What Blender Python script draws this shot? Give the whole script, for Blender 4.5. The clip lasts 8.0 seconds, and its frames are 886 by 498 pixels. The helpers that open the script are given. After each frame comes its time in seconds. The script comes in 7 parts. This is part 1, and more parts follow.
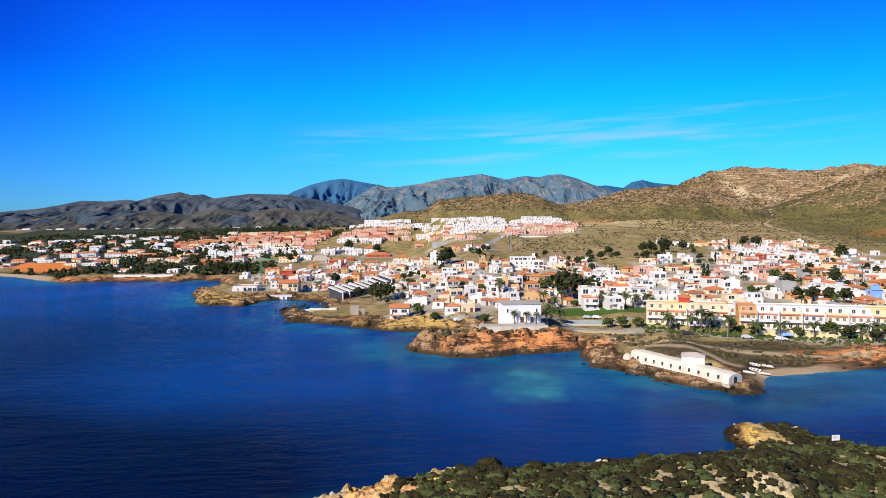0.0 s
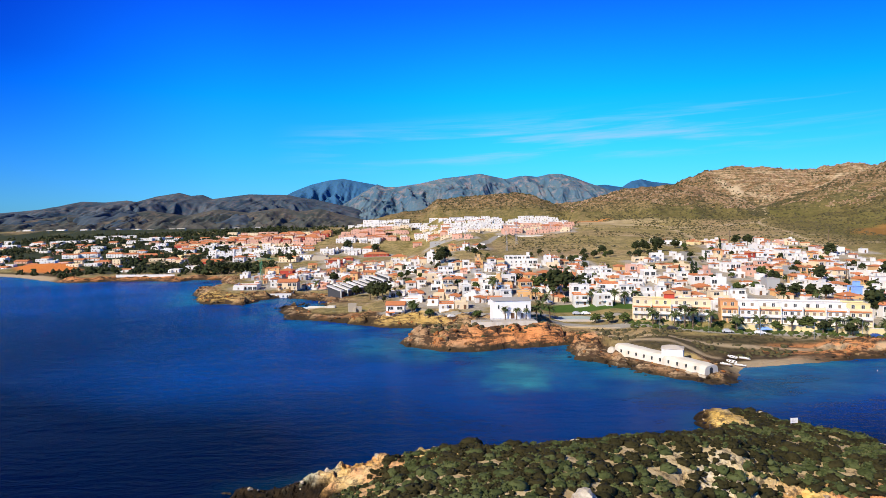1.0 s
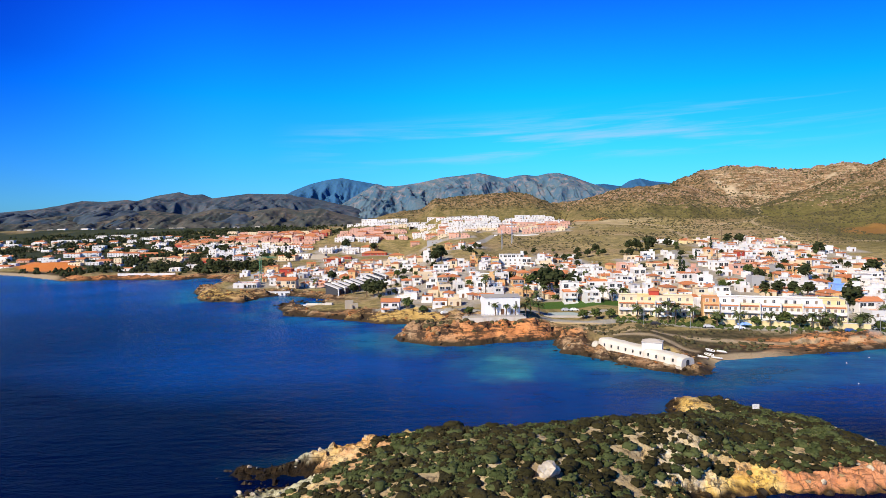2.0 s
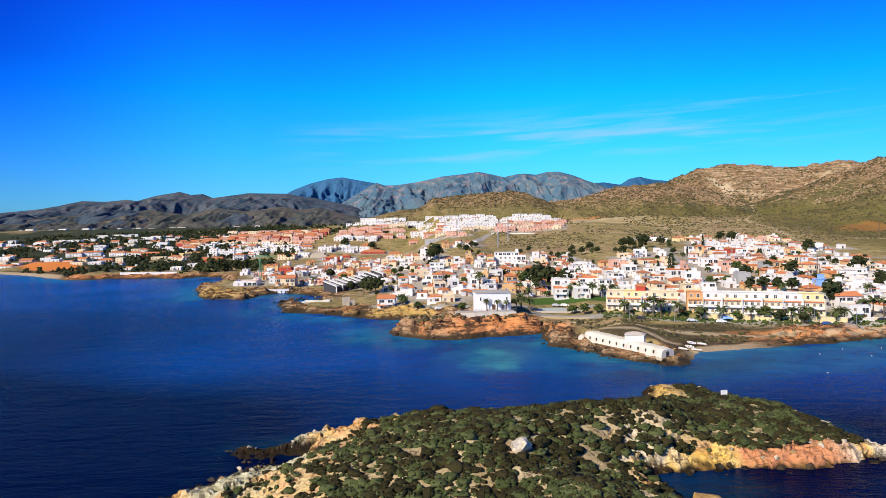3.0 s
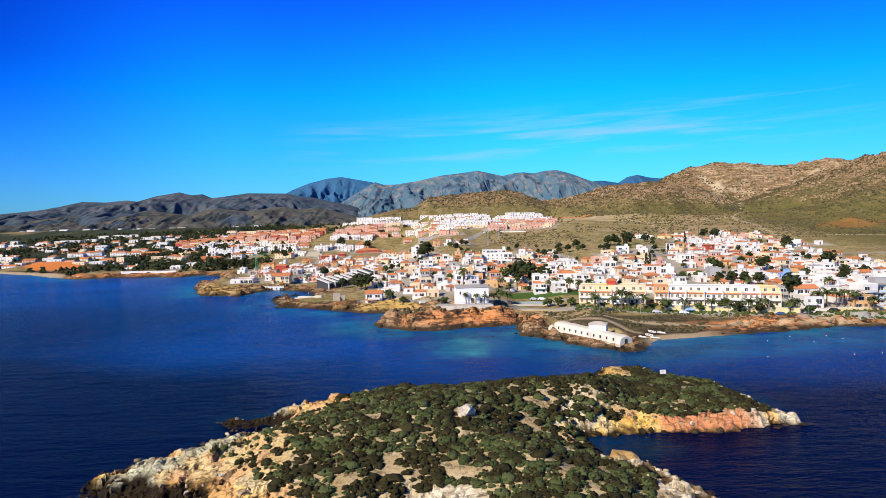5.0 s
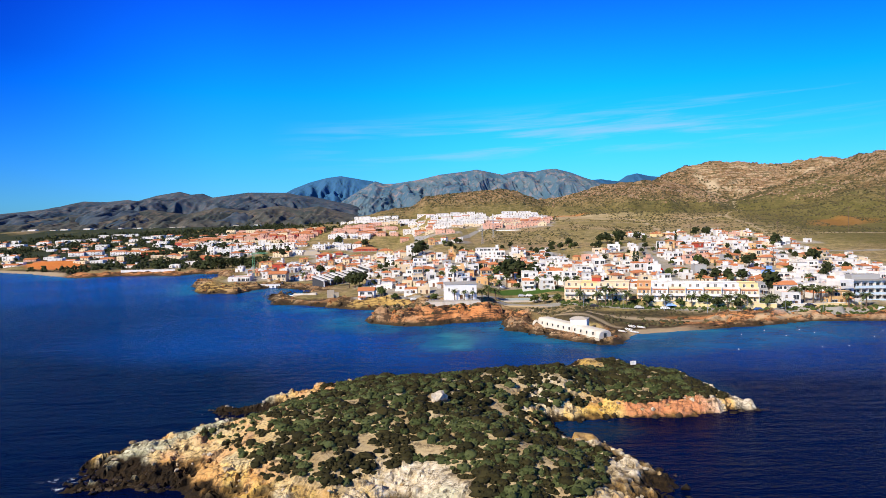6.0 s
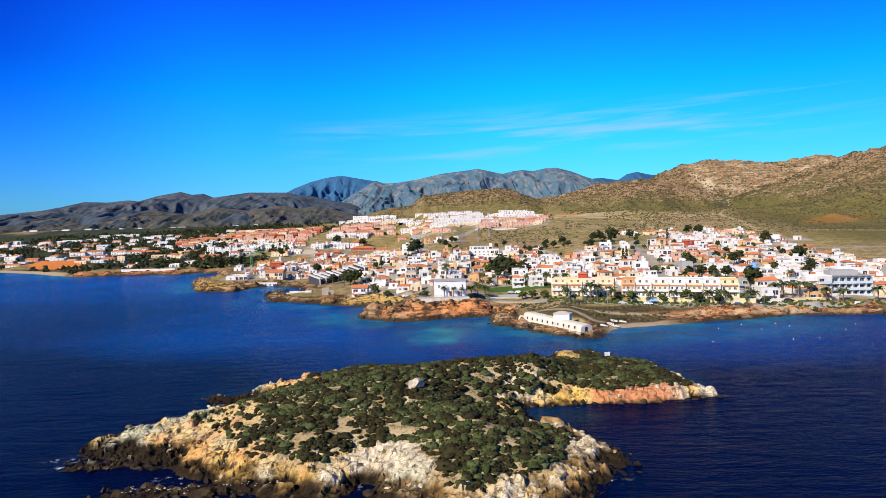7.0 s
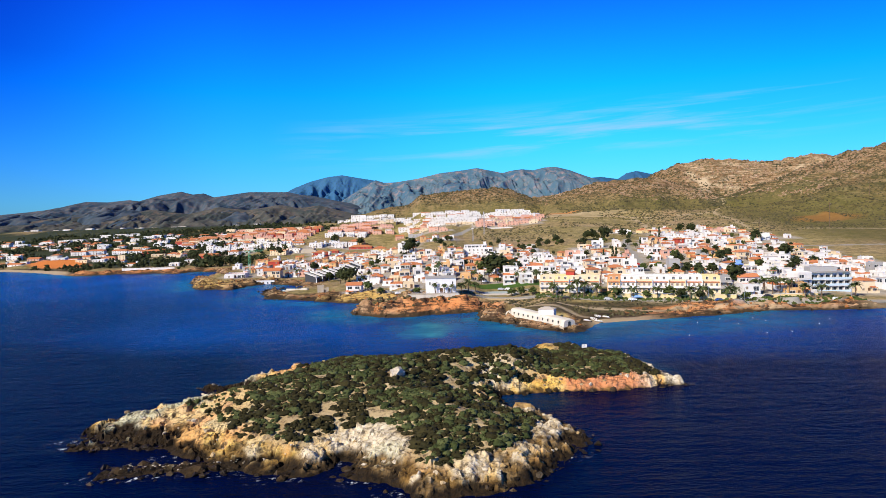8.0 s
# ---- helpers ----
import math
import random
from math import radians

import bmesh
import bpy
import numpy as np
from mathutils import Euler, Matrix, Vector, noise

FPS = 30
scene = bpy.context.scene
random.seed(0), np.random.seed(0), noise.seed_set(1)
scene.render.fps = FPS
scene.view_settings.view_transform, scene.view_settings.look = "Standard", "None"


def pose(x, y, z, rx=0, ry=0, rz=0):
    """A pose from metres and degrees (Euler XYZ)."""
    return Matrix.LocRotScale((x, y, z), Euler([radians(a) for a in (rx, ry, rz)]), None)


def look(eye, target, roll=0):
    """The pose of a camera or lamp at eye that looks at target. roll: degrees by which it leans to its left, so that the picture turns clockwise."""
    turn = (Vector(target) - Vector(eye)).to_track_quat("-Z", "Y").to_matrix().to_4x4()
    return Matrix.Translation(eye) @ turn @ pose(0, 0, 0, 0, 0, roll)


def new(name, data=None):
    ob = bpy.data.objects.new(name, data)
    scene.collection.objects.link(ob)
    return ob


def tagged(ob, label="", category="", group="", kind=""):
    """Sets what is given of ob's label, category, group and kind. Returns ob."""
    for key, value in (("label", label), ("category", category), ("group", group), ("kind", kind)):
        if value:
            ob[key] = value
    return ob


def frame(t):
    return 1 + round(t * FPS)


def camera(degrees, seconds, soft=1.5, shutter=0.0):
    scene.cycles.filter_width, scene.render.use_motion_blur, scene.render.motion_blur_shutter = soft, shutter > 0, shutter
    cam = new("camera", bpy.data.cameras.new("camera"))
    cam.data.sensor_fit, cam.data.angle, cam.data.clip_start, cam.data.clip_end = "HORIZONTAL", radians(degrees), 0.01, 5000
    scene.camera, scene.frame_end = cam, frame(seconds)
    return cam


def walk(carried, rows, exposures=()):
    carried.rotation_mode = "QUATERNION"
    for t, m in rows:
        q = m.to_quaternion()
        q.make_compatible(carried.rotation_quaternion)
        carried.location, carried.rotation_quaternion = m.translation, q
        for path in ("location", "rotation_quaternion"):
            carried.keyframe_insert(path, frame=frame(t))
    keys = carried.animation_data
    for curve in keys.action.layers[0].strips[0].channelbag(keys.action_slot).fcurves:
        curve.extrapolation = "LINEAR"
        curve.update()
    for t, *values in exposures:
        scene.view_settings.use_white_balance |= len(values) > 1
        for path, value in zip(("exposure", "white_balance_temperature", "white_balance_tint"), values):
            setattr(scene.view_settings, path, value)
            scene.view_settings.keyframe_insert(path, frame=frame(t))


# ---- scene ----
cam = camera(70.4, 8.0, 0.75)
PATH = [
    (0, (-28.346, 79.109, 43.684), (-28.334, 81.708, 43.601), -0.5),
    (0.5, (-27.011, 74.416, 43.625), (-26.998, 77.015, 43.542), -0.6),
    (1, (-25.795, 69.706, 43.595), (-25.782, 72.305, 43.511), -0.7),
    (1.5, (-24.357, 64.913, 43.673), (-24.343, 67.510, 43.588), -0.7),
    (3, (-19.894, 51.204, 43.324), (-19.881, 53.803, 43.232), -0.9),
    (3.5, (-18.271, 46.727, 43.203), (-18.259, 49.326, 43.111), -1.0),
    (4, (-16.289, 42.476, 43.121), (-16.277, 45.074, 43.027), -1.0),
    (4.5, (-14.101, 38.123, 43.056), (-14.089, 40.721, 42.961), -1.1),
    (6, (-6.360, 25.228, 42.819), (-6.351, 27.827, 42.718), -1.3),
    (6.5, (-3.710, 20.998, 42.540), (-3.704, 23.596, 42.437), -1.4),
    (7, (-1.045, 16.779, 42.364), (-1.041, 19.378, 42.260), -1.5),
    (7.5, (1.483, 12.445, 42.169), (1.486, 15.042, 42.064), -1.5),
    (8, (3.821, 8.160, 41.937), (3.822, 10.759, 41.830), -1.6),
]
walk(cam, [(t, look(eye, target, roll)) for t, eye, target, roll in PATH], [(0, 0.31)])

TRUE = 1.3  # the plan below is drawn at 1:1.3 and brought to true metres at the end

# ---- light ----
SUN_AZ, SUN_EL = radians(223), radians(35)  # compass bearing from +y towards +x, height
to_sun = Vector((math.sin(SUN_AZ) * math.cos(SUN_EL), math.cos(SUN_AZ) * math.cos(SUN_EL), math.sin(SUN_EL)))
sun = new("sun", bpy.data.lights.new("sun", "SUN"))
sun.data.energy, sun.data.angle, sun.data.color = 5.0, radians(0.5), (1.0, 0.92, 0.78)
sun.matrix_world = look(to_sun * 300, (0, 0, 0))


def math_node(nt, op, a, b=None, clamp=False):
    n = nt.nodes.new("ShaderNodeMath")
    n.operation, n.use_clamp = op, clamp
    for k, v in enumerate((a, b)):
        if v is None:
            continue
        if isinstance(v, (int, float)):
            n.inputs[k].default_value = v
        else:
            nt.links.new(v, n.inputs[k])
    return n.outputs[0]


def ramp_node(nt, fac, stops, smooth=False):
    n = nt.nodes.new("ShaderNodeValToRGB")
    n.color_ramp.interpolation = "EASE" if smooth else "LINEAR"
    el = n.color_ramp.elements
    while len(el) < len(stops):
        el.new(0.5)
    for e, (p, c) in zip(el, stops):
        e.position = p
        e.color = (c, c, c, 1) if isinstance(c, (int, float)) else (*c, 1)
    nt.links.new(fac, n.inputs[0])
    return n.outputs[0]


def mix_node(nt, fac, a, b, blend="MIX"):
    n = nt.nodes.new("ShaderNodeMix")
    n.data_type, n.blend_type = "RGBA", blend
    for k, v in ((0, fac), (6, a), (7, b)):
        if isinstance(v, (int, float)):
            n.inputs[k].default_value = v
        elif isinstance(v, tuple):
            n.inputs[k].default_value = (*v, 1)
        else:
            nt.links.new(v, n.inputs[k])
    return n.outputs[2]


def noise_node(nt, vec, scale, detail=4.0, rough=0.55, out=0, distortion=0.0):
    n = nt.nodes.new("ShaderNodeTexNoise")
    n.inputs["Scale"].default_value, n.inputs["Detail"].default_value = scale, detail
    n.inputs["Roughness"].default_value, n.inputs["Distortion"].default_value = rough, distortion
    if vec is not None:
        nt.links.new(vec, n.inputs["Vector"])
    return n.outputs[out]


def make_world():
    world = bpy.data.worlds.new("sky")
    scene.world = world
    world.use_nodes = True
    nt = world.node_tree
    nt.nodes.clear()
    out = nt.nodes.new("ShaderNodeOutputWorld")
    bg = nt.nodes.new("ShaderNodeBackground")
    sky = nt.nodes.new("ShaderNodeTexSky")
    sky.sky_type, sky.sun_disc = "NISHITA", False
    sky.sun_elevation, sky.sun_rotation = SUN_EL, SUN_AZ
    sky.altitude, sky.air_density, sky.dust_density, sky.ozone_density = 0, 1.0, 0.2, 3.0
    co = nt.nodes.new("ShaderNodeTexCoord").outputs["Generated"]
    sep = nt.nodes.new("ShaderNodeSeparateXYZ")
    nt.links.new(co, sep.inputs[0])
    X, Y, Z = sep.outputs
    # deep, polarised blue: the clear sky's colour saturates with height
    grade = ramp_node(nt, Z, [(0.0, (0.36, 1.02, 1.72)), (0.06, (0.28, 1.12, 2.15)), (0.12, (0.14, 1.23, 2.65)), (0.20, (0.02, 1.24, 3.25)), (0.33, (0.03, 0.60, 2.9)), (0.48, (0.08, 0.22, 0.65)), (1.0, (0.08, 0.20, 0.42))])
    col = mix_node(nt, 1.0, sky.outputs[0], grade, "MULTIPLY")
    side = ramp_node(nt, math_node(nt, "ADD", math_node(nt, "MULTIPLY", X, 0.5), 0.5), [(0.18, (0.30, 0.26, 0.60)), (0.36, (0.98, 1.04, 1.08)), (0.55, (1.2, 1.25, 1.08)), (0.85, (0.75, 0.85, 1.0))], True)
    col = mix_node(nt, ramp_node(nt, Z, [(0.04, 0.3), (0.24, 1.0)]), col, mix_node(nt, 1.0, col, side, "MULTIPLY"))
    # thin cirrus: long streaks low over the hills
    az = math_node(nt, "ARCTAN2", X, Y)
    comb = nt.nodes.new("ShaderNodeCombineXYZ")
    tilt = math_node(nt, "SUBTRACT", Z, math_node(nt, "MULTIPLY", az, 0.03))
    nt.links.new(math_node(nt, "MULTIPLY", az, 2.2), comb.inputs[0])
    nt.links.new(math_node(nt, "MULTIPLY", tilt, 34.0), comb.inputs[1])
    n = noise_node(nt, comb.outputs[0], 1.3, 6.0, 0.6, distortion=0.4)
    wisps = ramp_node(nt, n, [(0.44, 0.0), (0.70, 1.0)], True)
    band = ramp_node(nt, tilt, [(0.085, 0.0), (0.112, 1.0), (0.14, 1.0), (0.18, 0.0)], True)
    side = ramp_node(nt, math_node(nt, "ADD", math_node(nt, "MULTIPLY", az, 0.5), 0.5), [(0.36, 0.0), (0.44, 0.45), (0.56, 1.0), (0.72, 0.9), (0.84, 0.0)], True)
    cloud = math_node(nt, "MULTIPLY", math_node(nt, "MULTIPLY", wisps, band), side)
    col = mix_node(nt, math_node(nt, "MULTIPLY", cloud, 0.55), col, (6.0, 7.5, 9.0))
    nt.links.new(col, bg.inputs[0])
    bg.inputs[1].default_value = 0.068
    nt.links.new(bg.outputs[0], out.inputs[0])


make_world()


# ---- materials ----
def material(name, build, rough=0.85, spec=0.3):
    """A node material: build(nt, pos) gives the colour socket and the height socket with the bump's size (or None)."""
    m = bpy.data.materials.new(name)
    m.use_nodes = True
    nt = m.node_tree
    b = nt.nodes["Principled BSDF"]
    b.inputs["Roughness"].default_value = rough
    b.inputs["Specular IOR Level"].default_value = spec
    pos = scaled(nt, nt.nodes.new("ShaderNodeNewGeometry").outputs["Position"], (1 / TRUE,) * 3)
    col, bump = build(nt, pos)
    if isinstance(col, tuple):
        b.inputs["Base Color"].default_value = (*col, 1)
    else:
        nt.links.new(col, b.inputs["Base Color"])
    if bump:
        n = nt.nodes.new("ShaderNodeBump")
        n.inputs["Strength"].default_value, n.inputs["Distance"].default_value = bump[1], bump[2]
        nt.links.new(bump[0], n.inputs["Height"])
        nt.links.new(n.outputs[0], b.inputs["Normal"])
    return m


def attr(nt, name):
    n = nt.nodes.new("ShaderNodeAttribute")
    n.attribute_name = name
    return n.outputs["Fac"]


def scaled(nt, pos, s):
    n = nt.nodes.new("ShaderNodeVectorMath")
    n.operation = "MULTIPLY"
    n.inputs[1].default_value = s
    nt.links.new(pos, n.inputs[0])
    return n.outputs[0]


def random_of(nt):
    return nt.nodes.new("ShaderNodeObjectInfo").outputs["Random"]


def plaster(name, c, dirt=(0.30, 0.25, 0.19), amount=0.22, vary=0.08):
    def build(nt, pos):
        big = noise_node(nt, scaled(nt, pos, (1, 1, 0.35)), 0.35, 5)
        fine = noise_node(nt, pos, 6.0, 3)
        f = math_node(nt, "MULTIPLY", ramp_node(nt, big, [(0.5, 0.0), (0.8, 1.0)]), amount)
        tone = math_node(nt, "ADD", math_node(nt, "MULTIPLY", random_of(nt), vary * 2), 1.0 - vary)
        col = mix_node(nt, f, c, dirt)
        col = mix_node(nt, 1.0, col, math_grey(nt, tone), "MULTIPLY")
        return col, (fine, 0.25, 0.02)
    return material(name, build, 0.9, 0.2)


def math_grey(nt, v):
    n = nt.nodes.new("ShaderNodeCombineColor")
    for k in range(3):
        nt.links.new(v, n.inputs[k])
    return n.outputs[0]


def plain(name, c, rough=0.6, metal=0.0, vary=0.12, scale=1.5):
    def build(nt, pos):
        n = noise_node(nt, pos, scale, 4)
        return mix_node(nt, ramp_node(nt, n, [(0.3, 0.0), (0.7, 1.0)]), tuple(v * (1 - vary) for v in c), tuple(min(1, v * (1 + vary)) for v in c)), None
    m = material(name, build, rough)
    m.node_tree.nodes["Principled BSDF"].inputs["Metallic"].default_value = metal
    return m


def cracks(nt, pos, scale, width=0.07):
    """Dark joints between blocks of rock."""
    warp = mix_node(nt, 0.35, pos, noise_node(nt, pos, scale * 1.5, 3, 0.6, 1), "LINEAR_LIGHT")
    n = nt.nodes.new("ShaderNodeTexVoronoi")
    n.feature = "DISTANCE_TO_EDGE"
    n.inputs["Scale"].default_value = scale
    nt.links.new(scaled(nt, warp, (0.6, 1.0, 1.5)), n.inputs["Vector"])
    return ramp_node(nt, n.outputs[0], [(0.0, 1.0), (width, 0.0)])


def ground_material():
    """Scrub, pale earth, rock, sand, asphalt and lawn, mixed by what each spot of the ground is."""
    def build(nt, pos):
        n_big = noise_node(nt, pos, 0.012, 6, 0.6)
        n_mid = noise_node(nt, pos, 0.09, 6, 0.65)
        n_fine = noise_node(nt, pos, 0.55, 4, 0.6)
        speck = ramp_node(nt, noise_node(nt, pos, 0.30, 3, 0.7), [(0.46, 0.0), (0.56, 1.0)])
        earth = mix_node(nt, ramp_node(nt, n_mid, [(0.3, 0.0), (0.7, 1.0)]), (0.31, 0.205, 0.11), (0.45, 0.32, 0.18))
        grass = mix_node(nt, ramp_node(nt, n_mid, [(0.35, 0.0), (0.65, 1.0)]), (0.23, 0.185, 0.062), (0.41, 0.31, 0.14))
        bush = mix_node(nt, n_fine, (0.03, 0.04, 0.018), (0.06, 0.07, 0.03))
        scrub = mix_node(nt, ramp_node(nt, n_big, [(0.47, 0.0), (0.66, 1.0)]), grass, earth)
        scrub = mix_node(nt, math_node(nt, "MULTIPLY", speck, 0.42), scrub, bush)
        olive = mix_node(nt, n_mid, (0.065, 0.064, 0.016), (0.135, 0.115, 0.036))
        scrub = mix_node(nt, math_node(nt, "MULTIPLY", attr(nt, "green"), 0.8), scrub, olive)
        hill = mix_node(nt, ramp_node(nt, n_mid, [(0.42, 0.0), (0.62, 1.0)]), (0.185, 0.105, 0.048), (0.32, 0.20, 0.105))
        hill = mix_node(nt, math_node(nt, "MULTIPLY", ramp_node(nt, noise_node(nt, pos, 0.02, 5, 0.6), [(0.40, 0.25), (0.58, 1.0)]), attr(nt, "green")), hill, olive)
        hill = mix_node(nt, math_node(nt, "MULTIPLY", ramp_node(nt, noise_node(nt, scaled(nt, pos, (0.2, 0.2, 2.4)), 0.25, 5, 0.6), [(0.46, 0.0), (0.58, 0.95)]), attr(nt, "ledge")), hill, (0.50, 0.36, 0.22))
        hill = mix_node(nt, math_node(nt, "MULTIPLY", speck, 0.65), hill, bush)
        col = mix_node(nt, attr(nt, "hill"), scrub, hill)
        town = mix_node(nt, ramp_node(nt, n_fine, [(0.3, 0.0), (0.7, 1.0)]), (0.30, 0.26, 0.21), (0.46, 0.41, 0.34))
        col = mix_node(nt, attr(nt, "town"), col, town)
        col = mix_node(nt, attr(nt, "grove"), col, mix_node(nt, n_mid, (0.022, 0.032, 0.016), (0.055, 0.062, 0.028)))
        field = mix_node(nt, ramp_node(nt, n_fine, [(0.35, 0.0), (0.7, 1.0)]), (0.045, 0.040, 0.020), (0.125, 0.095, 0.050))
        col = mix_node(nt, attr(nt, "field"), col, field)
        col = mix_node(nt, attr(nt, "lawn"), col, mix_node(nt, n_fine, (0.045, 0.10, 0.015), (0.08, 0.14, 0.03)))
        rock = mix_node(nt, ramp_node(nt, n_mid, [(0.38, 0.0), (0.62, 1.0)]), (0.28, 0.13, 0.055), (0.48, 0.34, 0.20))
        rock = mix_node(nt, attr(nt, "ochre"), rock, mix_node(nt, n_fine, (0.42, 0.25, 0.06), (0.58, 0.40, 0.15)))
        rock = mix_node(nt, attr(nt, "rust"), rock, mix_node(nt, n_mid, (0.52, 0.145, 0.035), (0.66, 0.32, 0.13)))
        rock = mix_node(nt, ramp_node(nt, noise_node(nt, scaled(nt, pos, (1, 1, 2.5)), 0.24, 5, 0.7), [(0.50, 0.0), (0.57, 1.0)]), rock, (0.07, 0.042, 0.025))
        bed = noise_node(nt, scaled(nt, pos, (0.10, 0.16, 1.5)), 1.0, 5, 0.65)
        rock = mix_node(nt, ramp_node(nt, bed, [(0.52, 0.0), (0.57, 0.85)]), rock, (0.065, 0.038, 0.022))
        joint = cracks(nt, pos, 0.42)
        rock = mix_node(nt, math_node(nt, "MULTIPLY", joint, ramp_node(nt, n_fine, [(0.4, 0.0), (0.65, 0.75)])), rock, (0.05, 0.03, 0.018))
        col = mix_node(nt, attr(nt, "rock"), col, rock)
        col = mix_node(nt, attr(nt, "redsoil"), col, mix_node(nt, n_fine, (0.56, 0.15, 0.032), (0.66, 0.25, 0.07)))
        sand = mix_node(nt, n_fine, (0.44, 0.33, 0.20), (0.55, 0.43, 0.28))
        col = mix_node(nt, attr(nt, "sand"), col, sand)
        col = mix_node(nt, attr(nt, "road"), col, mix_node(nt, n_fine, (0.28, 0.26, 0.23), (0.37, 0.35, 0.31)))
        col = mix_node(nt, attr(nt, "wet"), col, (0.05, 0.035, 0.02))
        h = math_node(nt, "ADD", noise_node(nt, pos, 0.8, 6, 0.7), math_node(nt, "MULTIPLY", speck, 0.5))
        return col, (h, 0.7, 0.5)
    return material("ground", build, 0.95, 0.1)


def island_material():
    def build(nt, pos):
        mid = noise_node(nt, pos, 0.16, 6, 0.65)
        fine = noise_node(nt, pos, 1.1, 5, 0.65)
        strata = noise_node(nt, scaled(nt, pos, (0.25, 0.25, 2.2)), 0.9, 5, 0.6)
        pale = mix_node(nt, ramp_node(nt, fine, [(0.3, 0.0), (0.7, 1.0)]), (0.46, 0.35, 0.20), (0.80, 0.71, 0.55))
        ochre = mix_node(nt, ramp_node(nt, strata, [(0.35, 0.0), (0.65, 1.0)]), (0.60, 0.35, 0.05), (0.80, 0.56, 0.19))
        rust = mix_node(nt, fine, (0.50, 0.16, 0.05), (0.66, 0.33, 0.17))
        grey = mix_node(nt, ramp_node(nt, strata, [(0.35, 0.0), (0.65, 1.0)]), (0.30, 0.29, 0.17), (0.62, 0.60, 0.42))
        col = mix_node(nt, attr(nt, "ochre"), pale, ochre)
        col = mix_node(nt, attr(nt, "rust"), col, rust)
        col = mix_node(nt, attr(nt, "grey"), col, grey)
        soil = mix_node(nt, ramp_node(nt, mid, [(0.35, 0.0), (0.65, 1.0)]), (0.36, 0.25, 0.12), (0.58, 0.46, 0.27))
        col = mix_node(nt, attr(nt, "soil"), col, soil)
        crack = ramp_node(nt, noise_node(nt, scaled(nt, pos, (1, 1, 0.5)), 0.8, 7, 0.75), [(0.40, 1.0), (0.49, 0.0)])
        col = mix_node(nt, math_node(nt, "MULTIPLY", crack, 0.85), col, (0.07, 0.05, 0.03))
        joint = cracks(nt, pos, 0.6)
        col = mix_node(nt, math_node(nt, "MULTIPLY", math_node(nt, "MULTIPLY", joint, ramp_node(nt, mid, [(0.4, 0.1), (0.6, 0.9)])), math_node(nt, "SUBTRACT", 1.0, attr(nt, "soil"))), col, (0.06, 0.042, 0.025))
        algae = mix_node(nt, ramp_node(nt, fine, [(0.38, 0.0), (0.66, 1.0)]), (0.030, 0.017, 0.006), (0.24, 0.135, 0.035))
        col = mix_node(nt, attr(nt, "algae"), col, algae)
        wet = mix_node(nt, ramp_node(nt, fine, [(0.35, 0.0), (0.7, 1.0)]), (0.006, 0.004, 0.002), (0.036, 0.021, 0.008))
        col = mix_node(nt, attr(nt, "wet"), col, wet)
        h = math_node(nt, "ADD", fine, math_node(nt, "MULTIPLY", strata, 1.2))
        return col, (h, 1.0, 0.35)
    return material("island_rock", build, 0.9, 0.2)


def sea_material():
    def build(nt, pos):
        big = noise_node(nt, pos, 0.02, 4)
        deep = mix_node(nt, ramp_node(nt, big, [(0.35, 0.0), (0.7, 1.0)]), (0.0001, 0.030, 0.172), (0.0002, 0.052, 0.280))
        shallow = mix_node(nt, ramp_node(nt, noise_node(nt, pos, 0.10, 4), [(0.4, 0.0), (0.6, 1.0)]), (0.008, 0.145, 0.25), (0.025, 0.23, 0.30))
        # weaker sky reflection and vignette, put into the water's colour
        deep = mix_node(nt, attr(nt, "view_dim"), deep, (0.0001, 0.0028, 0.027))
        col = mix_node(nt, attr(nt, "shallow"), deep, shallow)
        col = mix_node(nt, attr(nt, "weed"), col, (0.004, 0.014, 0.035))
        foam = ramp_node(nt, noise_node(nt, pos, 0.9, 5, 0.7), [(0.56, 0.0), (0.64, 1.0)])
        col = mix_node(nt, math_node(nt, "MULTIPLY", foam, attr(nt, "foam")), col, (0.75, 0.8, 0.85))
        w1 = noise_node(nt, scaled(nt, pos, (0.30, 1.0, 1)), 0.42, 4, 0.6, distortion=0.4)
        w2 = noise_node(nt, scaled(nt, pos, (0.6, 1.4, 1)), 1.6, 3, 0.6)
        w3 = noise_node(nt, scaled(nt, pos, (0.5, 1.0, 1)), 0.09, 3, 0.5)
        h = math_node(nt, "ADD", math_node(nt, "ADD", w1, math_node(nt, "MULTIPLY", w2, 0.35)), math_node(nt, "MULTIPLY", w3, 1.5))
        return col, (h, 1.0, 0.8)
    m = material("sea", build, 0.22, 0.03)
    m.node_tree.nodes["Principled BSDF"].inputs["IOR"].default_value = 1.33
    return m


def mountain_material(name, low, high, lit_rock, scale):
    def build(nt, pos):
        n1 = noise_node(nt, pos, scale, 7, 0.65)
        n2 = noise_node(nt, pos, scale * 4, 5, 0.7)
        col = mix_node(nt, ramp_node(nt, n1, [(0.35, 0.0), (0.65, 1.0)]), low, high)
        # warm crag tone growing towards the crest: rock colour plus a painted sunlit look
        col = mix_node(nt, math_node(nt, "MULTIPLY", ramp_node(nt, n2, [(0.50, 0.0), (0.70, 0.8)]), attr(nt, "crag")), col, lit_rock)
        return col, (n2, 0.12, 5.0)
    return material(name, build, 0.95, 0.05)


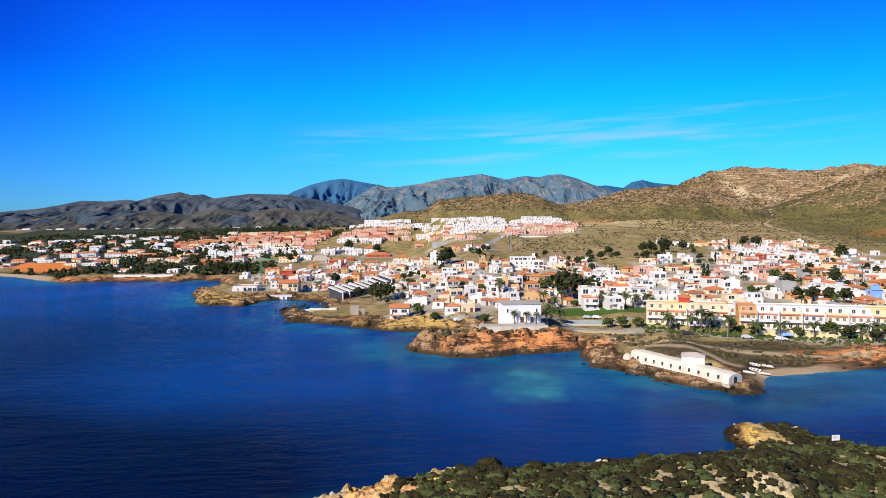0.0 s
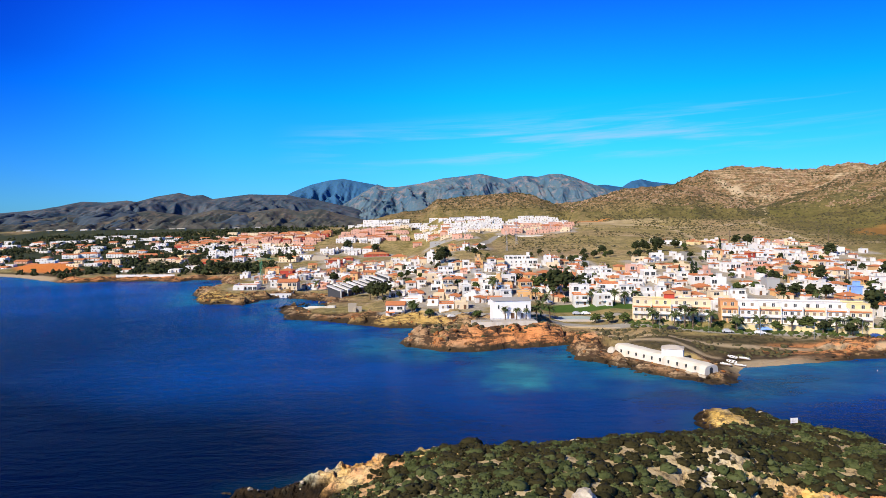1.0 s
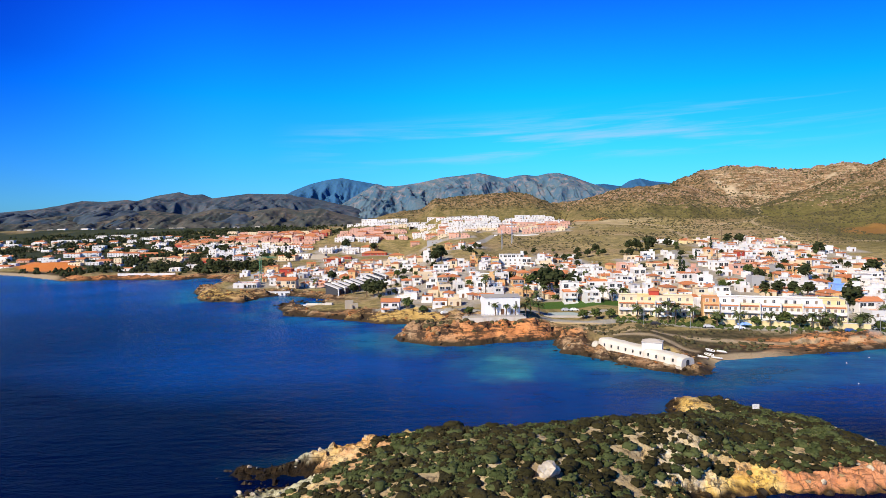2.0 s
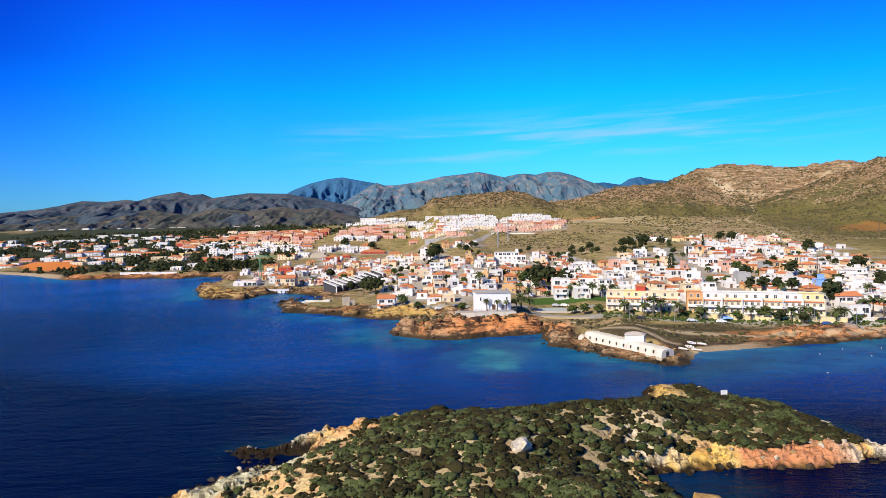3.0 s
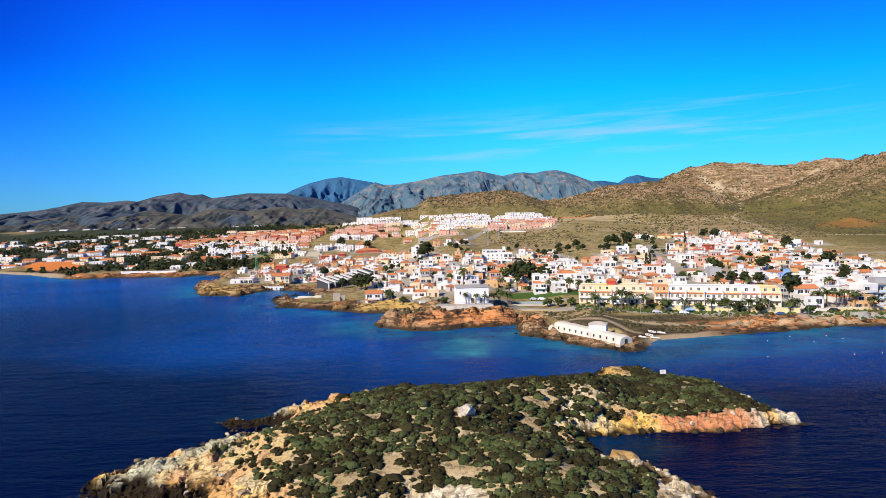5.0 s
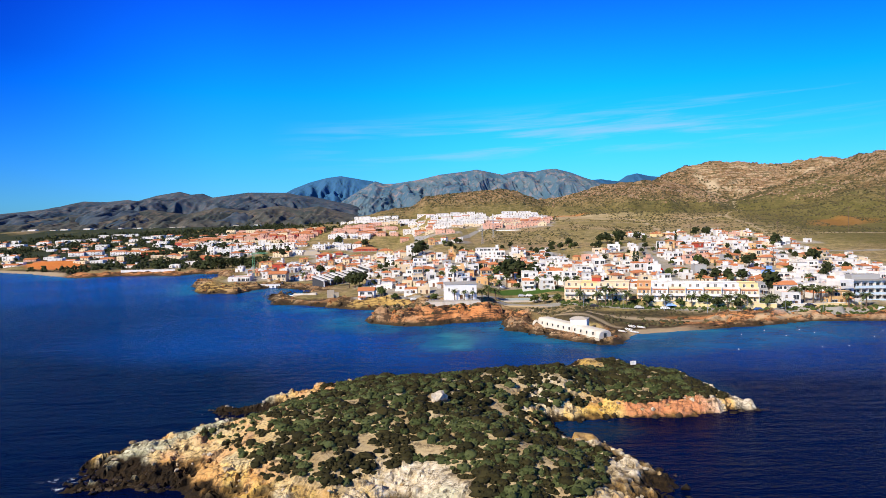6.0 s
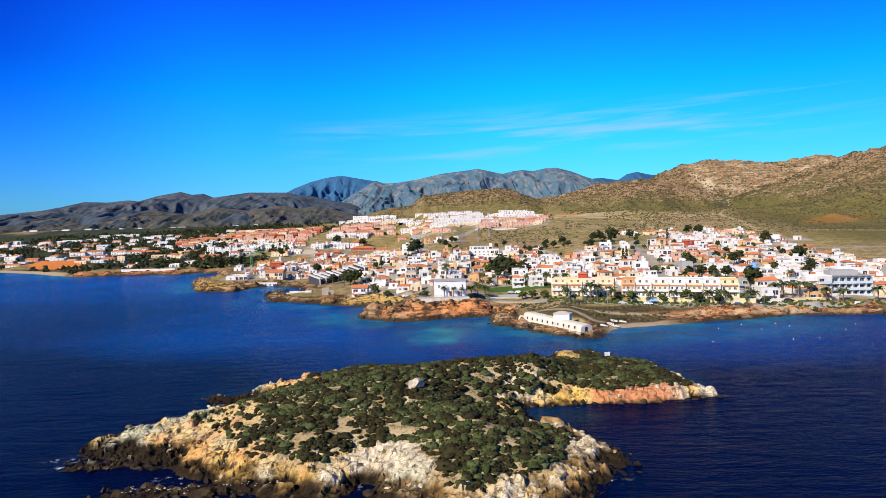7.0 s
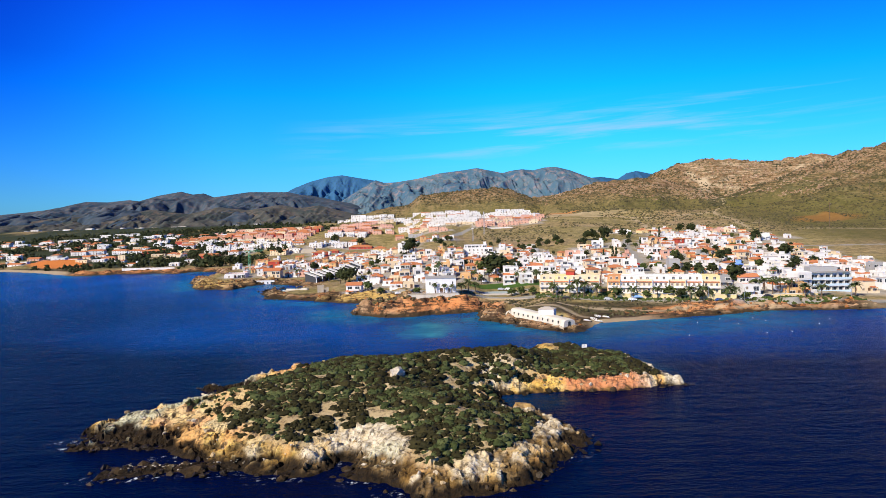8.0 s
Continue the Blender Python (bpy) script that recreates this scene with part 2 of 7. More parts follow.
M_GROUND, M_ISLAND, M_SEA = ground_material(), island_material(), sea_material()
# aerial haze is mixed into the first three ranges' base colours as blue
M_FAR = mountain_material("far_hazed_range", (0.026, 0.092, 0.195), (0.040, 0.122, 0.235), (0.08, 0.14, 0.24), 0.004)
M_RANGE = mountain_material("reddish_hazed_range", (0.056, 0.122, 0.185), (0.105, 0.158, 0.190), (0.37, 0.24, 0.215), 0.006)
M_DARK = mountain_material("dark_hazed_range", (0.036, 0.062, 0.092), (0.082, 0.098, 0.118), (0.17, 0.125, 0.118), 0.007)
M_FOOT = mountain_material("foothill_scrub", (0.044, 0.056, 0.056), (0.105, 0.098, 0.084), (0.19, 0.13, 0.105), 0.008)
WHITE = plaster("white_plaster", (0.73, 0.70, 0.66), amount=0.35, vary=0.16)
FRESHWHITE = plaster("fresh_whitewash", (0.80, 0.78, 0.75), amount=0.15, vary=0.0)
CREAM = plaster("cream_plaster", (0.73, 0.58, 0.38))
OCHRE = plaster("ochre_plaster", (0.66, 0.40, 0.18))
ORANGE = plaster("orange_plaster", (0.58, 0.28, 0.12))
PINK = plaster("pink_plaster", (0.66, 0.38, 0.28))
YELLOW = plaster("yellow_plaster", (0.76, 0.59, 0.30))
GREY = plaster("grey_plaster", (0.36, 0.35, 0.34))
BLUE = plaster("blue_plaster", (0.25, 0.42, 0.78))
RED = plaster("red_plaster", (0.42, 0.06, 0.04))
STONE = plaster("stone_wall", (0.45, 0.38, 0.29), amount=0.4)
TILE = plaster("terracotta_tiles", (0.52, 0.19, 0.08), (0.27, 0.12, 0.07), 0.5, 0.18)
ROOFGREY = plaster("grey_roof", (0.34, 0.32, 0.30), (0.2, 0.19, 0.18), 0.4)
ROOFPALE = plaster("pale_flat_roof", (0.52, 0.46, 0.40), (0.35, 0.28, 0.22), 0.4, 0.12)
GLASS = plain("dark_window_glass", (0.045, 0.05, 0.055), 0.1)
SHADEGLASS = plain("shuttered_window", (0.24, 0.18, 0.13), 0.5)
WOOD = plain("brown_wood", (0.16, 0.08, 0.04), 0.7)
METAL = plain("galvanised_metal", (0.42, 0.43, 0.44), 0.45, 0.6)
RUBBER = plain("dark_rubber", (0.02, 0.02, 0.02), 0.8)
BOATWHITE = plain("white_gelcoat", (0.70, 0.70, 0.68), 0.35)
BARK = plain("bark", (0.14, 0.095, 0.06), 0.95, vary=0.4, scale=4)
OLDWHITE = plaster("weathered_whitewash", (0.60, 0.55, 0.47), (0.30, 0.23, 0.15), 0.75)


# ---- the lie of the land ----
def value_noise(x, y, seed=0):
    xi, yi = np.floor(x).astype(np.int64), np.floor(y).astype(np.int64)
    fx, fy = x - xi, y - yi
    fx, fy = fx * fx * (3 - 2 * fx), fy * fy * (3 - 2 * fy)

    def hashed(a, b):
        h = (a * 374761393 + b * 668265263 + seed * 974711 + 12345) & 0x7FFFFFFF
        h = ((h ^ (h >> 13)) * 1274126177) & 0x7FFFFFFF
        return ((h ^ (h >> 16)) & 0xFFFF) / 65535.0
    a, b, c, d = hashed(xi, yi), hashed(xi + 1, yi), hashed(xi, yi + 1), hashed(xi + 1, yi + 1)
    return (a * (1 - fx) + b * fx) * (1 - fy) + (c * (1 - fx) + d * fx) * fy


def fbm(x, y, octaves=4, seed=0, ridged=False):
    total, amp, norm = 0.0, 1.0, 0.0
    for k in range(octaves):
        n = value_noise(x * 2 ** k + 17.3 * k, y * 2 ** k - 9.1 * k, seed + k)
        total = total + amp * (1 - np.abs(2 * n - 1) if ridged else n)
        norm, amp = norm + amp, amp * 0.5
    return total / norm


def inside_distance(x, y, loop):
    """Distance to a closed outline, positive inside."""
    best, inside = np.full(np.shape(x), 1e9), np.zeros(np.shape(x), bool)
    for (ax, ay), (bx, by) in zip(loop, loop[1:] + loop[:1]):
        ex, ey = bx - ax, by - ay
        t = np.clip(((x - ax) * ex + (y - ay) * ey) / (ex * ex + ey * ey), 0, 1)
        best = np.minimum(best, np.hypot(x - ax - t * ex, y - ay - t * ey))
        if ay != by:
            inside ^= ((ay > y) != (by > y)) & (x < ex * (y - ay) / (by - ay) + ax)
    return np.where(inside, best, -best)


def step(x, a, b):
    t = np.clip((x - a) / (b - a), 0, 1)
    return t * t * (3 - 2 * t)


COAST_WEST = [(-4900, 900), (-900, 720), (-384, 558), (-338, 531), (-281, 481), (-261, 480), (-247, 486), (-232, 481), (-220, 487),
              (-198, 476), (-188, 491), (-167, 481), (-157, 450), (-149, 422), (-155, 398), (-141, 368), (-133, 347), (-125, 342), (-118, 344),
              (-109, 336), (-107, 355), (-103, 363), (-97, 367), (-89, 361), (-73, 347), (-71, 337), (-84, 341)]
COAST_MID = [(-90, 326), (-82, 299), (-76, 289), (-71, 286), (-62, 284), (-54, 277), (-47, 275), (-42, 269), (-34, 266), (-22, 265),
             (-16, 259), (-19, 252), (-27, 245), (-33, 238), (-31, 231), (-26, 228), (-20, 224), (-15, 223.5), (-8, 224.5), (0, 226.5), (8, 228),
             (14, 231), (17.5, 232), (16, 226), (14.2, 218), (15.5, 212), (20.5, 206.5), (25.5, 199.5)]
COAST_EAST = [(30.5, 190.5), (37, 185.5), (43, 187), (47.8, 193), (52, 199), (61.5, 202), (71.5, 205.4), (81, 207), (91, 209), (102, 213), (112, 214.5),
              (126, 213), (149, 212.5), (175, 211), (230, 205), (330, 188), (500, 150), (1500, -150), (4900, -900), (4900, 4900), (-4900, 4900)]
COAST = COAST_WEST + COAST_MID + COAST_EAST
# crest lines of the hills behind the town: x, y, height
RIDGE_D = [(128, 735, 40), (150, 748, 57), (168, 758, 66), (186, 772, 75), (200, 780, 79), (220, 784, 81), (242, 786, 82.5), (264, 795, 82), (282, 830, 83), (296, 872, 88)]
SPUR_D = [(264, 792, 81), (284, 756, 68), (288, 716, 53), (282, 668, 39)]
RIDGE_E = [(240, 960, 78), (292, 885, 88), (318, 888, 100), (340, 889, 109), (370, 886, 114), (404, 876, 112), (440, 864, 106), (462, 856, 106), (478, 850, 111), (498, 846, 114.5),
           (514, 846, 112), (564, 850, 105), (640, 870, 110), (900, 900, 120)]
SPUR_E = [(498, 846, 113), (470, 822, 96), (436, 800, 82), (412, 788, 73)]
RIDGE_F = [(292, 660, 37), (312, 672, 46), (334, 684, 54), (362, 696, 63), (390, 704, 71), (430, 716, 82), (480, 736, 96), (520, 752, 106), (548, 764, 117), (600, 775, 128), (720, 790, 146), (1000, 800, 140), (2000, 800, 120)]
SPUR_F = [(480, 736, 95), (470, 690, 74), (455, 640, 54), (440, 590, 38)]
RIDGE_G = [(70, 800, 70), (110, 815, 64), (144, 825, 67), (190, 850, 72), (240, 900, 78)]
CREST_C = [(-150, 26), (-128, 42), (-99, 54), (-64, 63), (-15, 67), (34, 71), (70, 74), (91, 70), (112, 61), (132, 52), (160, 40)]


def ledges(z, n, size):
    """Breaks a slope into rock ledges."""
    q = z / size + n
    low = np.floor(q)
    return (low + step(q - low, 0.45, 0.95) - n) * size


def blocks(x, y, size, seed, tilt=0.5):
    """Bedrock broken into tilted blocks: a height between -1 and 1 for each, with its own slope."""
    x = x + (fbm(x / size, y / size, 2, seed + 3) - 0.5) * size * 0.8
    y = y + (fbm(x / size + 9, y / size, 2, seed + 4) - 0.5) * size * 0.8
    gx, gy = np.floor(x / size), np.floor(y / size)
    best, out = np.full(np.shape(x), 1e9), np.zeros(np.shape(x))
    for i in (-1, 0, 1):
        for j in (-1, 0, 1):
            cx, cy = gx + i, gy + j
            jx, jy = value_noise(cx, cy, seed), value_noise(cx, cy, seed + 1)
            dx, dy = x / size - cx - jx, y / size - cy - jy
            d = dx * dx + dy * dy
            h = value_noise(cx, cy, seed + 2) * 2 - 1 + tilt * (dx * (jy * 2 - 1) + dy * (jx * 2 - 1.3))
            pick = d < best
            best, out = np.where(pick, d, best), np.where(pick, h, out)
    return out


def crest_height(x, y, line, fall, cut):
    """Height of a hill below its crest line: an even slope, rounded on top and cut by gullies."""
    best = np.full(np.shape(x), -1e9)
    for (ax, ay, az), (bx, by, bz) in zip(line, line[1:]):
        ex, ey = bx - ax, by - ay
        t = np.clip(((x - ax) * ex + (y - ay) * ey) / (ex * ex + ey * ey), 0, 1)
        r = np.hypot(x - ax - t * ex, y - ay - t * ey)
        best = np.maximum(best, az + t * (bz - az) - fall * (np.sqrt(r * r + 150) - 12.2) + cut * step(r, 5, 60) - 0.12 * fall * np.maximum(r - 40, 0))
    return best


def strip(x, y, line, half, soft=0.8):
    """1 along a broken line of that half width."""
    best = np.full(np.shape(x), 1e9)
    for (ax, ay), (bx, by) in zip(line, line[1:]):
        ex, ey = bx - ax, by - ay
        t = np.clip(((x - ax) * ex + (y - ay) * ey) / (ex * ex + ey * ey), 0, 1)
        best = np.minimum(best, np.hypot(x - ax - t * ex, y - ay - t * ey))
    return step(-best, -half - soft, -half + soft)


def ground_height(x, y, detail=True):
    x, y = np.asarray(x, float), np.asarray(y, float)
    d = inside_distance(x, y, COAST)
    if detail:
        d = d + (fbm(x / 7, y / 7, 3, 5) - 0.5) * 5.0 * step(-np.abs(d), -30, -2) * step(y, -900, 100)
    hc = np.interp(x, [-400, -290, -278, -175, -160, -130, -100, -92, -50, -44, -34, -28, -5, 12, 20, 41, 47, 55, 76, 88, 140, 160, 400],
                   [0.5, 0.6, 2.4, 2.2, 2.6, 3.4, 2.6, 1.7, 1.7, 2.8, 3.2, 4.3, 4.4, 4.2, 2.2, 1.9, 0.9, 0.7, 1.0, 2.2, 2.0, 0.9, 0.8])
    wide = np.interp(hc, [0.5, 1.0, 2.0], [9.0, 6.0, 2.6])
    inland = np.clip(np.where(d > 12, np.maximum(d - 12, (y - 250) * step(x, -110, 10) * step(d, 12, 60)), 0), 0, 520)
    slope = np.interp(x, [-300, -150, -90, -60, -35, -15, 30], [0.045, 0.043, 0.036, 0.036, 0.034, 0.046, 0.050])
    curve = np.interp(x, [-300, -100, 0, 60, 120], [0.00006, 0.00004, 0.00005, 0.00006, 0.00008])
    z = hc * (1 - np.exp(-np.maximum(d, 0) / wide)) + slope * inland + curve * inland ** 2
    z = z + 9 * np.exp(-((x + 175) / 95) ** 2 - ((y - 770) / 110) ** 2) + 9 * np.exp(-((x + 70) / 60) ** 2 - ((y - 745) / 75) ** 2)
    z = z + 0.6 * np.exp(-((x - 35) / 45) ** 2 - ((y - 415) / 50) ** 2) + 3.0 * np.exp(-((x + 15) / 38) ** 2 - ((y - 470) / 45) ** 2)
    z = z + 4.5 * np.exp(-((x + 366 + 0.9 * (y - 606)) / 45) ** 2 - ((y - 612 - 0.6 * (x + 366)) / 16) ** 2)
    z = np.minimum(z, 38 + 0.12 * np.maximum(z - 38, 0))
    z = z + 1.3 * step(d, 9, 22) * step(x, 28, 42) * step(-x, -190, -165)
    rocky = step(hc, 1.0, 2.0) * step(-np.abs(d - 5), -11, -3)
    if detail:
        rough = np.zeros_like(x)
        m = rocky > 0.02
        rough[m] = 1.0 * blocks(x[m] + 0.4 * y[m], y[m], 5.0, 9, 1.1) + 0.30 * blocks(x[m], y[m], 1.9, 19, 0.9)
        z = z + rocky * ((fbm(x / 9, y / 6, 3, 9, True) - 0.55) * 2.2 + rough) * step(d, 0, 2.5)
        z = z + (ledges(z, fbm(x / 9, y / 9, 3, 25) * 2.5, 1.1) - z) * rocky * 0.45
        z = z + (fbm(x / 40, y / 40, 3, 2) - 0.5) * 1.5 * step(d, 40, 120)
    # raised strip under the terraced rows
    z = np.maximum(z, 4.5 * strip(x, y, [(42, 251), (102, 230.5)], 7.5, 3.5))
    # the battery stands on levelled rock
    f = np.clip(((x - 24.8) * 13.6 - (y - 214.6) * 24.2) / 770.6, 0, 1)
    k = step(-np.hypot(x - 26.8 - 13.6 * f, y - 215.6 + 24.2 * f), -7.5, -4.5)
    z = z * (1 - k) + np.minimum(z, 0.9) * k
    # small harbour basin behind the spit
    z = z - 6 * step(-np.hypot((x + 75.5 + 0.25 * (y - 325)) / 6.5, (y - 325) / 12.5), -1.15, -0.85)
    # scrub hills behind the town
    hills = np.zeros_like(x)
    m = (x > 40) & (y > 440)
    if m.any():
        a, b = x[m], y[m]
        warp = (fbm(a / 60, b / 60, 3, 35) - 0.5) * 38
        gully = fbm((a + warp) / 44, (b + 0.6 * warp) / 58, 3, 31, True) - 0.62
        top = np.zeros_like(a)
        for line, fall, cut in ((RIDGE_D, 0.36, 12), (SPUR_D, 0.36, 7), (RIDGE_E, 0.60, 10), (SPUR_E, 0.6, 5), (RIDGE_F, 0.30, 15), (SPUR_F, 0.34, 9), (RIDGE_G, 0.26, 8)):
            top = np.maximum(top, crest_height(a, b, line, fall, gully * cut))
        if detail:
            top = top + (ledges(top, fbm(a / 35, b / 35, 3, 37) * 2.0, 4.5) - top) * 0.5 * step(top, 58, 78) * step(a, 300, 340) * step(b, 740, 780)
        top = top - 30 * step(-b, -752, -735) * step(-a, -124, -104) - 40 * step(-a, -80, -60)
        over = top - z[m]
        hills[m] = np.where(over > -8, 0.5 * (over + np.sqrt(over * over + 30)), 0) * step(over, -12, 2)
    c = np.interp(x, *zip(*CREST_C))
    u = np.clip((y - 720) / (795 - 720), 0, 1)
    hcc = (c - 36) * np.sin(u * 1.5708) * np.exp(-(np.maximum(y - 795, 0) / 120) ** 2) * step(x, -160, -120) * step(-x, -190, -140)
    hills = np.maximum(hills, hcc)
    z = np.minimum(z, np.maximum(36, z - hills)) + hills
    if detail:
        z = z + step(hills, 3, 25) * ((fbm(x / 14, y / 14, 4, 41, True) - 0.5) * 5.0 + (fbm(x / 4, y / 4, 2, 43) - 0.5) * 1.2)
    return np.where(d > 0, z, np.maximum(-9, d * 0.22 - 0.15)), d, hills


ISLAND = [(-56, 108), (-53, 101), (-48, 100), (-44, 99.5), (-40, 99), (-35, 95.8), (-31, 91.5), (-23.4, 88), (-16, 86), (-13.4, 86.6), (-12.0, 91.0), (-10.4, 87), (-7.5, 85.5),
          (-3.6, 81.8), (0.6, 78.8), (7.6, 80.2), (15.4, 84.4), (21.0, 90.2), (23.8, 97.8), (21.2, 103), (18, 109), (14, 112.6), (11.6, 116.4),
          (13, 121.6), (21, 123), (30.6, 122.8), (39.4, 124), (48.5, 126), (47, 131), (47.5, 138), (43.5, 147), (39, 155), (34, 161), (28.5, 165),
          (25, 163.5), (22.8, 157), (21.8, 151), (17, 147), (8, 144), (-6, 142.5), (-20, 142), (-32, 138.5), (-40, 135), (-46.5, 133), (-46, 130.6), (-40.5, 129.6), (-38.5, 127.4), (-44, 123.6), (-49, 117.5), (-54, 112)]


REEFS = [[(-43, 87.4), (-36, 87.8), (-28, 88.6), (-20, 88.4), (-15, 88.5), (-17, 91.6), (-22, 92.4), (-29, 92.4), (-36, 91.4), (-43, 90.2)],
         [(-54, 98.0), (-48, 98.2), (-43.5, 99.4), (-47, 101), (-53, 100.6)]]


def island_height(x, y, detail=True):
    x, y = np.asarray(x, float), np.asarray(y, float)
    d = inside_distance(x, y, ISLAND)
    for loop in REEFS:
        d = np.maximum(d, inside_distance(x, y, loop))
    near = step(-np.abs(d), -7, -1)
    if detail:
        d = d + near * ((fbm(x / 5, y / 5, 3, 61) - 0.5) * 4.0 + (fbm(x / 1.7, y / 1.7, 2, 62, True) - 0.5) * 1.3)
    prong = step(x - 0.35 * (y - 120), 11, 20) * step(y, 112, 120)
    west = step(-x, 28, 40)
    hc = 2.9 * (1 - prong) + 1.9 * prong
    back = 1.2 * np.exp(-((y - 130) / 12) ** 2) * step(x, -34, -12) * (1 - step(x, 14, 24)) + 1.0 * np.exp(-((y - 134) / 8) ** 2 - ((x - 13) / 12) ** 2)
    east = step(x + 0.5 * (y - 100), 3, 16) * (1 - prong) * step(-y, -124, -112)
    south = step(-y, -104, -92) * (1 - prong)
    hc = hc * (1 - 0.45 * west) * (1 - 0.55 * east) * (1 - 0.12 * south)
    wide = 1.6 + 2.5 * west + 2.2 * south
    climb = (0.155 - 0.05 * east) * (1 - prong) + 0.085 * prong
    back = back + 0.8 * np.exp(-((y - 137.5 - 0.12 * (x + 30)) / 3.2) ** 2) * step(-x, 10, 17) * step(x, -46, -40)
    hollow = 2.6 * np.exp(-((y - 128.6) / 3.0) ** 2) * step(-x, 17, 27)
    z = hc * (1 - np.exp(-np.maximum(d, 0) / wide)) - hollow * step(d, 0, 4) + climb * np.clip(d - 1.5, 0, 24) + back * step(d, 1, 9)
    if detail:
        rocky = np.maximum(step(-d, -9, -3), 0.7 * west * (1 - prong)) * (1 - 0.45 * prong) * (1 - 0.35 * step(y, 144, 150) * step(x, 14, 20))
        rough, m = np.zeros_like(x), (rocky > 0.02) & (d > -0.5)
        rough[m] = 0.46 * blocks(x[m], y[m], 2.6, 71, 1.1) + 0.24 * blocks(x[m], y[m], 0.95, 77, 1.2)
        z = z + step(d, 0, 1.5) * (rocky * ((fbm(x / 3.5, y / 3.5, 3, 71, True) - 0.55) * 1.3 + rough) + (fbm(x / 6, y / 6, 3, 73) - 0.5) * 0.9)
        z = z + (ledges(z, fbm(x / 7, y / 7, 3, 79) * 3.0, 0.75) - z) * rocky * 0.4 * step(d, 0, 1)
    z = z * (1 - 0.4 * step(y, 145, 153) * step(x, 14, 20) * step(-x, -37, -29))
    return np.where(d > 0, z, np.maximum(-4, d * 0.7 - 0.1)), d, prong, west


ROADS = [([(18, 252), (60, 234), (105, 222), (160, 221), (260, 212)], 3.0), ([(84, 246), (92, 275), (104, 330), (118, 400), (130, 440)], 2.3),
         ([(-40, 283), (-20, 272), (2, 262), (20, 262), (38, 262)], 2.5), ([(160, 395), (215, 400), (262, 390), (330, 360)], 2.0),
         ([(-60, 430), (-20, 470), (10, 520), (30, 600)], 3.0)]

# the town's plan: front middle x, y, width, depth, storeys, style
HOUSES = []
# waterfront west
HOUSES += [(-120, 376, 11.8, 9.4, 1, 'W'), (-102, 366, 15.2, 10.0, 1, 'W'), (-126, 436, 19.0, 10.0, 1, 'G'), (-147, 460, 5.2, 6.0, 2, 'W'), (-134, 480, 9.7, 7.7, 2, 'Ot'), (-117, 450, 7.9, 6.3, 2, 'Rt'), (-113, 475, 10.8, 8.6, 2, 'W'), (-99, 462, 10.5, 8.4, 2, 'W'), (-99, 378, 9.9, 7.9, 2, 'Ct'), (-87, 388, 13.5, 10.0, 1, 'Ct'), (-65, 366, 12.1, 9.7, 1, 'W'), (-73, 422, 9.2, 7.4, 2, 'W'), (-103, 535, 9.4, 7.5, 1, 'W'), (-121, 585, 14.4, 10.0, 2, 'U'), (-137, 590, 12.5, 10.0, 2, 'W'), (-148, 581, 15.3, 8.4, 2, 'C')]
# west slope
HOUSES += [(-120, 643, 14.2, 10.0, 1, 'W'), (-98, 587, 8.3, 6.6, 1, 'Rt'), (-102, 546, 11.5, 9.2, 2, 'Rt'), (-85, 646, 13.1, 10.0, 2, 'Ot'), (-98, 641, 11.3, 9.0, 2, 'W'), (-77, 616, 19.0, 10.0, 1, 'Rt'), (-69, 515, 14.9, 10.0, 2, 'Ct'), (-78, 481, 11.4, 9.1, 2, 'Ct'), (-64, 445, 7.0, 6.0, 1, 'Ot'), (-51, 441, 15.4, 10.0, 2, 'W'), (-61, 404, 7.7, 6.2, 2, 'W'), (-53, 564, 12.4, 9.9, 2, 'Yt'), (-51, 475, 10.4, 8.3, 2, 'C'), (-36, 416, 8.3, 6.7, 2, 'W'), (-30, 436, 12.2, 9.7, 3, 'W'), (-24, 364, 8.2, 6.6, 2, 'W')]
# centre west
HOUSES += [(-31, 345, 9.6, 7.6, 2, 'Wt'), (-43, 374, 9.1, 7.3, 1, 'W'), (-22, 584, 12.8, 10.0, 2, 'G'), (-7, 470, 12.3, 9.9, 2, 'W'), (-8, 391, 8.5, 6.8, 2, 'Ct'), (-19, 326, 9.9, 7.9, 2, 'W'), (-12, 354, 6.1, 6.0, 1, 'W'), (-5, 306, 12.7, 10.0, 2, 'Wt'), (-18, 302, 9.9, 3.5, 2, 'C'), (-17, 306, 7.1, 6.0, 1, 'Ct'), (-6, 296, 9.7, 7.7, 1, 'W'), (-15, 278, 10.7, 8.6, 1, 'W'), (-31, 297, 8.2, 6.5, 1, 'W'), (-39, 331, 6.9, 6.0, 1, 'W'), (-17, 378, 7.6, 6.0, 2, 'W')]
# centre
HOUSES += [(25, 401, 18.2, 10.0, 3, 'V'), (2, 404, 4.2, 6.0, 2, 'O'), (11, 395, 9.3, 7.4, 2, 'Yt'), (43, 406, 9.2, 3.5, 2, 'Ot'), (50, 410, 7.1, 6.0, 1, 'O'), (17, 350, 5.8, 6.0, 2, 'Ot'), (23, 346, 6.0, 6.0, 2, 'Ot'), (30, 352, 7.0, 6.0, 2, 'Ot'), (17, 322, 5.6, 6.0, 2, 'Ot'), (24, 327, 6.2, 6.0, 2, 'O'), (31, 329, 5.7, 6.0, 2, 'Ot'), (38, 342, 5.9, 6.0, 2, 'Ot'), (4, 319, 13.8, 10.0, 2, 'O'), (4, 303, 7.8, 3.5, 2, 'W'), (11, 332, 5.7, 6.0, 2, 'W'), (25, 319, 8.5, 6.8, 2, 'W')]
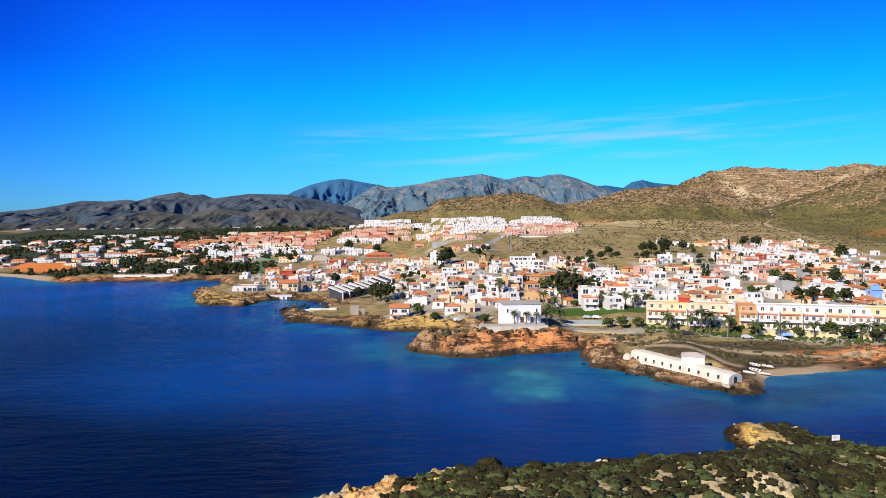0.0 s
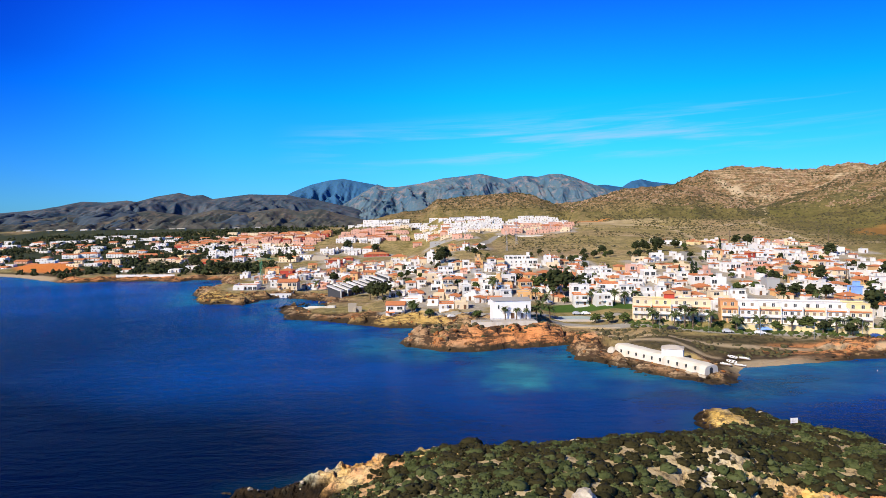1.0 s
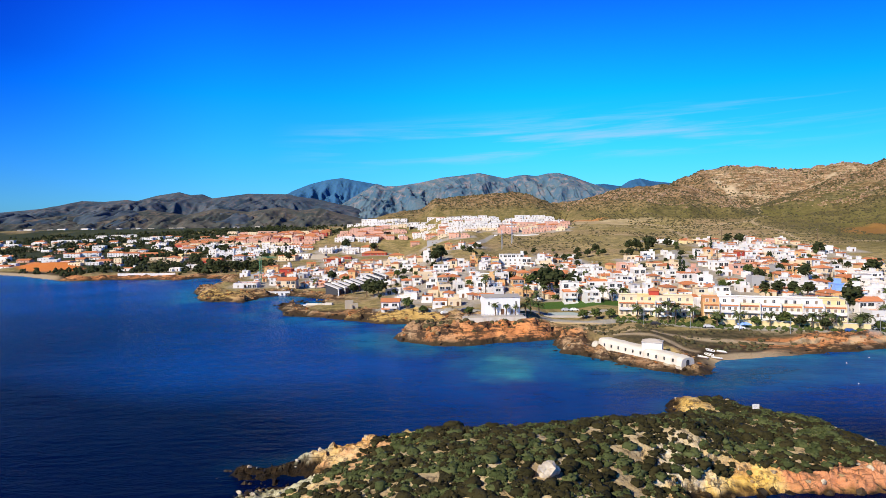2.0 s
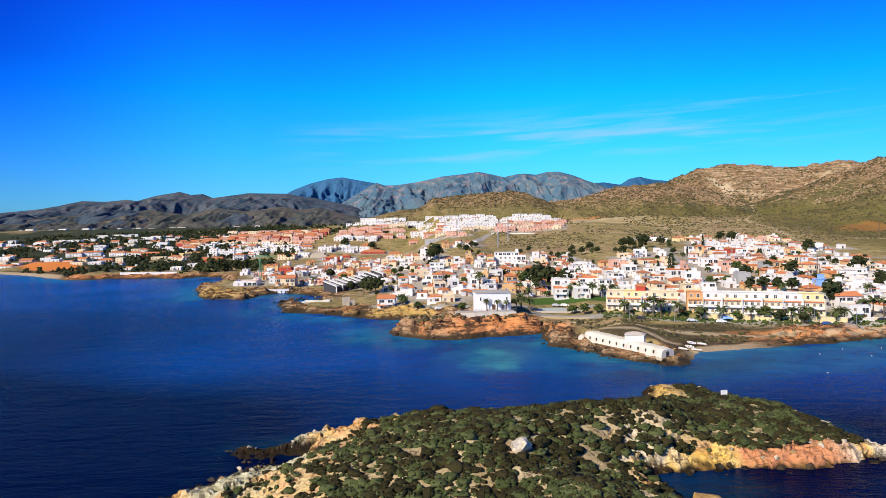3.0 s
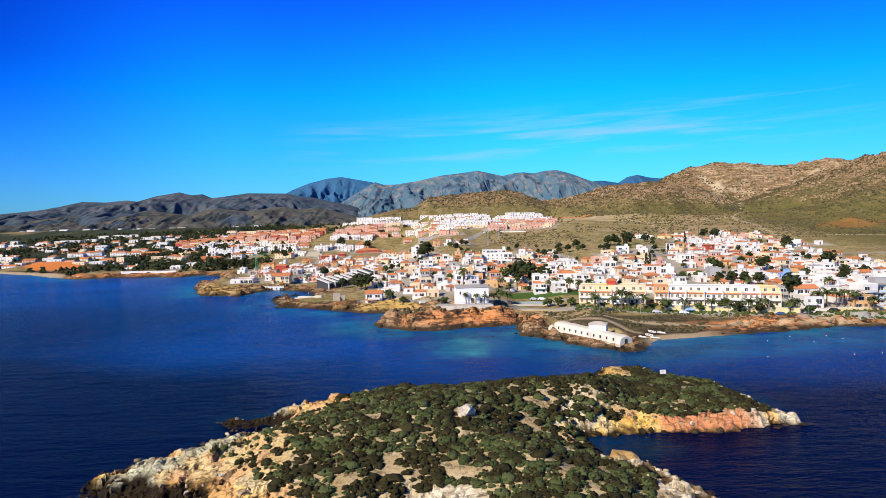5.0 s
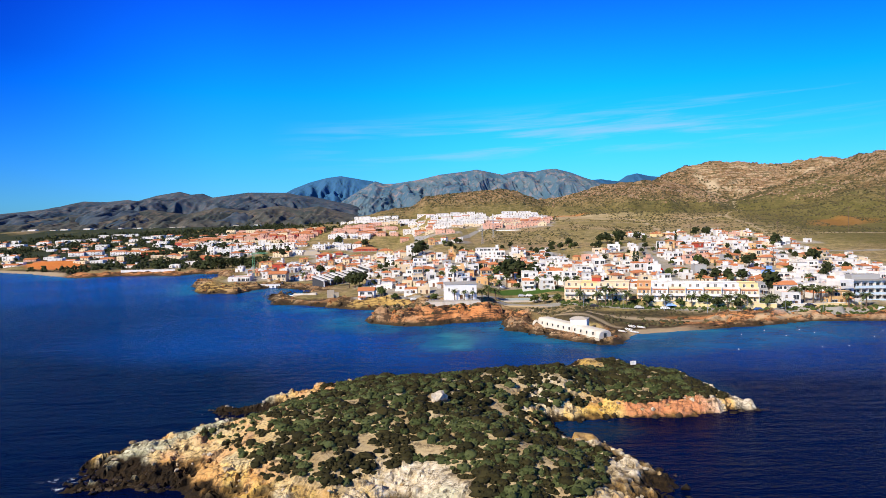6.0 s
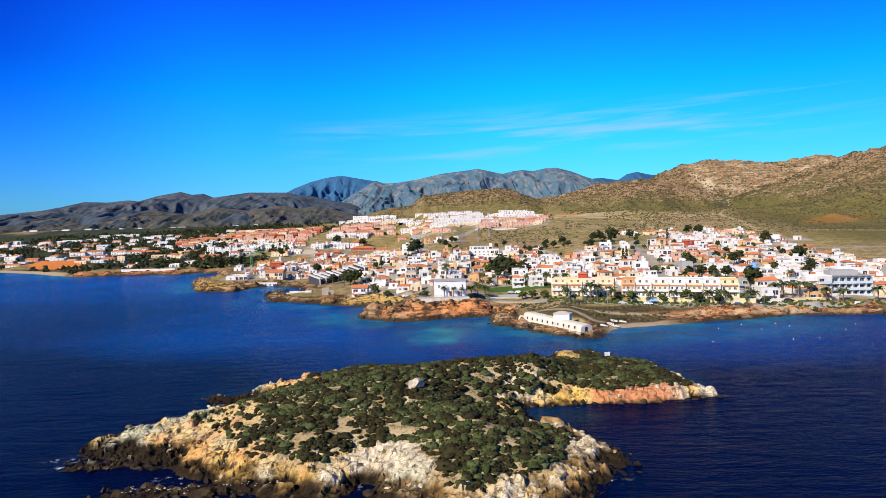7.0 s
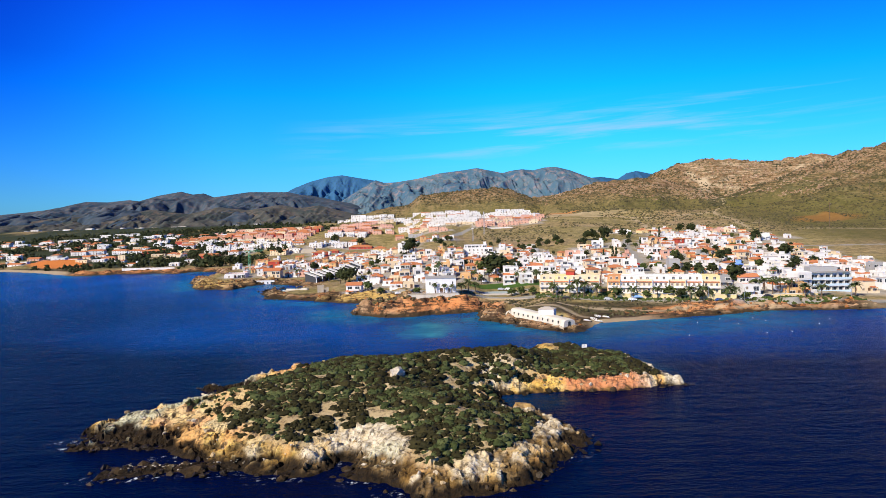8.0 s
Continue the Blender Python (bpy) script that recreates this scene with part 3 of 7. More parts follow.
# white quarter
HOUSES += [(16, 299, 10.8, 8.6, 1, 'Or'), (34, 294, 6.8, 6.0, 3, 'W'), (43, 322, 6.1, 6.0, 3, 'W'), (56, 362, 7.2, 6.0, 2, 'W'), (45, 294, 7.1, 6.0, 3, 'W'), (63, 360, 6.9, 6.0, 2, 'W'), (51, 288, 5.9, 5.4, 3, 'W'), (39, 279, 5.3, 6.0, 2, 'W'), (32, 284, 5.4, 6.0, 2, 'W'), (64, 334, 4.0, 6.0, 2, 'W'), (80, 364, 12.6, 10.0, 2, 'C'), (64, 323, 7.0, 6.0, 2, 'W'), (59, 282, 9.2, 7.4, 3, 'W'), (82, 326, 13.5, 10.0, 2, 'W'), (100, 399, 6.9, 6.0, 2, 'W'), (94, 408, 7.1, 6.0, 1, 'C')]
# hillside street
HOUSES += [(106, 360, 15.9, 10.0, 2, 'Rt'), (89, 315, 6.0, 6.0, 2, 'W'), (92, 305, 6.3, 6.0, 2, 'W'), (73, 284, 10.2, 8.2, 2, 'Ot'), (115, 399, 9.7, 7.8, 2, 'W'), (128, 414, 7.9, 6.4, 2, 'Wt'), (135, 407, 9.9, 6.4, 2, 'W'), (162, 486, 15.3, 10.0, 1, 'Y'), (119, 350, 7.6, 6.1, 2, 'W'), (136, 370, 9.0, 7.2, 2, 'W'), (124, 338, 7.9, 6.3, 2, 'P'), (105, 312, 8.1, 6.5, 2, 'C'), (87, 277, 5.5, 3.5, 2, 'W'), (99, 288, 8.4, 6.7, 2, 'Wb'), (88, 279, 6.2, 6.0, 1, 'C'), (97, 331, 8.6, 6.9, 2, 'Wt')]
# east quarter
HOUSES += [(161, 434, 13.6, 10.0, 2, 'W'), (184, 445, 13.6, 10.0, 3, 'W'), (191, 428, 11.9, 9.6, 2, 'Wt'), (220, 484, 14.0, 10.0, 1, 'W'), (208, 428, 9.0, 7.2, 2, 'W'), (156, 397, 12.8, 10.0, 2, 'Rt'), (140, 360, 6.9, 6.0, 2, 'P'), (143, 360, 9.4, 7.5, 1, 'R'), (144, 339, 9.7, 7.7, 3, 'G'), (183, 401, 17.1, 10.0, 2, 'O'), (171, 366, 14.3, 10.0, 2, 'C'), (160, 333, 6.3, 6.0, 2, 'Ct'), (125, 296, 17.3, 10.0, 2, 'Wp'), (162, 344, 10.4, 8.3, 1, 'C'), (163, 319, 9.4, 7.5, 1, 'Ot'), (126, 274, 5.9, 6.0, 1, 'Ot')]
# east front
HOUSES += [(133, 280, 4.8, 6.0, 2, 'B'), (135, 273, 5.1, 6.0, 2, 'W'), (132, 265, 9.3, 7.4, 2, 'W'), (119, 244, 7.3, 6.0, 2, 'Wt'), (128, 246, 9.0, 7.2, 2, 'Wr'), (113, 230, 6.2, 6.0, 2, 'W'), (143, 267, 13.7, 5.4, 2, 'W'), (203, 367, 15.6, 10.0, 2, 'W'), (197, 351, 16.7, 10.0, 2, 'W'), (192, 337, 16.0, 10.0, 2, 'W'), (186, 322, 15.3, 10.0, 2, 'W'), (180, 306, 13.7, 10.0, 2, 'W'), (175, 291, 15.0, 10.0, 2, 'W'), (172, 278, 16.7, 10.0, 2, 'W'), (130, 230, 7.0, 4.4, 2, 'O'), (135, 235, 5.6, 6.0, 3, 'W')]
# east end
HOUSES += [(156, 234, 8.7, 7.0, 2, 'Ct'), (171, 241, 8.2, 6.6, 2, 'W'), (194, 275, 9.4, 7.5, 2, 'W'), (207, 310, 10.7, 8.6, 1, 'W')]
# west bay
HOUSES += [(-405, 709, 16.9, 4.4, 2, 'Wt'), (-389, 714, 18.9, 10.0, 2, 'Wt'), (-357, 705, 18.1, 10.0, 2, 'Wt'), (-329, 683, 15.1, 10.0, 2, 'Wt'), (-302, 664, 20.5, 10.0, 2, 'Rt'), (-330, 612, 11.9, 9.5, 1, 'W'), (-302, 580, 8.2, 6.5, 1, 'W'), (-324, 648, 16.0, 10.0, 1, 'W'), (-527, 918, 16.3, 10.0, 2, 'W'), (-510, 926, 18.1, 10.0, 2, 'W'), (-521, 983, 18.3, 10.0, 2, 'W'), (-501, 990, 19.3, 10.0, 2, 'W'), (-479, 987, 17.5, 10.0, 2, 'W'), (-422, 881, 18.7, 10.0, 2, 'W'), (-413, 926, 18.1, 10.0, 2, 'W')]
# west bay east
HOUSES += [(-349, 780, 9.7, 7.7, 2, 'W'), (-325, 750, 9.3, 7.4, 2, 'W'), (-373, 879, 17.9, 10.0, 2, 'W'), (-241, 568, 16.0, 10.0, 2, 'C'), (-264, 637, 12.9, 8.4, 1, 'Y'), (-254, 646, 13.7, 10.0, 1, 'Y'), (-257, 525, 10.6, 8.5, 1, 'W'), (-218, 522, 7.3, 6.0, 1, 'W'), (-211, 577, 16.7, 10.0, 1, 'Rt'), (-566, 905, 17.7, 10.0, 2, 'W'), (-503, 820, 17.4, 10.0, 1, 'W'), (-542, 910, 16.1, 7.4, 2, 'W'), (-587, 884, 19.6, 10.0, 2, 'W'), (-344, 608, 11.8, 9.4, 1, 'C'), (-214, 542, 9.5, 7.6, 1, 'W')]
# white terraces
HOUSES += [(-26, 736, 8.3, 6.6, 2, 'W'), (-16, 729, 8.4, 6.7, 2, 'W'), (-7, 728, 8.0, 6.4, 2, 'W'), (2, 728, 9.1, 7.3, 2, 'W'), (12, 729, 8.9, 7.1, 2, 'W'), (21, 728, 8.6, 6.9, 2, 'W'), (30, 729, 8.1, 6.5, 2, 'W'), (39, 727, 8.1, 6.5, 2, 'W'), (-45, 739, 10.3, 8.2, 2, 'W'), (-34, 735, 10.2, 3.5, 2, 'W'), (-24, 725, 9.3, 3.5, 2, 'W'), (-13, 707, 9.7, 7.7, 2, 'W'), (-3, 695, 9.7, 7.8, 2, 'W'), (7, 676, 9.0, 7.2, 2, 'W'), (17, 692, 9.1, 7.3, 2, 'W'), (27, 698, 9.1, 7.3, 2, 'W')]
HOUSES += [(36, 678, 9.5, 7.6, 2, 'W'), (-101, 761, 8.3, 6.7, 2, 'W'), (-92, 755, 8.2, 6.6, 2, 'W'), (-84, 752, 7.7, 6.2, 2, 'W'), (-75, 749, 7.8, 6.3, 2, 'W'), (-66, 747, 7.3, 6.0, 2, 'W'), (-58, 747, 8.1, 6.5, 2, 'W'), (69, 727, 7.4, 6.0, 2, 'W'), (77, 728, 7.7, 6.2, 2, 'W'), (86, 728, 8.0, 6.4, 2, 'W'), (95, 729, 8.7, 7.0, 2, 'W'), (61, 703, 9.6, 7.7, 2, 'W'), (71, 693, 9.8, 7.9, 2, 'W'), (79, 676, 9.2, 7.3, 2, 'W'), (87, 663, 8.9, 7.1, 2, 'W'), (-89, 746, 8.7, 3.5, 2, 'W')]
HOUSES += [(-80, 742, 7.5, 6.0, 2, 'W'), (-71, 739, 8.4, 6.7, 2, 'W'), (-62, 739, 7.7, 6.2, 2, 'W'), (-54, 739, 7.6, 6.1, 2, 'W'), (-45, 738, 7.4, 3.5, 2, 'W'), (-45, 734, 9.3, 3.5, 2, 'W'), (-36, 730, 9.0, 3.5, 2, 'W'), (-26, 723, 7.9, 3.5, 2, 'W'), (-16, 688, 8.8, 6.4, 2, 'W'), (-7, 662, 7.7, 6.2, 2, 'W'), (1, 647, 7.8, 6.2, 2, 'W'), (10, 646, 7.4, 6.0, 2, 'W'), (18, 659, 7.7, 6.2, 2, 'W'), (26, 650, 7.5, 6.0, 2, 'W'), (35, 652, 7.5, 6.0, 2, 'W'), (-120, 772, 7.3, 6.0, 2, 'W')]
HOUSES += [(-109, 754, 8.1, 6.4, 2, 'W'), (-100, 749, 7.4, 6.0, 2, 'W'), (-91, 748, 8.2, 6.4, 2, 'W')]
# pink terraces
HOUSES += [(-112, 739, 7.9, 6.3, 2, 'P'), (-102, 735, 8.6, 6.8, 2, 'P'), (-94, 736, 8.3, 6.7, 2, 'P'), (-84, 734, 7.6, 6.1, 2, 'Pt'), (-76, 735, 8.1, 3.5, 2, 'P'), (-67, 735, 7.9, 3.5, 2, 'C'), (-58, 737, 7.9, 3.5, 2, 'C'), (-110, 726, 8.7, 6.9, 2, 'P'), (-101, 725, 7.5, 6.0, 2, 'Pt'), (-93, 728, 8.2, 6.6, 2, 'P'), (-84, 727, 7.8, 6.3, 2, 'Pt'), (-75, 726, 8.7, 7.0, 2, 'P'), (-66, 728, 8.0, 6.4, 2, 'P'), (-57, 728, 7.6, 6.1, 2, 'P'), (-104, 723, 9.9, 3.5, 1, 'P'), (-93, 723, 10.1, 3.5, 1, 'Pt')]
HOUSES += [(-83, 724, 9.9, 3.5, 1, 'Pt'), (-72, 726, 9.7, 3.5, 1, 'C'), (-62, 727, 10.6, 3.5, 1, 'P'), (41, 604, 8.1, 6.5, 2, 'P'), (50, 616, 7.5, 6.0, 2, 'P'), (59, 621, 8.0, 6.4, 2, 'C'), (68, 622, 8.1, 6.5, 2, 'C'), (76, 622, 7.2, 6.0, 2, 'P'), (83, 610, 8.1, 6.5, 2, 'P'), (89, 598, 7.8, 6.3, 2, 'C'), (46, 651, 8.5, 6.8, 2, 'P'), (55, 647, 8.5, 6.8, 2, 'C'), (65, 656, 8.4, 3.5, 2, 'P'), (73, 647, 8.5, 6.8, 2, 'C'), (82, 645, 8.0, 6.4, 2, 'P'), (89, 635, 7.6, 6.1, 2, 'P')]
HOUSES += [(-44, 734, 10.6, 3.5, 1, 'C'), (-32, 727, 11.6, 3.5, 1, 'C'), (-20, 695, 9.8, 7.8, 1, 'C'), (-8, 660, 9.6, 3.5, 1, 'C'), (2, 643, 10.1, 3.5, 1, 'C'), (12, 628, 8.6, 6.9, 1, 'C'), (23, 647, 10.0, 3.5, 1, 'C'), (33, 638, 10.2, 8.2, 1, 'C')]
# pink terraces west
HOUSES += [(-322, 971, 14.1, 10.0, 2, 'C'), (-300, 950, 14.2, 10.0, 2, 'P'), (-279, 928, 14.0, 10.0, 2, 'C'), (-263, 922, 13.6, 10.0, 2, 'P'), (-248, 916, 12.2, 9.7, 2, 'P'), (-196, 770, 11.4, 9.1, 2, 'Pt'), (-188, 786, 11.8, 9.4, 2, 'P'), (-317, 906, 13.4, 10.0, 2, 'P'), (-299, 895, 14.1, 10.0, 2, 'C'), (-261, 824, 12.6, 10.0, 2, 'C'), (-227, 756, 11.2, 9.0, 2, 'P'), (-211, 743, 11.5, 9.2, 2, 'P'), (-195, 731, 10.8, 8.6, 2, 'C'), (-183, 729, 11.2, 8.9, 2, 'C'), (-171, 729, 11.0, 8.8, 2, 'P'), (-157, 719, 11.1, 8.9, 2, 'Pt')]
HOUSES += [(-276, 782, 10.9, 8.8, 2, 'P'), (-246, 733, 11.2, 9.0, 2, 'Pt'), (-230, 719, 10.5, 8.4, 2, 'Pt'), (-217, 717, 11.4, 9.1, 2, 'P'), (-204, 710, 11.4, 9.1, 2, 'P'), (-192, 707, 10.4, 8.3, 2, 'P'), (-179, 702, 9.7, 7.8, 2, 'P'), (-166, 696, 10.9, 8.7, 2, 'P'), (-155, 697, 11.0, 8.8, 2, 'P')]
# white row west
HOUSES += [(-233, 643, 7.4, 6.0, 2, 'W'), (-223, 637, 7.4, 6.0, 2, 'W'), (-215, 637, 7.6, 6.1, 2, 'W'), (-208, 640, 6.9, 6.0, 2, 'W'), (-200, 640, 7.5, 6.0, 2, 'W'), (-192, 639, 7.4, 6.0, 2, 'W'), (-184, 639, 7.1, 6.0, 2, 'W'), (-177, 642, 7.2, 6.0, 2, 'W'), (-168, 639, 7.8, 6.2, 2, 'W'), (-161, 642, 7.1, 6.0, 2, 'W'), (-152, 637, 7.1, 6.0, 2, 'W'), (-225, 618, 8.4, 4.4, 1, 'W'), (-219, 623, 7.7, 6.2, 1, 'W'), (-211, 625, 8.3, 3.5, 1, 'W'), (-203, 628, 7.8, 6.3, 1, 'W'), (-193, 624, 7.5, 6.0, 1, 'W')]
HOUSES += [(-185, 624, 8.1, 6.5, 1, 'W'), (-240, 715, 8.5, 6.8, 1, 'C'), (-231, 717, 8.8, 3.5, 1, 'C'), (-216, 699, 7.9, 6.3, 1, 'C'), (-206, 697, 9.1, 3.5, 1, 'C'), (-198, 701, 8.6, 5.4, 1, 'C')]
# fill
HOUSES += [(-26, 667, 8.9, 7.1, 2, 'Pt'), (-14, 614, 9.0, 7.2, 2, 'C'), (-5, 587, 8.7, 7.0, 2, 'P'), (4, 573, 7.6, 6.1, 2, 'P'), (55, 668, 8.0, 6.4, 2, 'Pt'), (64, 665, 8.1, 6.5, 2, 'P'), (72, 657, 8.9, 7.1, 2, 'P'), (78, 635, 7.5, 6.0, 2, 'Pt'), (-108, 711, 6.6, 6.0, 1, 'W'), (-101, 710, 6.5, 6.0, 1, 'W'), (-93, 706, 6.4, 6.0, 1, 'W'), (-185, 692, 10.3, 8.2, 1, 'C'), (-173, 687, 10.3, 8.3, 1, 'C'), (-163, 692, 10.2, 3.5, 1, 'P'), (-151, 692, 11.1, 4.4, 1, 'P')]
HOUSES += [(-36, 276.5, 6.5, 6, 2, 'Wt')]


def split_wide(seed):
    """Wide plots of the old town hold several small houses side by side."""
    rnd = random.Random(seed)
    out = []
    for x, y, w, d, n, style in HOUSES:
        if w < 8.4 or y > 540 or x < -145 or (x < -92 and y < 400) or style in ("V", "U"):
            out.append((x, y, w, d, n, style))
            continue
        k = max(2, round(w / 4.6))
        for i in range(k):
            kind = style if rnd.random() < 0.55 else rnd.choice(("W", "W", "W", "Wt", "Ct", "C", "Wp", "Ot", "P"))
            out.append((round(x - w / 2 + w * (i + 0.5) / k, 1), round(y + rnd.uniform(0, 1.6), 1), round(w / k * rnd.uniform(0.86, 0.99), 1), round(d * rnd.uniform(0.6, 0.95), 1),
                        max(1, n - (rnd.random() < 0.4)), kind))
    HOUSES[:] = out


split_wide(21)


def clear_streets():
    """No house stands in the street that climbs from the promenade."""
    line, half = ROADS[1]
    HOUSES[:] = [h for h in HOUSES if h[1] > 450 or strip(np.array([h[0] - h[2] / 2, h[0], h[0] + h[2] / 2] * 2), np.array([h[1]] * 3 + [h[1] + h[3]] * 3), line, half).max() < 0.5]


clear_streets()


def fill_gaps(count, seed, wide=(4.5, 9), deep=(5, 7.5), gap=0.8, storeys=(1, 1, 2, 2, 2)):
    """Smaller houses in the gaps between the others, clear of the streets."""
    rnd = random.Random(seed)
    fixed = [h for h in HOUSES if h[1] < 560 and h[0] > -150]
    made = 0
    for _ in range(9000):
        if made == count:
            break
        hx, hy, hw, *_ = rnd.choice(fixed)
        x, y = hx + rnd.uniform(-18, 18), hy + rnd.uniform(-14, 16)
        w, d = rnd.uniform(*wide), rnd.uniform(*deep)
        if any(abs(x - a) < (w + b) / 2 + gap and y < q + e + gap * 2 and q < y + d + gap * 2 for a, q, b, e, *_ in HOUSES):
            continue
        px, py = np.array([x - w / 2, x + w / 2, x]), np.array([y, y, y + d])
        if inside_distance(px, py, COAST).min() < 24 or max(strip(px, py, line, half + 1.0).max() for line, half in ROADS) > 0.3:
            continue
        if (8 < x < 60 and y < 293) or (38 < x < 108 and y < 262) or y < 235 or (-76 < x < -32 and 340 < y < 402):
            continue
        HOUSES.append((round(x, 1), round(y, 1), round(w, 1), round(d, 1), rnd.choice(storeys), rnd.choice(("W", "W", "W", "W", "W", "W", "Wt", "Wt", "Ct", "C", "Ot", "Pt", "Wp", "Wp", "G"))))
        made += 1


fill_gaps(190, 8, (3.8, 6.8), (4.5, 6.5), 0.7, (1, 1, 1, 2))
fill_gaps(190, 9, (2.6, 4.6), (2.6, 4.5), 0.3, (1,))


def scatter_west(count, seed):
    rnd = random.Random(seed)
    made = 0
    while made < count:
        y = rnd.uniform(590, 960)
        x = rnd.uniform(-560 - 0.5 * (y - 590), -170 - 0.35 * (y - 590))
        w, d = rnd.uniform(7, 15), rnd.uniform(6, 9)
        if any(abs(x - a) < (w + b) / 2 + 2 and y < q + e + 3 and q < y + d + 3 for a, q, b, e, *_ in HOUSES) or inside_distance(np.array([x]), np.array([y]), COAST)[0] < 30:
            continue
        HOUSES.append((round(x, 1), round(y, 1), round(w, 1), round(d, 1), rnd.choice((1, 1, 2)), rnd.choice(("W", "W", "W", "Wt", "Wt", "Ct", "Pt", "C"))))
        made += 1


scatter_west(150, 5)


def fill_terraces(count, seed):
    """Close the gaps in the white and salmon terraces on the slope."""
    rnd = random.Random(seed)
    rows = [h for h in HOUSES if h[1] > 600 and -140 < h[0] < 110 and h[5][0] in "WP"]
    made = 0
    for _ in range(6000):
        if made == count:
            break
        hx, hy, hw, hd, n, style = rnd.choice(rows)
        x, y, w, d = hx + rnd.uniform(-16, 16), hy + rnd.choice((-15, -8, 8)) + rnd.uniform(-2, 2), rnd.uniform(6.5, 9), 6.0
        if y < 600 or y > 733 or any(abs(x - a) < (w + b) / 2 + 0.2 and y < q + e + 0.4 and q < y + d + 0.4 for a, q, b, e, *_ in HOUSES):
            continue
        HOUSES.append((round(x, 1), round(y, 1), round(w, 1), d, 2, style))
        made += 1


fill_terraces(90, 4)


def fill_west_terraces(count, seed):
    """Close-set salmon and cream terraces on the western slope, white rows below them."""
    rnd = random.Random(seed)
    made = 0
    for _ in range(9000):
        if made == count:
            break
        x = rnd.uniform(-320, -145)
        y = 655 + 0.45 * (-145 - x) + rnd.choice((0, 14, 42, 56, 70, 84, 98, 112, 126)) + rnd.uniform(-2, 2)
        w, d = rnd.uniform(7, 12), 7.0
        if any(abs(x - a) < (w + b) / 2 + 0.2 and y < q + e + 0.5 and q < y + d + 0.5 for a, q, b, e, *_ in HOUSES):
            continue
        white = y < 680 + 0.45 * (-145 - x)
        HOUSES.append((round(x, 1), round(y, 1), round(w, 1), d, 1 if white else 2, rnd.choice(("W", "W", "W", "Wt")) if white else rnd.choice(("P", "Pt", "P", "Pt", "C", "Rt", "Ot"))))
        made += 1


fill_west_terraces(110, 6)


# ---- ground, sea, island, mountains ----
def grid_object(name, xs, ys, z, mat, attrs=(), smooth=True):
    X, Y = np.meshgrid(xs, ys)
    co = np.stack([X.ravel(), Y.ravel(), np.asarray(z).ravel()], 1)
    nx, ny = len(xs), len(ys)
    a = (np.arange(ny - 1)[:, None] * nx + np.arange(nx - 1)[None, :]).ravel()
    quads = np.stack([a, a + 1, a + nx + 1, a + nx], 1)
    me = bpy.data.meshes.new(name)
    me.vertices.add(len(co))
    me.vertices.foreach_set("co", co.ravel())
    me.loops.add(quads.size)
    me.loops.foreach_set("vertex_index", quads.ravel())
    me.polygons.add(len(quads))
    me.polygons.foreach_set("loop_start", np.arange(0, quads.size, 4))
    me.polygons.foreach_set("use_smooth", np.full(len(quads), smooth))
    me.update(calc_edges=True)
    for key, v in attrs:
        at = me.attributes.new(key, "FLOAT", "POINT")
        at.data.foreach_set("value", np.clip(np.asarray(v, float).ravel(), 0, 1))
    me.materials.append(mat)
    return new(name, me)


def spaced(*parts):
    """Coordinates from stretches (start, end, step), each growing on from the last."""
    out = []
    for a, b, s in parts:
        out += list(np.arange(a, b, s))
    return np.array(out + [parts[-1][1]])


def patch(x, y, cx, cy, rx, ry, turn=0.0, soft=0.25, wobble=0.35, seed=3):
    """1 inside an uneven oval, 0 outside."""
    c, s = math.cos(radians(turn)), math.sin(radians(turn))
    u, v = ((x - cx) * c + (y - cy) * s) / rx, ((y - cy) * c - (x - cx) * s) / ry
    r = np.hypot(u, v) + (fbm(x / (rx * 0.35), y / (ry * 0.35), 3, seed) - 0.5) * wobble
    return step(-r, -1 - soft, -1 + soft)


TRACKS = [([(22, 236), (50, 219), (90, 214), (112, 219)], 1.4), ([(26, 233), (48, 208), (70, 210)], 1.2), ([(296, 660), (312, 700), (303, 735), (312, 760)], 1.3),
          ([(60, 655), (124, 649), (180, 645), (227, 617), (262, 622), (292, 640)], 3.0), ([(100, 630), (150, 622), (215, 600)], 2.0), ([(108, 668), (140, 662), (176, 668)], 3.0),
          ([(150, 500), (178, 540), (186, 590), (192, 628)], 1.8), ([(280, 490), (330, 470), (400, 440)], 2.2), ([(238, 470), (250, 520), (262, 560), (268, 622)], 1.8), ([(120, 560), (200, 545), (280, 535)], 1.4),
          ([(290, 660), (300, 690), (296, 720), (318, 760), (345, 815)], 1.6), ([(345, 820), (360, 806), (409, 787), (436, 800), (470, 818)], 2.2), ([(500, 800), (492, 824), (486, 842)], 1.5)]


def near_houses(X, Y):
    """1 on the made ground round the houses of the town."""
    out = np.zeros_like(X)
    for hx, hy, w, d, *_ in HOUSES:
        if hy > 640:
            continue
        i0, i1 = np.searchsorted(X[0], (hx - w / 2 - 9, hx + w / 2 + 9))
        j0, j1 = np.searchsorted(Y[:, 0], (hy - 9, hy + d + 8))
        a, b = X[j0:j1, i0:i1], Y[j0:j1, i0:i1]
        r = np.maximum(np.abs(a - hx) - w / 2, np.maximum(hy - b, b - hy - d))
        out[j0:j1, i0:i1] = np.maximum(out[j0:j1, i0:i1], step(-r, -8, -3))
    return out


GROUND = []


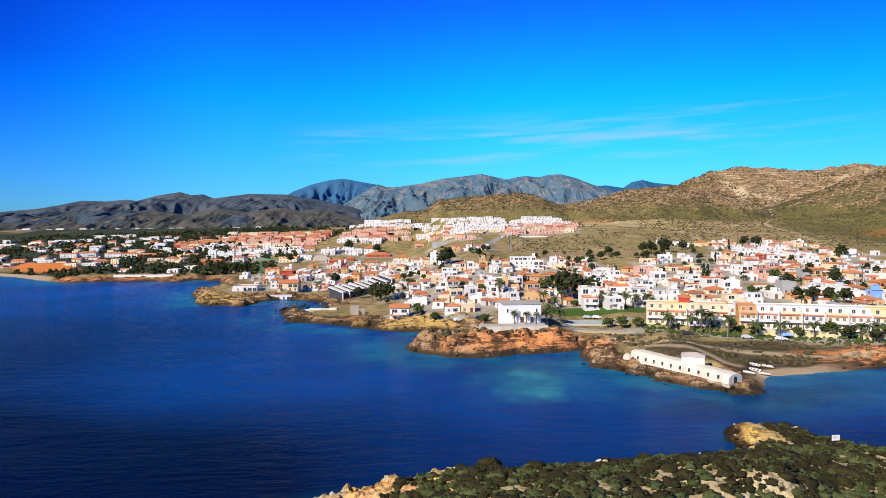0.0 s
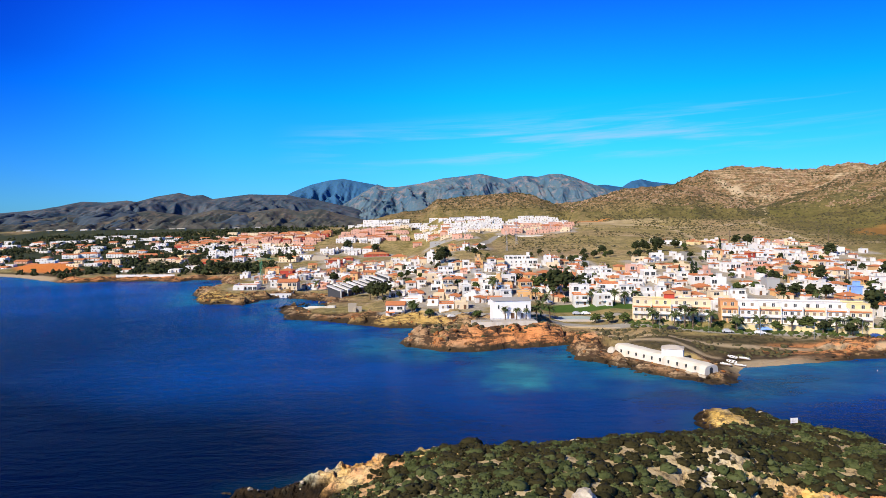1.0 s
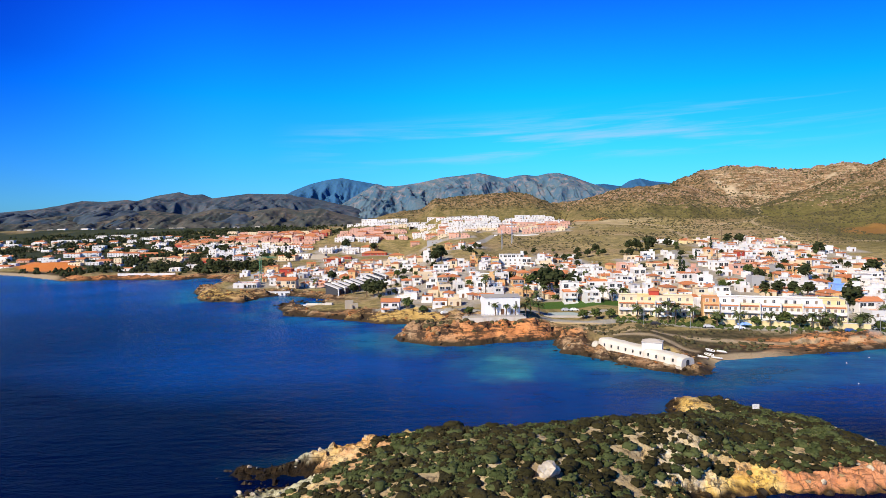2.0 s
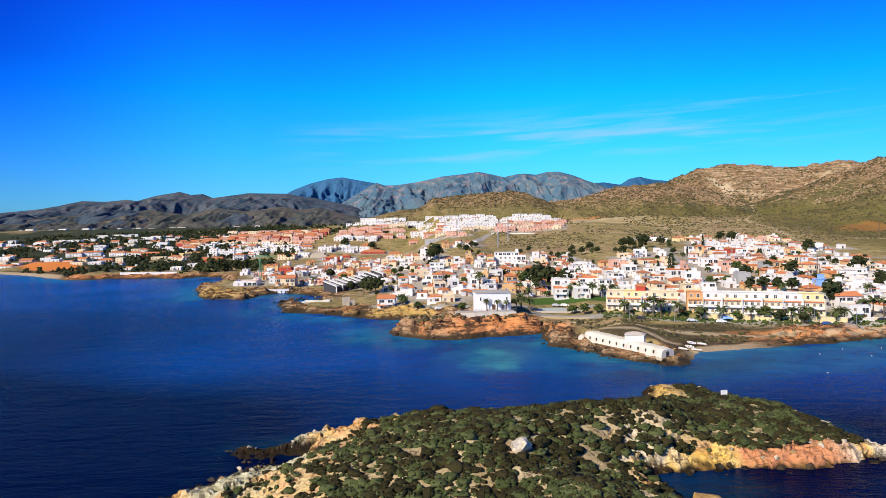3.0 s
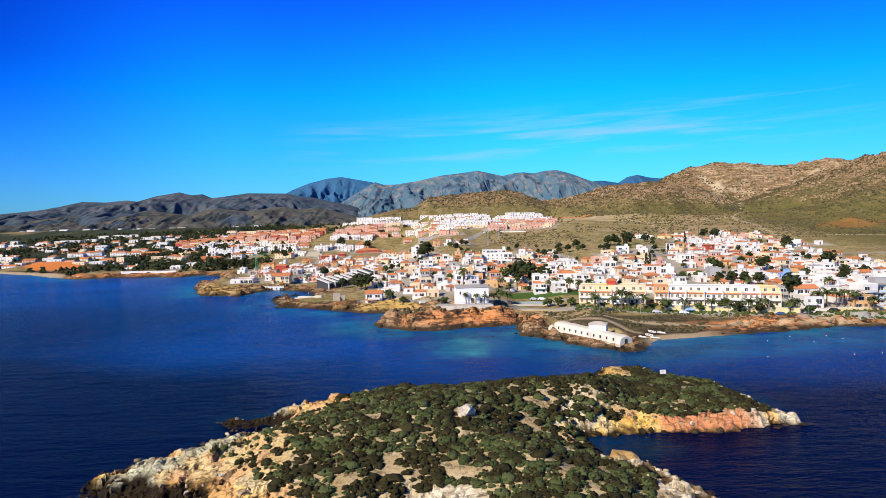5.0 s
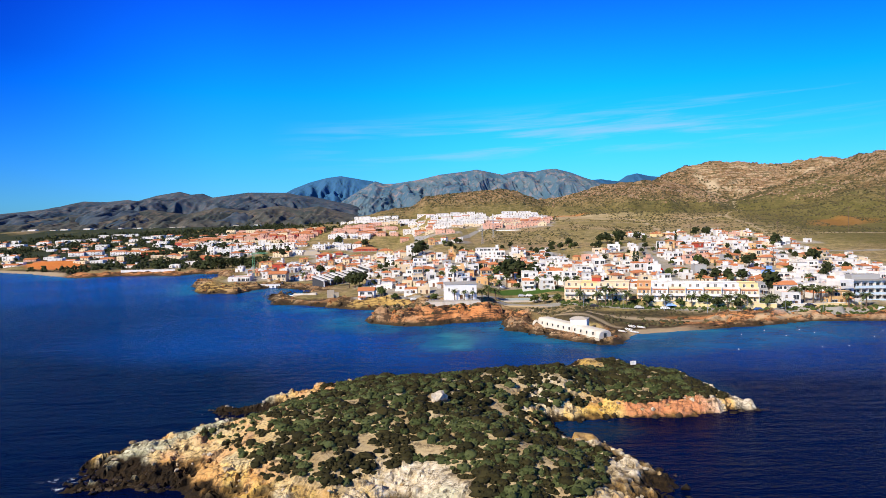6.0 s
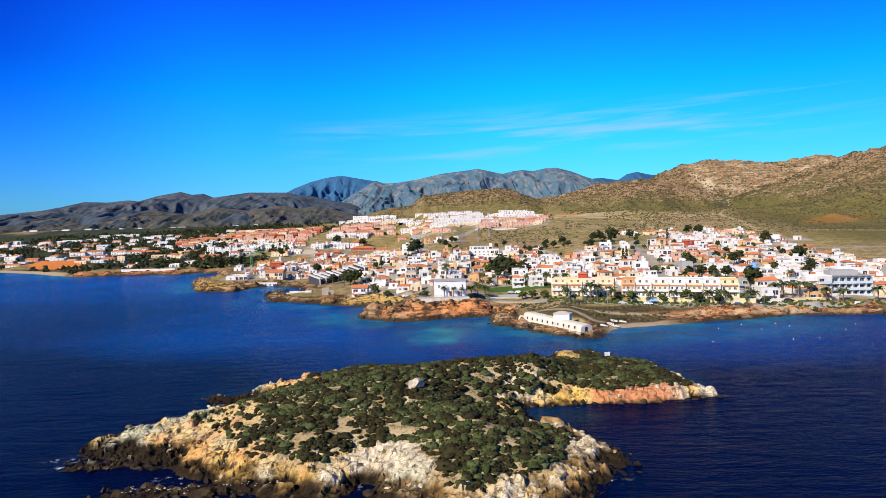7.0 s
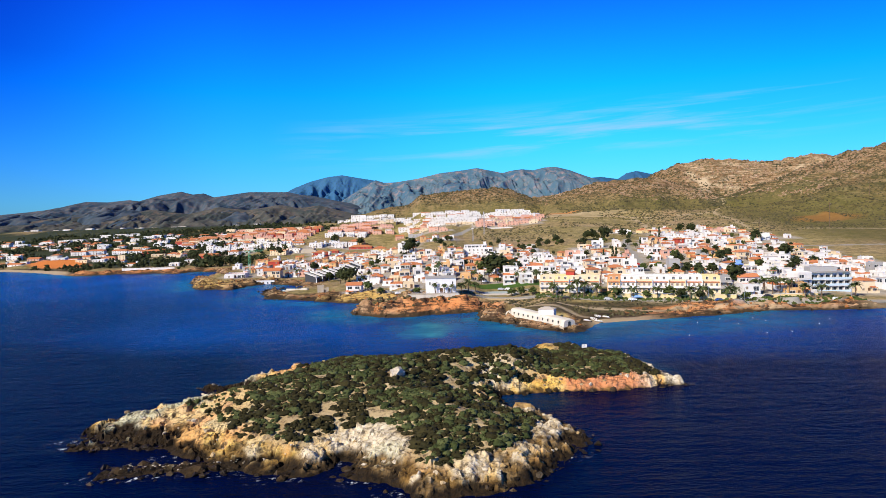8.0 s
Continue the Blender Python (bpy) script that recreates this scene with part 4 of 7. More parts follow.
def build_ground():
    xs = spaced((-4900, -1000, 130), (-1000, -420, 20), (-420, -165, 3.0), (-165, -50, 1.8), (-50, -36, 1.1), (-36, 46, 0.6), (46, 130, 1.1), (130, 260, 2.4), (260, 580, 3.0), (580, 700, 6.0), (700, 1500, 25), (1500, 4900, 150))
    ys = spaced((-900, 150, 50), (150, 185, 3), (185, 192, 1.0), (192, 248, 0.6), (248, 275, 1.0), (275, 370, 1.7), (370, 520, 2.6), (520, 900, 3.2), (900, 960, 6.0), (960, 1500, 20), (1500, 4900, 120))
    X, Y = np.meshgrid(xs, ys)
    z, d, hills = ground_height(X, Y)
    hc = np.interp(X, [-300, -280, -175, -40, 44, 50, 66, 78, 140, 160], [0, 1, 1, 1, 1, 0.15, 0.2, 1, 1, 0.3])
    wob = fbm(X / 9, Y / 9, 3, 15)
    rock = hc * step(-d + wob * 10, -10, -2)
    rock = np.maximum(rock, patch(X, Y, -12, 231, 24, 8, 5))
    bank = step(d + (wob - 0.5) * 6, 1.0, 3.0) * step(-d + (wob - 0.5) * 8, -17, -11) * step(X, 56, 66) * step(-X, -152, -140)
    rock = np.maximum(rock, 0.9 * bank)
    town = near_houses(X, Y) * step(d, 12, 20)
    field = patch(X, Y, 66, 216, 40, 13, -3, 0.12)
    lawn = patch(X, Y, 33, 281, 20, 9, 0, 0.1, 0.2)
    sand = (1 - hc) * step(-d, -6.5 - 11 * step(-X, 285, 310), -4 - 10 * step(-X, 285, 310))
    sand = np.maximum(sand, patch(X, Y, 118, 224, 45, 3.5, -2, 0.2) * 0.5)
    road = sum(strip(X, Y, line, half) for line, half in ROADS)
    track = sum(strip(X, Y, line, half) for line, half in TRACKS)
    red = patch(X, Y, -366, 604, 56, 20, -42, 0.2) + patch(X, Y, 331, 545, 30, 18, 10, 0.3) * 0.25 + 0.6 * patch(X, Y, 122, 672, 26, 6, 4, 0.4)
    pale = patch(X, Y, 341, 832, 7, 26, 12, 0.3) + 0.6 * patch(X, Y, 330, 795, 10, 18, 30, 0.5) + 0.45 * patch(X, Y, 120, 655, 60, 12, 4, 0.5, 0.8)
    # wet waterline band, raised for X < 10 to paint the rocks' shaded foot
    wet = step(-z + (fbm(X / 3, Y / 3, 3, 96) - 0.5) * 1.2 + 0.45 * step(-X, -20, -10), -1.05, -0.45) * (1 - 0.85 * sand)
    attrs = [("rock", np.maximum(rock, step(hills, 8, 40) * 0.35 * step(wob, 0.5, 0.65))), ("town", town * (1 - lawn)), ("field", field), ("lawn", lawn),
             ("sand", np.maximum(np.maximum(sand, track * 0.7), pale)), ("road", np.clip(road, 0, 1) * (d > 6)), ("redsoil", red), ("ochre", patch(X, Y, -36, 270, 24, 9, -8, 0.4) + patch(X, Y, -134, 352, 26, 14, 0, 0.4)), ("rust", 0.95 * patch(X, Y, 2, 230, 20, 7, 6, 0.5) + 0.8 * patch(X, Y, -235, 484, 60, 12, 0, 0.4) + 0.75 * bank), ("green", np.clip(0.75 * step(-hills, -34, -12) * step(hills, 2, 8) + step(X, 245, 300) * step(-Y, -735, -690) * step(-hills, -64, -26) + 0.6 * patch(X, Y, 236, 690, 34, 26, 0, 0.5) + 0.8 * patch(X, Y, 322, 740, 12, 55, -14, 0.5), 0, 1)), ("wet", wet * (1 - 0.6 * sand)), ("grove", step(-X, 170, 260) * step(d, 20, 45) * step(fbm(X / 45, Y / 60, 3, 55), 0.18, 0.38)), ("ledge", 0.25 + 0.75 * step(X, 310, 350) * step(Y - 0.35 * (X - 400), 725, 760)), ("hill", step(hills, 2, 30) * step(X, -140, -60))]
    GROUND.extend((xs, ys, z))
    return tagged(grid_object("ground", xs, ys, z, M_GROUND, attrs), "rolling coastal land with scrub, pale rock shore and earth tracks", "ground", kind="structure")


build_ground()


def build_sea():
    xs = spaced((-4900, -500, 200), (-500, -100, 8), (-100, 180, 2.0), (180, 600, 20), (600, 4900, 250))
    ys = spaced((-1200, 60, 60), (60, 76, 1.6), (76, 104, 0.7), (104, 250, 1.6), (250, 400, 4), (400, 900, 25))
    X, Y = np.meshgrid(xs, ys)
    d = np.minimum(-inside_distance(X, Y, COAST), 1e5)
    di = -inside_distance(X, Y, ISLAND)
    wob = fbm(X / 14, Y / 14, 4, 81)
    shallow = step(-d, -24, -2) * step(wob, 0.3, 0.6) * 0.55
    shallow = np.maximum(shallow, np.maximum(patch(X, Y, -2, 196, 7, 13, -8, 0.6, 0.8) * 0.95, patch(X, Y, 2, 204, 18, 22, -8, 0.6, 0.8) * 0.35))
    shallow = np.maximum(shallow, patch(X, Y, 66, 190, 50, 14, 6, 0.5, 0.8) * 0.32)
    shallow = np.maximum(shallow, patch(X, Y, 16, 117, 9, 5, 0, 0.5) * 0.08)
    shallow = np.maximum(shallow, step(-di, -6, 0) * 0.12 * step(Y, 128, 140))
    weed = patch(X, Y, 27, 222, 6, 8, 0, 0.5) * 0.6 + patch(X, Y, 40, 180, 22, 7, 20, 0.5, 0.9) * 0.35
    foam = np.maximum(step(-di, -2.4, -0.5) * step(-Y, -112, -100) * step(-X, -10, 2) * 0.5 * step(fbm(X / 5, Y / 5, 2, 88), 0.5, 0.62), step(-np.abs(d), -1.0, -0.2) * 0.15)
    foam = np.maximum(foam, patch(X, Y, -36, 94.4, 3.5, 0.8, 8, 0.5, 0.9) * 0.7)
    for fx, fy, fr in ((-44, 86.8, 3.0), (-38, 87.0, 2.6), (-30, 87.4, 2.4), (-20, 85.2, 2.6), (-3, 80.2, 2.6), (-9, 84.0, 2.0), (20, 90.0, 1.8), (-56, 102, 2.2), (-55, 99, 2.0)):
        foam = np.maximum(foam, patch(X, Y, fx, fy, fr, 0.7, 6, 0.6, 0.9) * 0.9)
    # the first mask paints the near, left and right water darker, whatever its depth
    sea = grid_object("water", xs, ys, np.zeros_like(X), M_SEA, [("view_dim", 0.5 * step(-Y, -205, -120) + 0.65 * step(-Y + 0.12 * X, -136, -96) + 0.8 * step(-X, 8, 60) * step(-Y, -205, -150) + 0.8 * step(-X, 60, 140) * step(-Y, -400, -230) + 0.9 * step(X, 12, 55) * step(-Y, -185, -112)), ("shallow", shallow), ("weed", weed), ("foam", foam)])
    return tagged(sea, "deep blue rippled sea, turquoise over shallow sand", "sea", kind="structure")


build_sea()


def build_island():
    xs, ys = np.arange(-62, 56, 0.25), np.arange(74, 170, 0.25)
    X, Y = np.meshgrid(xs, ys)
    z, d, prong, west = island_height(X, Y)
    w = fbm(X / 6, Y / 6, 3, 91)
    ochre = prong * step(-X + w * 8, -36, -22) * step(-Y, -136, -126) * 1.2 + 0.9 * step(Y, 142, 149) * step(-X, -36, -30) * step(X, 16, 20) + step(-X + w * 14, 16, 28) * 0.6 * step(w, 0.44, 0.56) + 0.9 * step(w, 0.56, 0.66) * step(-d, -6, -3)
    rim = step(Y, 127.5, 130) * step(-X, 12, 20)
    ochre = np.maximum(ochre, 0.8 * rim * step(X, -34, -22))
    rust = 0.1 * rim * step(-X + w * 12, 24, 34) + prong * step(X + w * 10, 28, 34) * step(-X, -44, -38) * step(-Y, -133, -126) + step(w, 0.6, 0.7) * 0.5
    grey = 0.9 * step(-X + w * 16, 26, 38) * step(-w, -0.58, -0.42) + 0.6 * patch(X, Y, -7, 88, 4, 3, 0, 0.4)
    soil = (1 - rim) * step(d + (w - 0.5) * 9, 3.5, 7) * (1 - 0.85 * step(-X + w * 10, 26, 36))
    # wet band by the waterline; the darkening reaches higher on the west side
    wet = step(-z + (fbm(X / 2.5, Y / 2.5, 3, 95) - 0.5) * 2.2 - 0.9 * prong + 0.2 * step(-Y, -100, -92) * step(-X, -4, 8) + 0.45 * west - 0.3 * step(-Y, -92.3, -90.8) * step(-X, 14, 20), -1.25, -0.6)
    algae = step(-z + (fbm(X / 2.2, Y / 3.0, 3, 97) - 0.5) * 2.6 - 1.1 * prong + 0.35 * step(-Y, -100, -92), -1.65, -0.85) * (0.92 - 0.45 * west)
    me = grid_object("island", xs, ys, z, M_ISLAND, [("ochre", ochre), ("rust", rust), ("grey", grey), ("soil", soil), ("algae", algae), ("wet", wet)], smooth=False)
    return tagged(me, "low rocky islet of pale, ochre and rust-red stone", "island", kind="structure")


build_island()


def build_range(name, profile, y, depth, mat, seed, label, foot=0.0, rough=0.04, crag=1.0, spur=1.0):
    px, pz = zip(*profile)
    xs = np.linspace(px[0], px[-1], 620)
    ys = np.concatenate([np.linspace(y - depth, y, 110), [y + depth * 0.25]])
    X, Y = np.meshgrid(xs, ys)
    crest = np.interp(X, px, pz)
    s = depth
    u = np.clip((Y - (y - depth)) / depth, 0, 1)
    warp = (fbm(X / (s * 0.35), Y / (s * 0.35), 3, seed + 9) - 0.5) * s * 0.24
    rid = 0.6 * fbm((X + warp) / (s * 0.17), (Y - 0.5 * warp) / (s * 0.6), 2, seed, True) + 0.4 * fbm((X - warp) / (s * 0.06), Y / (s * 0.16), 3, seed + 3, True)
    body = u ** 0.80 - spur * 4.6 * u ** 0.7 * (1 - u) * np.clip(0.82 - rid, 0, 1)
    z = foot + (crest - foot) * body
    fine = (fbm(X / (s * 0.03), Y / (s * 0.03), 3, seed + 5) - 0.5) * rough * crest * 0.25
    z = np.where(Y > y, crest * 0.4, z + fine * (1 - u ** 3))
    return tagged(grid_object(name, xs, ys, z, mat, [("crag", u * crag)]), label, "mountains", kind="structure")


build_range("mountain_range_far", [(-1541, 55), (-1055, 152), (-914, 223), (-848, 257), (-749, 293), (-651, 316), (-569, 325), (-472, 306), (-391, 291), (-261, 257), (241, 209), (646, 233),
            (815, 267), (929, 274), (1026, 259), (1076, 291), (1135, 303), (1206, 286), (1320, 274), (1467, 244), (1941, 168)], 3650, 450, M_FAR, 101, "distant mountain ridge coloured with blue haze under clear sky", 60, 0.05, 0.3, 0.45)
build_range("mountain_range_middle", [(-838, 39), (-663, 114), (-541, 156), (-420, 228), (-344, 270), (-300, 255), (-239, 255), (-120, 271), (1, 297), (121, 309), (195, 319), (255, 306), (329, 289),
            (389, 302), (435, 306), (494, 299), (554, 312), (614, 314), (689, 294), (762, 265), (852, 234), (956, 192), (1252, 106)], 3350, 700, M_RANGE, 111, "reddish grey craggy mountain range tinted with blue haze", 40, spur=0.45)
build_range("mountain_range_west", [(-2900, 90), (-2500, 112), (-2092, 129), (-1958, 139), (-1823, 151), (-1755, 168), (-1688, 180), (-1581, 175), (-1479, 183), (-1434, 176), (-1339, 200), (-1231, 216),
            (-1178, 201), (-1124, 205), (-1077, 185), (-1018, 192), (-910, 205), (-803, 202), (-723, 200), (-670, 186), (-600, 178), (-520, 158), (-440, 142), (-360, 116), (-250, 88), (-100, 55)], 3000, 900, M_DARK, 121, "dark scrub-covered mountains behind the coastal plain, tinted with haze", 22, spur=0.58)
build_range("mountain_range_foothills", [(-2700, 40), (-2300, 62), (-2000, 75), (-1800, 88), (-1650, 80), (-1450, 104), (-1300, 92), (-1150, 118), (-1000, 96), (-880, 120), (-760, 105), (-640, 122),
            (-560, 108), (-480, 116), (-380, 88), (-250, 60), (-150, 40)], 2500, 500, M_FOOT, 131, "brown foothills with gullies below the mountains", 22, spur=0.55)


# ---- making things ----
def mesh_of(name, verts, faces, mat, smooth=False):
    me = bpy.data.meshes.new(name)
    me.from_pydata(verts, [], faces)
    me.materials.append(mat)
    if smooth:
        me.polygons.foreach_set("use_smooth", [True] * len(me.polygons))
    me.update()
    return me


BOX_FACES = ((0, 3, 2, 1), (4, 5, 6, 7), (0, 1, 5, 4), (1, 2, 6, 5), (2, 3, 7, 6), (3, 0, 4, 7))


def box_data(boxes):
    verts, faces = [], []
    for x0, y0, z0, x1, y1, z1 in boxes:
        n = len(verts)
        verts += [(x0, y0, z0), (x1, y0, z0), (x1, y1, z0), (x0, y1, z0), (x0, y0, z1), (x1, y0, z1), (x1, y1, z1), (x0, y1, z1)]
        faces += [tuple(n + k for k in f) for f in BOX_FACES]
    return verts, faces


def hip_data(x0, y0, x1, y1, z, rise, over=0.4, gable=False, thick=0.18):
    """A tiled roof with eaves: hipped, or with gables to the short sides."""
    x0, y0, x1, y1 = x0 - over, y0 - over, x1 + over, y1 + over
    if x1 - x0 >= y1 - y0:
        run = 0 if gable else (y1 - y0) / 2
        ym = (y0 + y1) / 2
        a, b = (x0 + run, ym), (x1 - run, ym)
        ends = ((0, 1, 5, 4), (1, 2, 5), (2, 3, 4, 5), (3, 0, 4))
    else:
        run = 0 if gable else (x1 - x0) / 2
        xm = (x0 + x1) / 2
        a, b = (xm, y0 + run), (xm, y1 - run)
        ends = ((0, 1, 4), (1, 2, 5, 4), (2, 3, 5), (3, 0, 4, 5))
    verts = [(x0, y0, z), (x1, y0, z), (x1, y1, z), (x0, y1, z), (*a, z + rise), (*b, z + rise)]
    verts += [(x0, y0, z - thick), (x1, y0, z - thick), (x1, y1, z - thick), (x0, y1, z - thick)]
    return verts, [*ends, (0, 6, 7, 1), (1, 7, 8, 2), (2, 8, 9, 3), (3, 9, 6, 0), (9, 8, 7, 6)]


def thing(name, m, label, category, group=""):
    ob = new(name)
    ob.matrix_basis = m
    return tagged(ob, label, category, group)


def part_data(name, me, parent, m=None, label=""):
    ob = new(name, me)
    ob.parent = parent
    if m is not None:
        ob.matrix_basis = m
    return tagged(ob, label)


def part(name, data, mat, parent, label="", smooth=False):
    return part_data(name, mesh_of(name, data[0], data[1], mat, smooth), parent, None, label)


def land(x, y):
    """Height of the built ground."""
    xs, ys, z = GROUND
    i, j = int(np.searchsorted(xs, x)) - 1, int(np.searchsorted(ys, y)) - 1
    u, v = (x - xs[i]) / (xs[i + 1] - xs[i]), (y - ys[j]) / (ys[j + 1] - ys[j])
    return float((z[j, i] * (1 - u) + z[j, i + 1] * u) * (1 - v) + (z[j + 1, i] * (1 - u) + z[j + 1, i + 1] * u) * v)


def tube_data(points, radii, sides=8, cap=True):
    verts, faces = [], []
    pts = [Vector(p) for p in points]
    for k, p in enumerate(pts):
        d = (pts[min(k + 1, len(pts) - 1)] - pts[max(k - 1, 0)]).normalized()
        u = d.orthogonal().normalized()
        v = d.cross(u)
        for s in range(sides):
            a = 2 * math.pi * s / sides
            verts.append(tuple(p + (u * math.cos(a) + v * math.sin(a)) * radii[k]))
    for k in range(len(pts) - 1):
        for s in range(sides):
            t = (s + 1) % sides
            faces.append((k * sides + s, k * sides + t, (k + 1) * sides + t, (k + 1) * sides + s))
    if cap:
        faces += [tuple(range(sides - 1, -1, -1)), tuple((len(pts) - 1) * sides + s for s in range(sides))]
    return verts, faces


def joined(*datas):
    verts, faces = [], []
    for v, f in datas:
        n = len(verts)
        verts += list(v)
        faces += [tuple(n + k for k in g) for g in f]
    return verts, faces


# ---- town houses ----
WINDOW = mesh_of("window", *box_data([(-0.62, -0.05, -0.72, -0.52, 0.06, 0.72), (0.52, -0.05, -0.72, 0.62, 0.06, 0.72), (-0.52, -0.05, 0.62, 0.52, 0.06, 0.72),
                                      (-0.66, -0.12, -0.80, 0.66, 0.06, -0.70), (-0.04, -0.03, -0.70, 0.04, 0.06, 0.62)]), WHITE)
PANE = mesh_of("pane", *box_data([(-0.52, -0.02, -0.70, 0.52, 0.05, 0.62)]), GLASS)
WIDE_WINDOW = mesh_of("window", *box_data([(-1.3, -0.05, -1.05, -1.2, 0.06, 1.05), (1.2, -0.05, -1.05, 1.3, 0.06, 1.05), (-1.2, -0.05, 0.95, 1.2, 0.06, 1.05), (-0.05, -0.03, -1.05, 0.05, 0.06, 0.95)]), WHITE)
WIDE_PANE = mesh_of("pane", *box_data([(-1.2, -0.02, -1.05, 1.2, 0.05, 0.95)]), GLASS)
SHUTTER_PANE = mesh_of("shutter", *box_data([(-0.52, -0.035, -0.70, 0.52, 0.05, 0.62)]), SHADEGLASS)
FAR_WINDOW = mesh_of("window", *box_data([(-0.6, -0.04, -0.75, 0.6, 0.05, 0.65)]), SHADEGLASS)
DOOR = mesh_of("door", *box_data([(-0.5, -0.05, 0, 0.5, 0.05, 2.1), (-0.6, -0.08, 0, -0.5, 0.05, 2.2), (0.5, -0.08, 0, 0.6, 0.05, 2.2), (-0.5, -0.08, 2.1, 0.5, 0.05, 2.2)]), WOOD)
WALLS = {"W": WHITE, "C": CREAM, "O": OCHRE, "P": PINK, "Y": YELLOW, "G": GREY, "B": BLUE, "R": RED, "U": STONE, "V": WHITE}
WORDS = {"W": "white", "C": "cream", "O": "ochre-orange", "P": "salmon-pink", "Y": "yellow", "G": "bare grey", "B": "sky-blue", "R": "dark red", "U": "unfinished brick", "V": "white"}


def opening(parent, x, y, z, turn, kind, rnd):
    """A window with its pane, set on a facade."""
    wide = kind == "wide"
    if kind == "far":
        part_data("window", FAR_WINDOW, parent, pose(x, y, z, 0, 0, turn))
        return
    w = part_data("window", WIDE_WINDOW if wide else WINDOW, parent, pose(x, y, z, 0, 0, turn))
    if wide:
        part_data("pane", WIDE_PANE, w, pose(0, 0, 0))
    elif rnd.random() < 0.5:
        part_data("shutter", SHUTTER_PANE, w, pose(0, 0, 0))
    else:
        part_data("pane", PANE, w, pose(0, 0, 0))


def house(x, y, w, d, n, style, seed, turn=None):
    """A house whose front middle stands at x, y; w wide, d deep, n storeys."""
    rnd = random.Random(seed)
    key, tiled = style[0], "t" in style
    wall = WALLS[key]
    st = 2.75
    far = y > 420
    turn = rnd.uniform(-9, 9) if turn is None else turn
    z0 = min(land(x - w / 3, y), land(x + w / 3, y), land(x, y + d / 2)) - 0.05
    roofword = "terracotta-tiled roof" if tiled else "flat parapet roof"
    count = {1: "single-storey", 2: "two-storey", 3: "three-storey"}[n]
    ob = thing("house", pose(x, y, z0, 0, 0, turn) @ Matrix.Scale(1 / TRUE, 4), f"{WORDS[key]} {count} house with a {roofword}", "house", "houses of the town")
    w, d = w * TRUE, d * TRUE
    h = n * st
    hw = w / 2
    set_back = n >= 2 and not tiled and rnd.random() < 0.55 and w > 5
    if set_back:
        cut = rnd.uniform(0.28, 0.45) * d
        side = rnd.choice((-1, 0, 1)) * w * 0.22
        lo, hi = -hw + max(0, side), hw + min(0, side)
        low = (n - 1) * st
        part("wall", box_data([(-hw, 0, -2.5, hw, d, low), (lo, cut, low, hi, d, h)]), wall, ob)
        part("parapet", box_data([(-hw, 0, low, hw, 0.18, low + 0.95), (-hw, 0.18, low, -hw + 0.18, cut, low + 0.95), (hw - 0.18, 0.18, low, hw, cut, low + 0.95)]), wall, ob)
        part("roof", box_data([(lo - 0.15, cut - 0.3, h, hi + 0.15, d + 0.1, h + 0.22)]), wall if rnd.random() < 0.6 else ROOFPALE, ob)
        top_y, top_lo, top_hi = cut, lo, hi
    else:
        part("wall", box_data([(-hw, 0, -2.5, hw, d, h)]), wall, ob)
        top_y, top_lo, top_hi = 0, -hw, hw
        if tiled:
            part("roof", hip_data(-hw, 0, hw, d, h + 0.18, min(w, d) * 0.19, 0.45, rnd.random() < 0.3), TILE, ob, "terracotta tiled roof")
        else:
            part("roof", box_data([(-hw + 0.2, 0.2, h, hw - 0.2, d - 0.2, h + 0.1)]), ROOFPALE if rnd.random() < 0.6 else TILE if rnd.random() < 0.3 else ROOFGREY, ob)
            p = 0.75
            part("parapet", box_data([(-hw, 0, h, hw, 0.2, h + p), (-hw, d - 0.2, h, hw, d, h + p), (-hw, 0.2, h, -hw + 0.2, d - 0.2, h + p), (hw - 0.2, 0.2, h, hw, d - 0.2, h + p)]), wall if rnd.random() < 0.8 else TILE, ob)
    # openings, storey by storey
    if style != "U":
        for s in range(n):
            front, lo, hi = (top_y, top_lo, top_hi) if s == n - 1 else (0, -hw, hw)
            bays = max(1, int((hi - lo) / (3.0 if not far else 3.8)))
            for b in range(bays):
                bx = lo + (hi - lo) * (b + 0.5) / bays
                zc = s * st + 1.55
                if s == 0 and b == bays // 2:
                    part_data("door", DOOR, ob, pose(bx, front - 0.02, 0.02))
                elif rnd.random() < 0.88:
                    wide = (hi - lo) / bays > 3.0 and rnd.random() < (0.55 if s else 0.3)
                    opening(ob, bx, front - 0.02, zc - (0.35 if wide and not far else 0), 0, "far" if far else "wide" if wide else "plain", rnd)
            if not far:
                for sx, tz in ((lo, -90), (hi, 90)):
                    if rnd.random() < 0.5 and d > 4:
                        opening(ob, sx + (-0.02 if tz < 0 else 0.02), front + (d - front) * 0.5, s * st + 1.55, tz, "plain", rnd)
            if s and not set_back and rnd.random() < 0.5 and w > 5:
                bw = min(w - 0.6, rnd.uniform(3, 7))
                bx = rnd.uniform(-(hw - bw / 2), hw - bw / 2)
                bal = part("balcony", box_data([(bx - bw / 2, -1.3, s * st - 0.18, bx + bw / 2, 0, s * st)]), wall, ob)
                part("railing", box_data([(bx - bw / 2, -1.3, s * st, bx + bw / 2, -1.2, s * st + 0.95), (bx - bw / 2, -1.2, s * st, bx - bw / 2 + 0.1, 0, s * st + 0.95), (bx + bw / 2 - 0.1, -1.2, s * st, bx + bw / 2, 0, s * st + 0.95)]), wall if rnd.random() < 0.7 else METAL, bal)
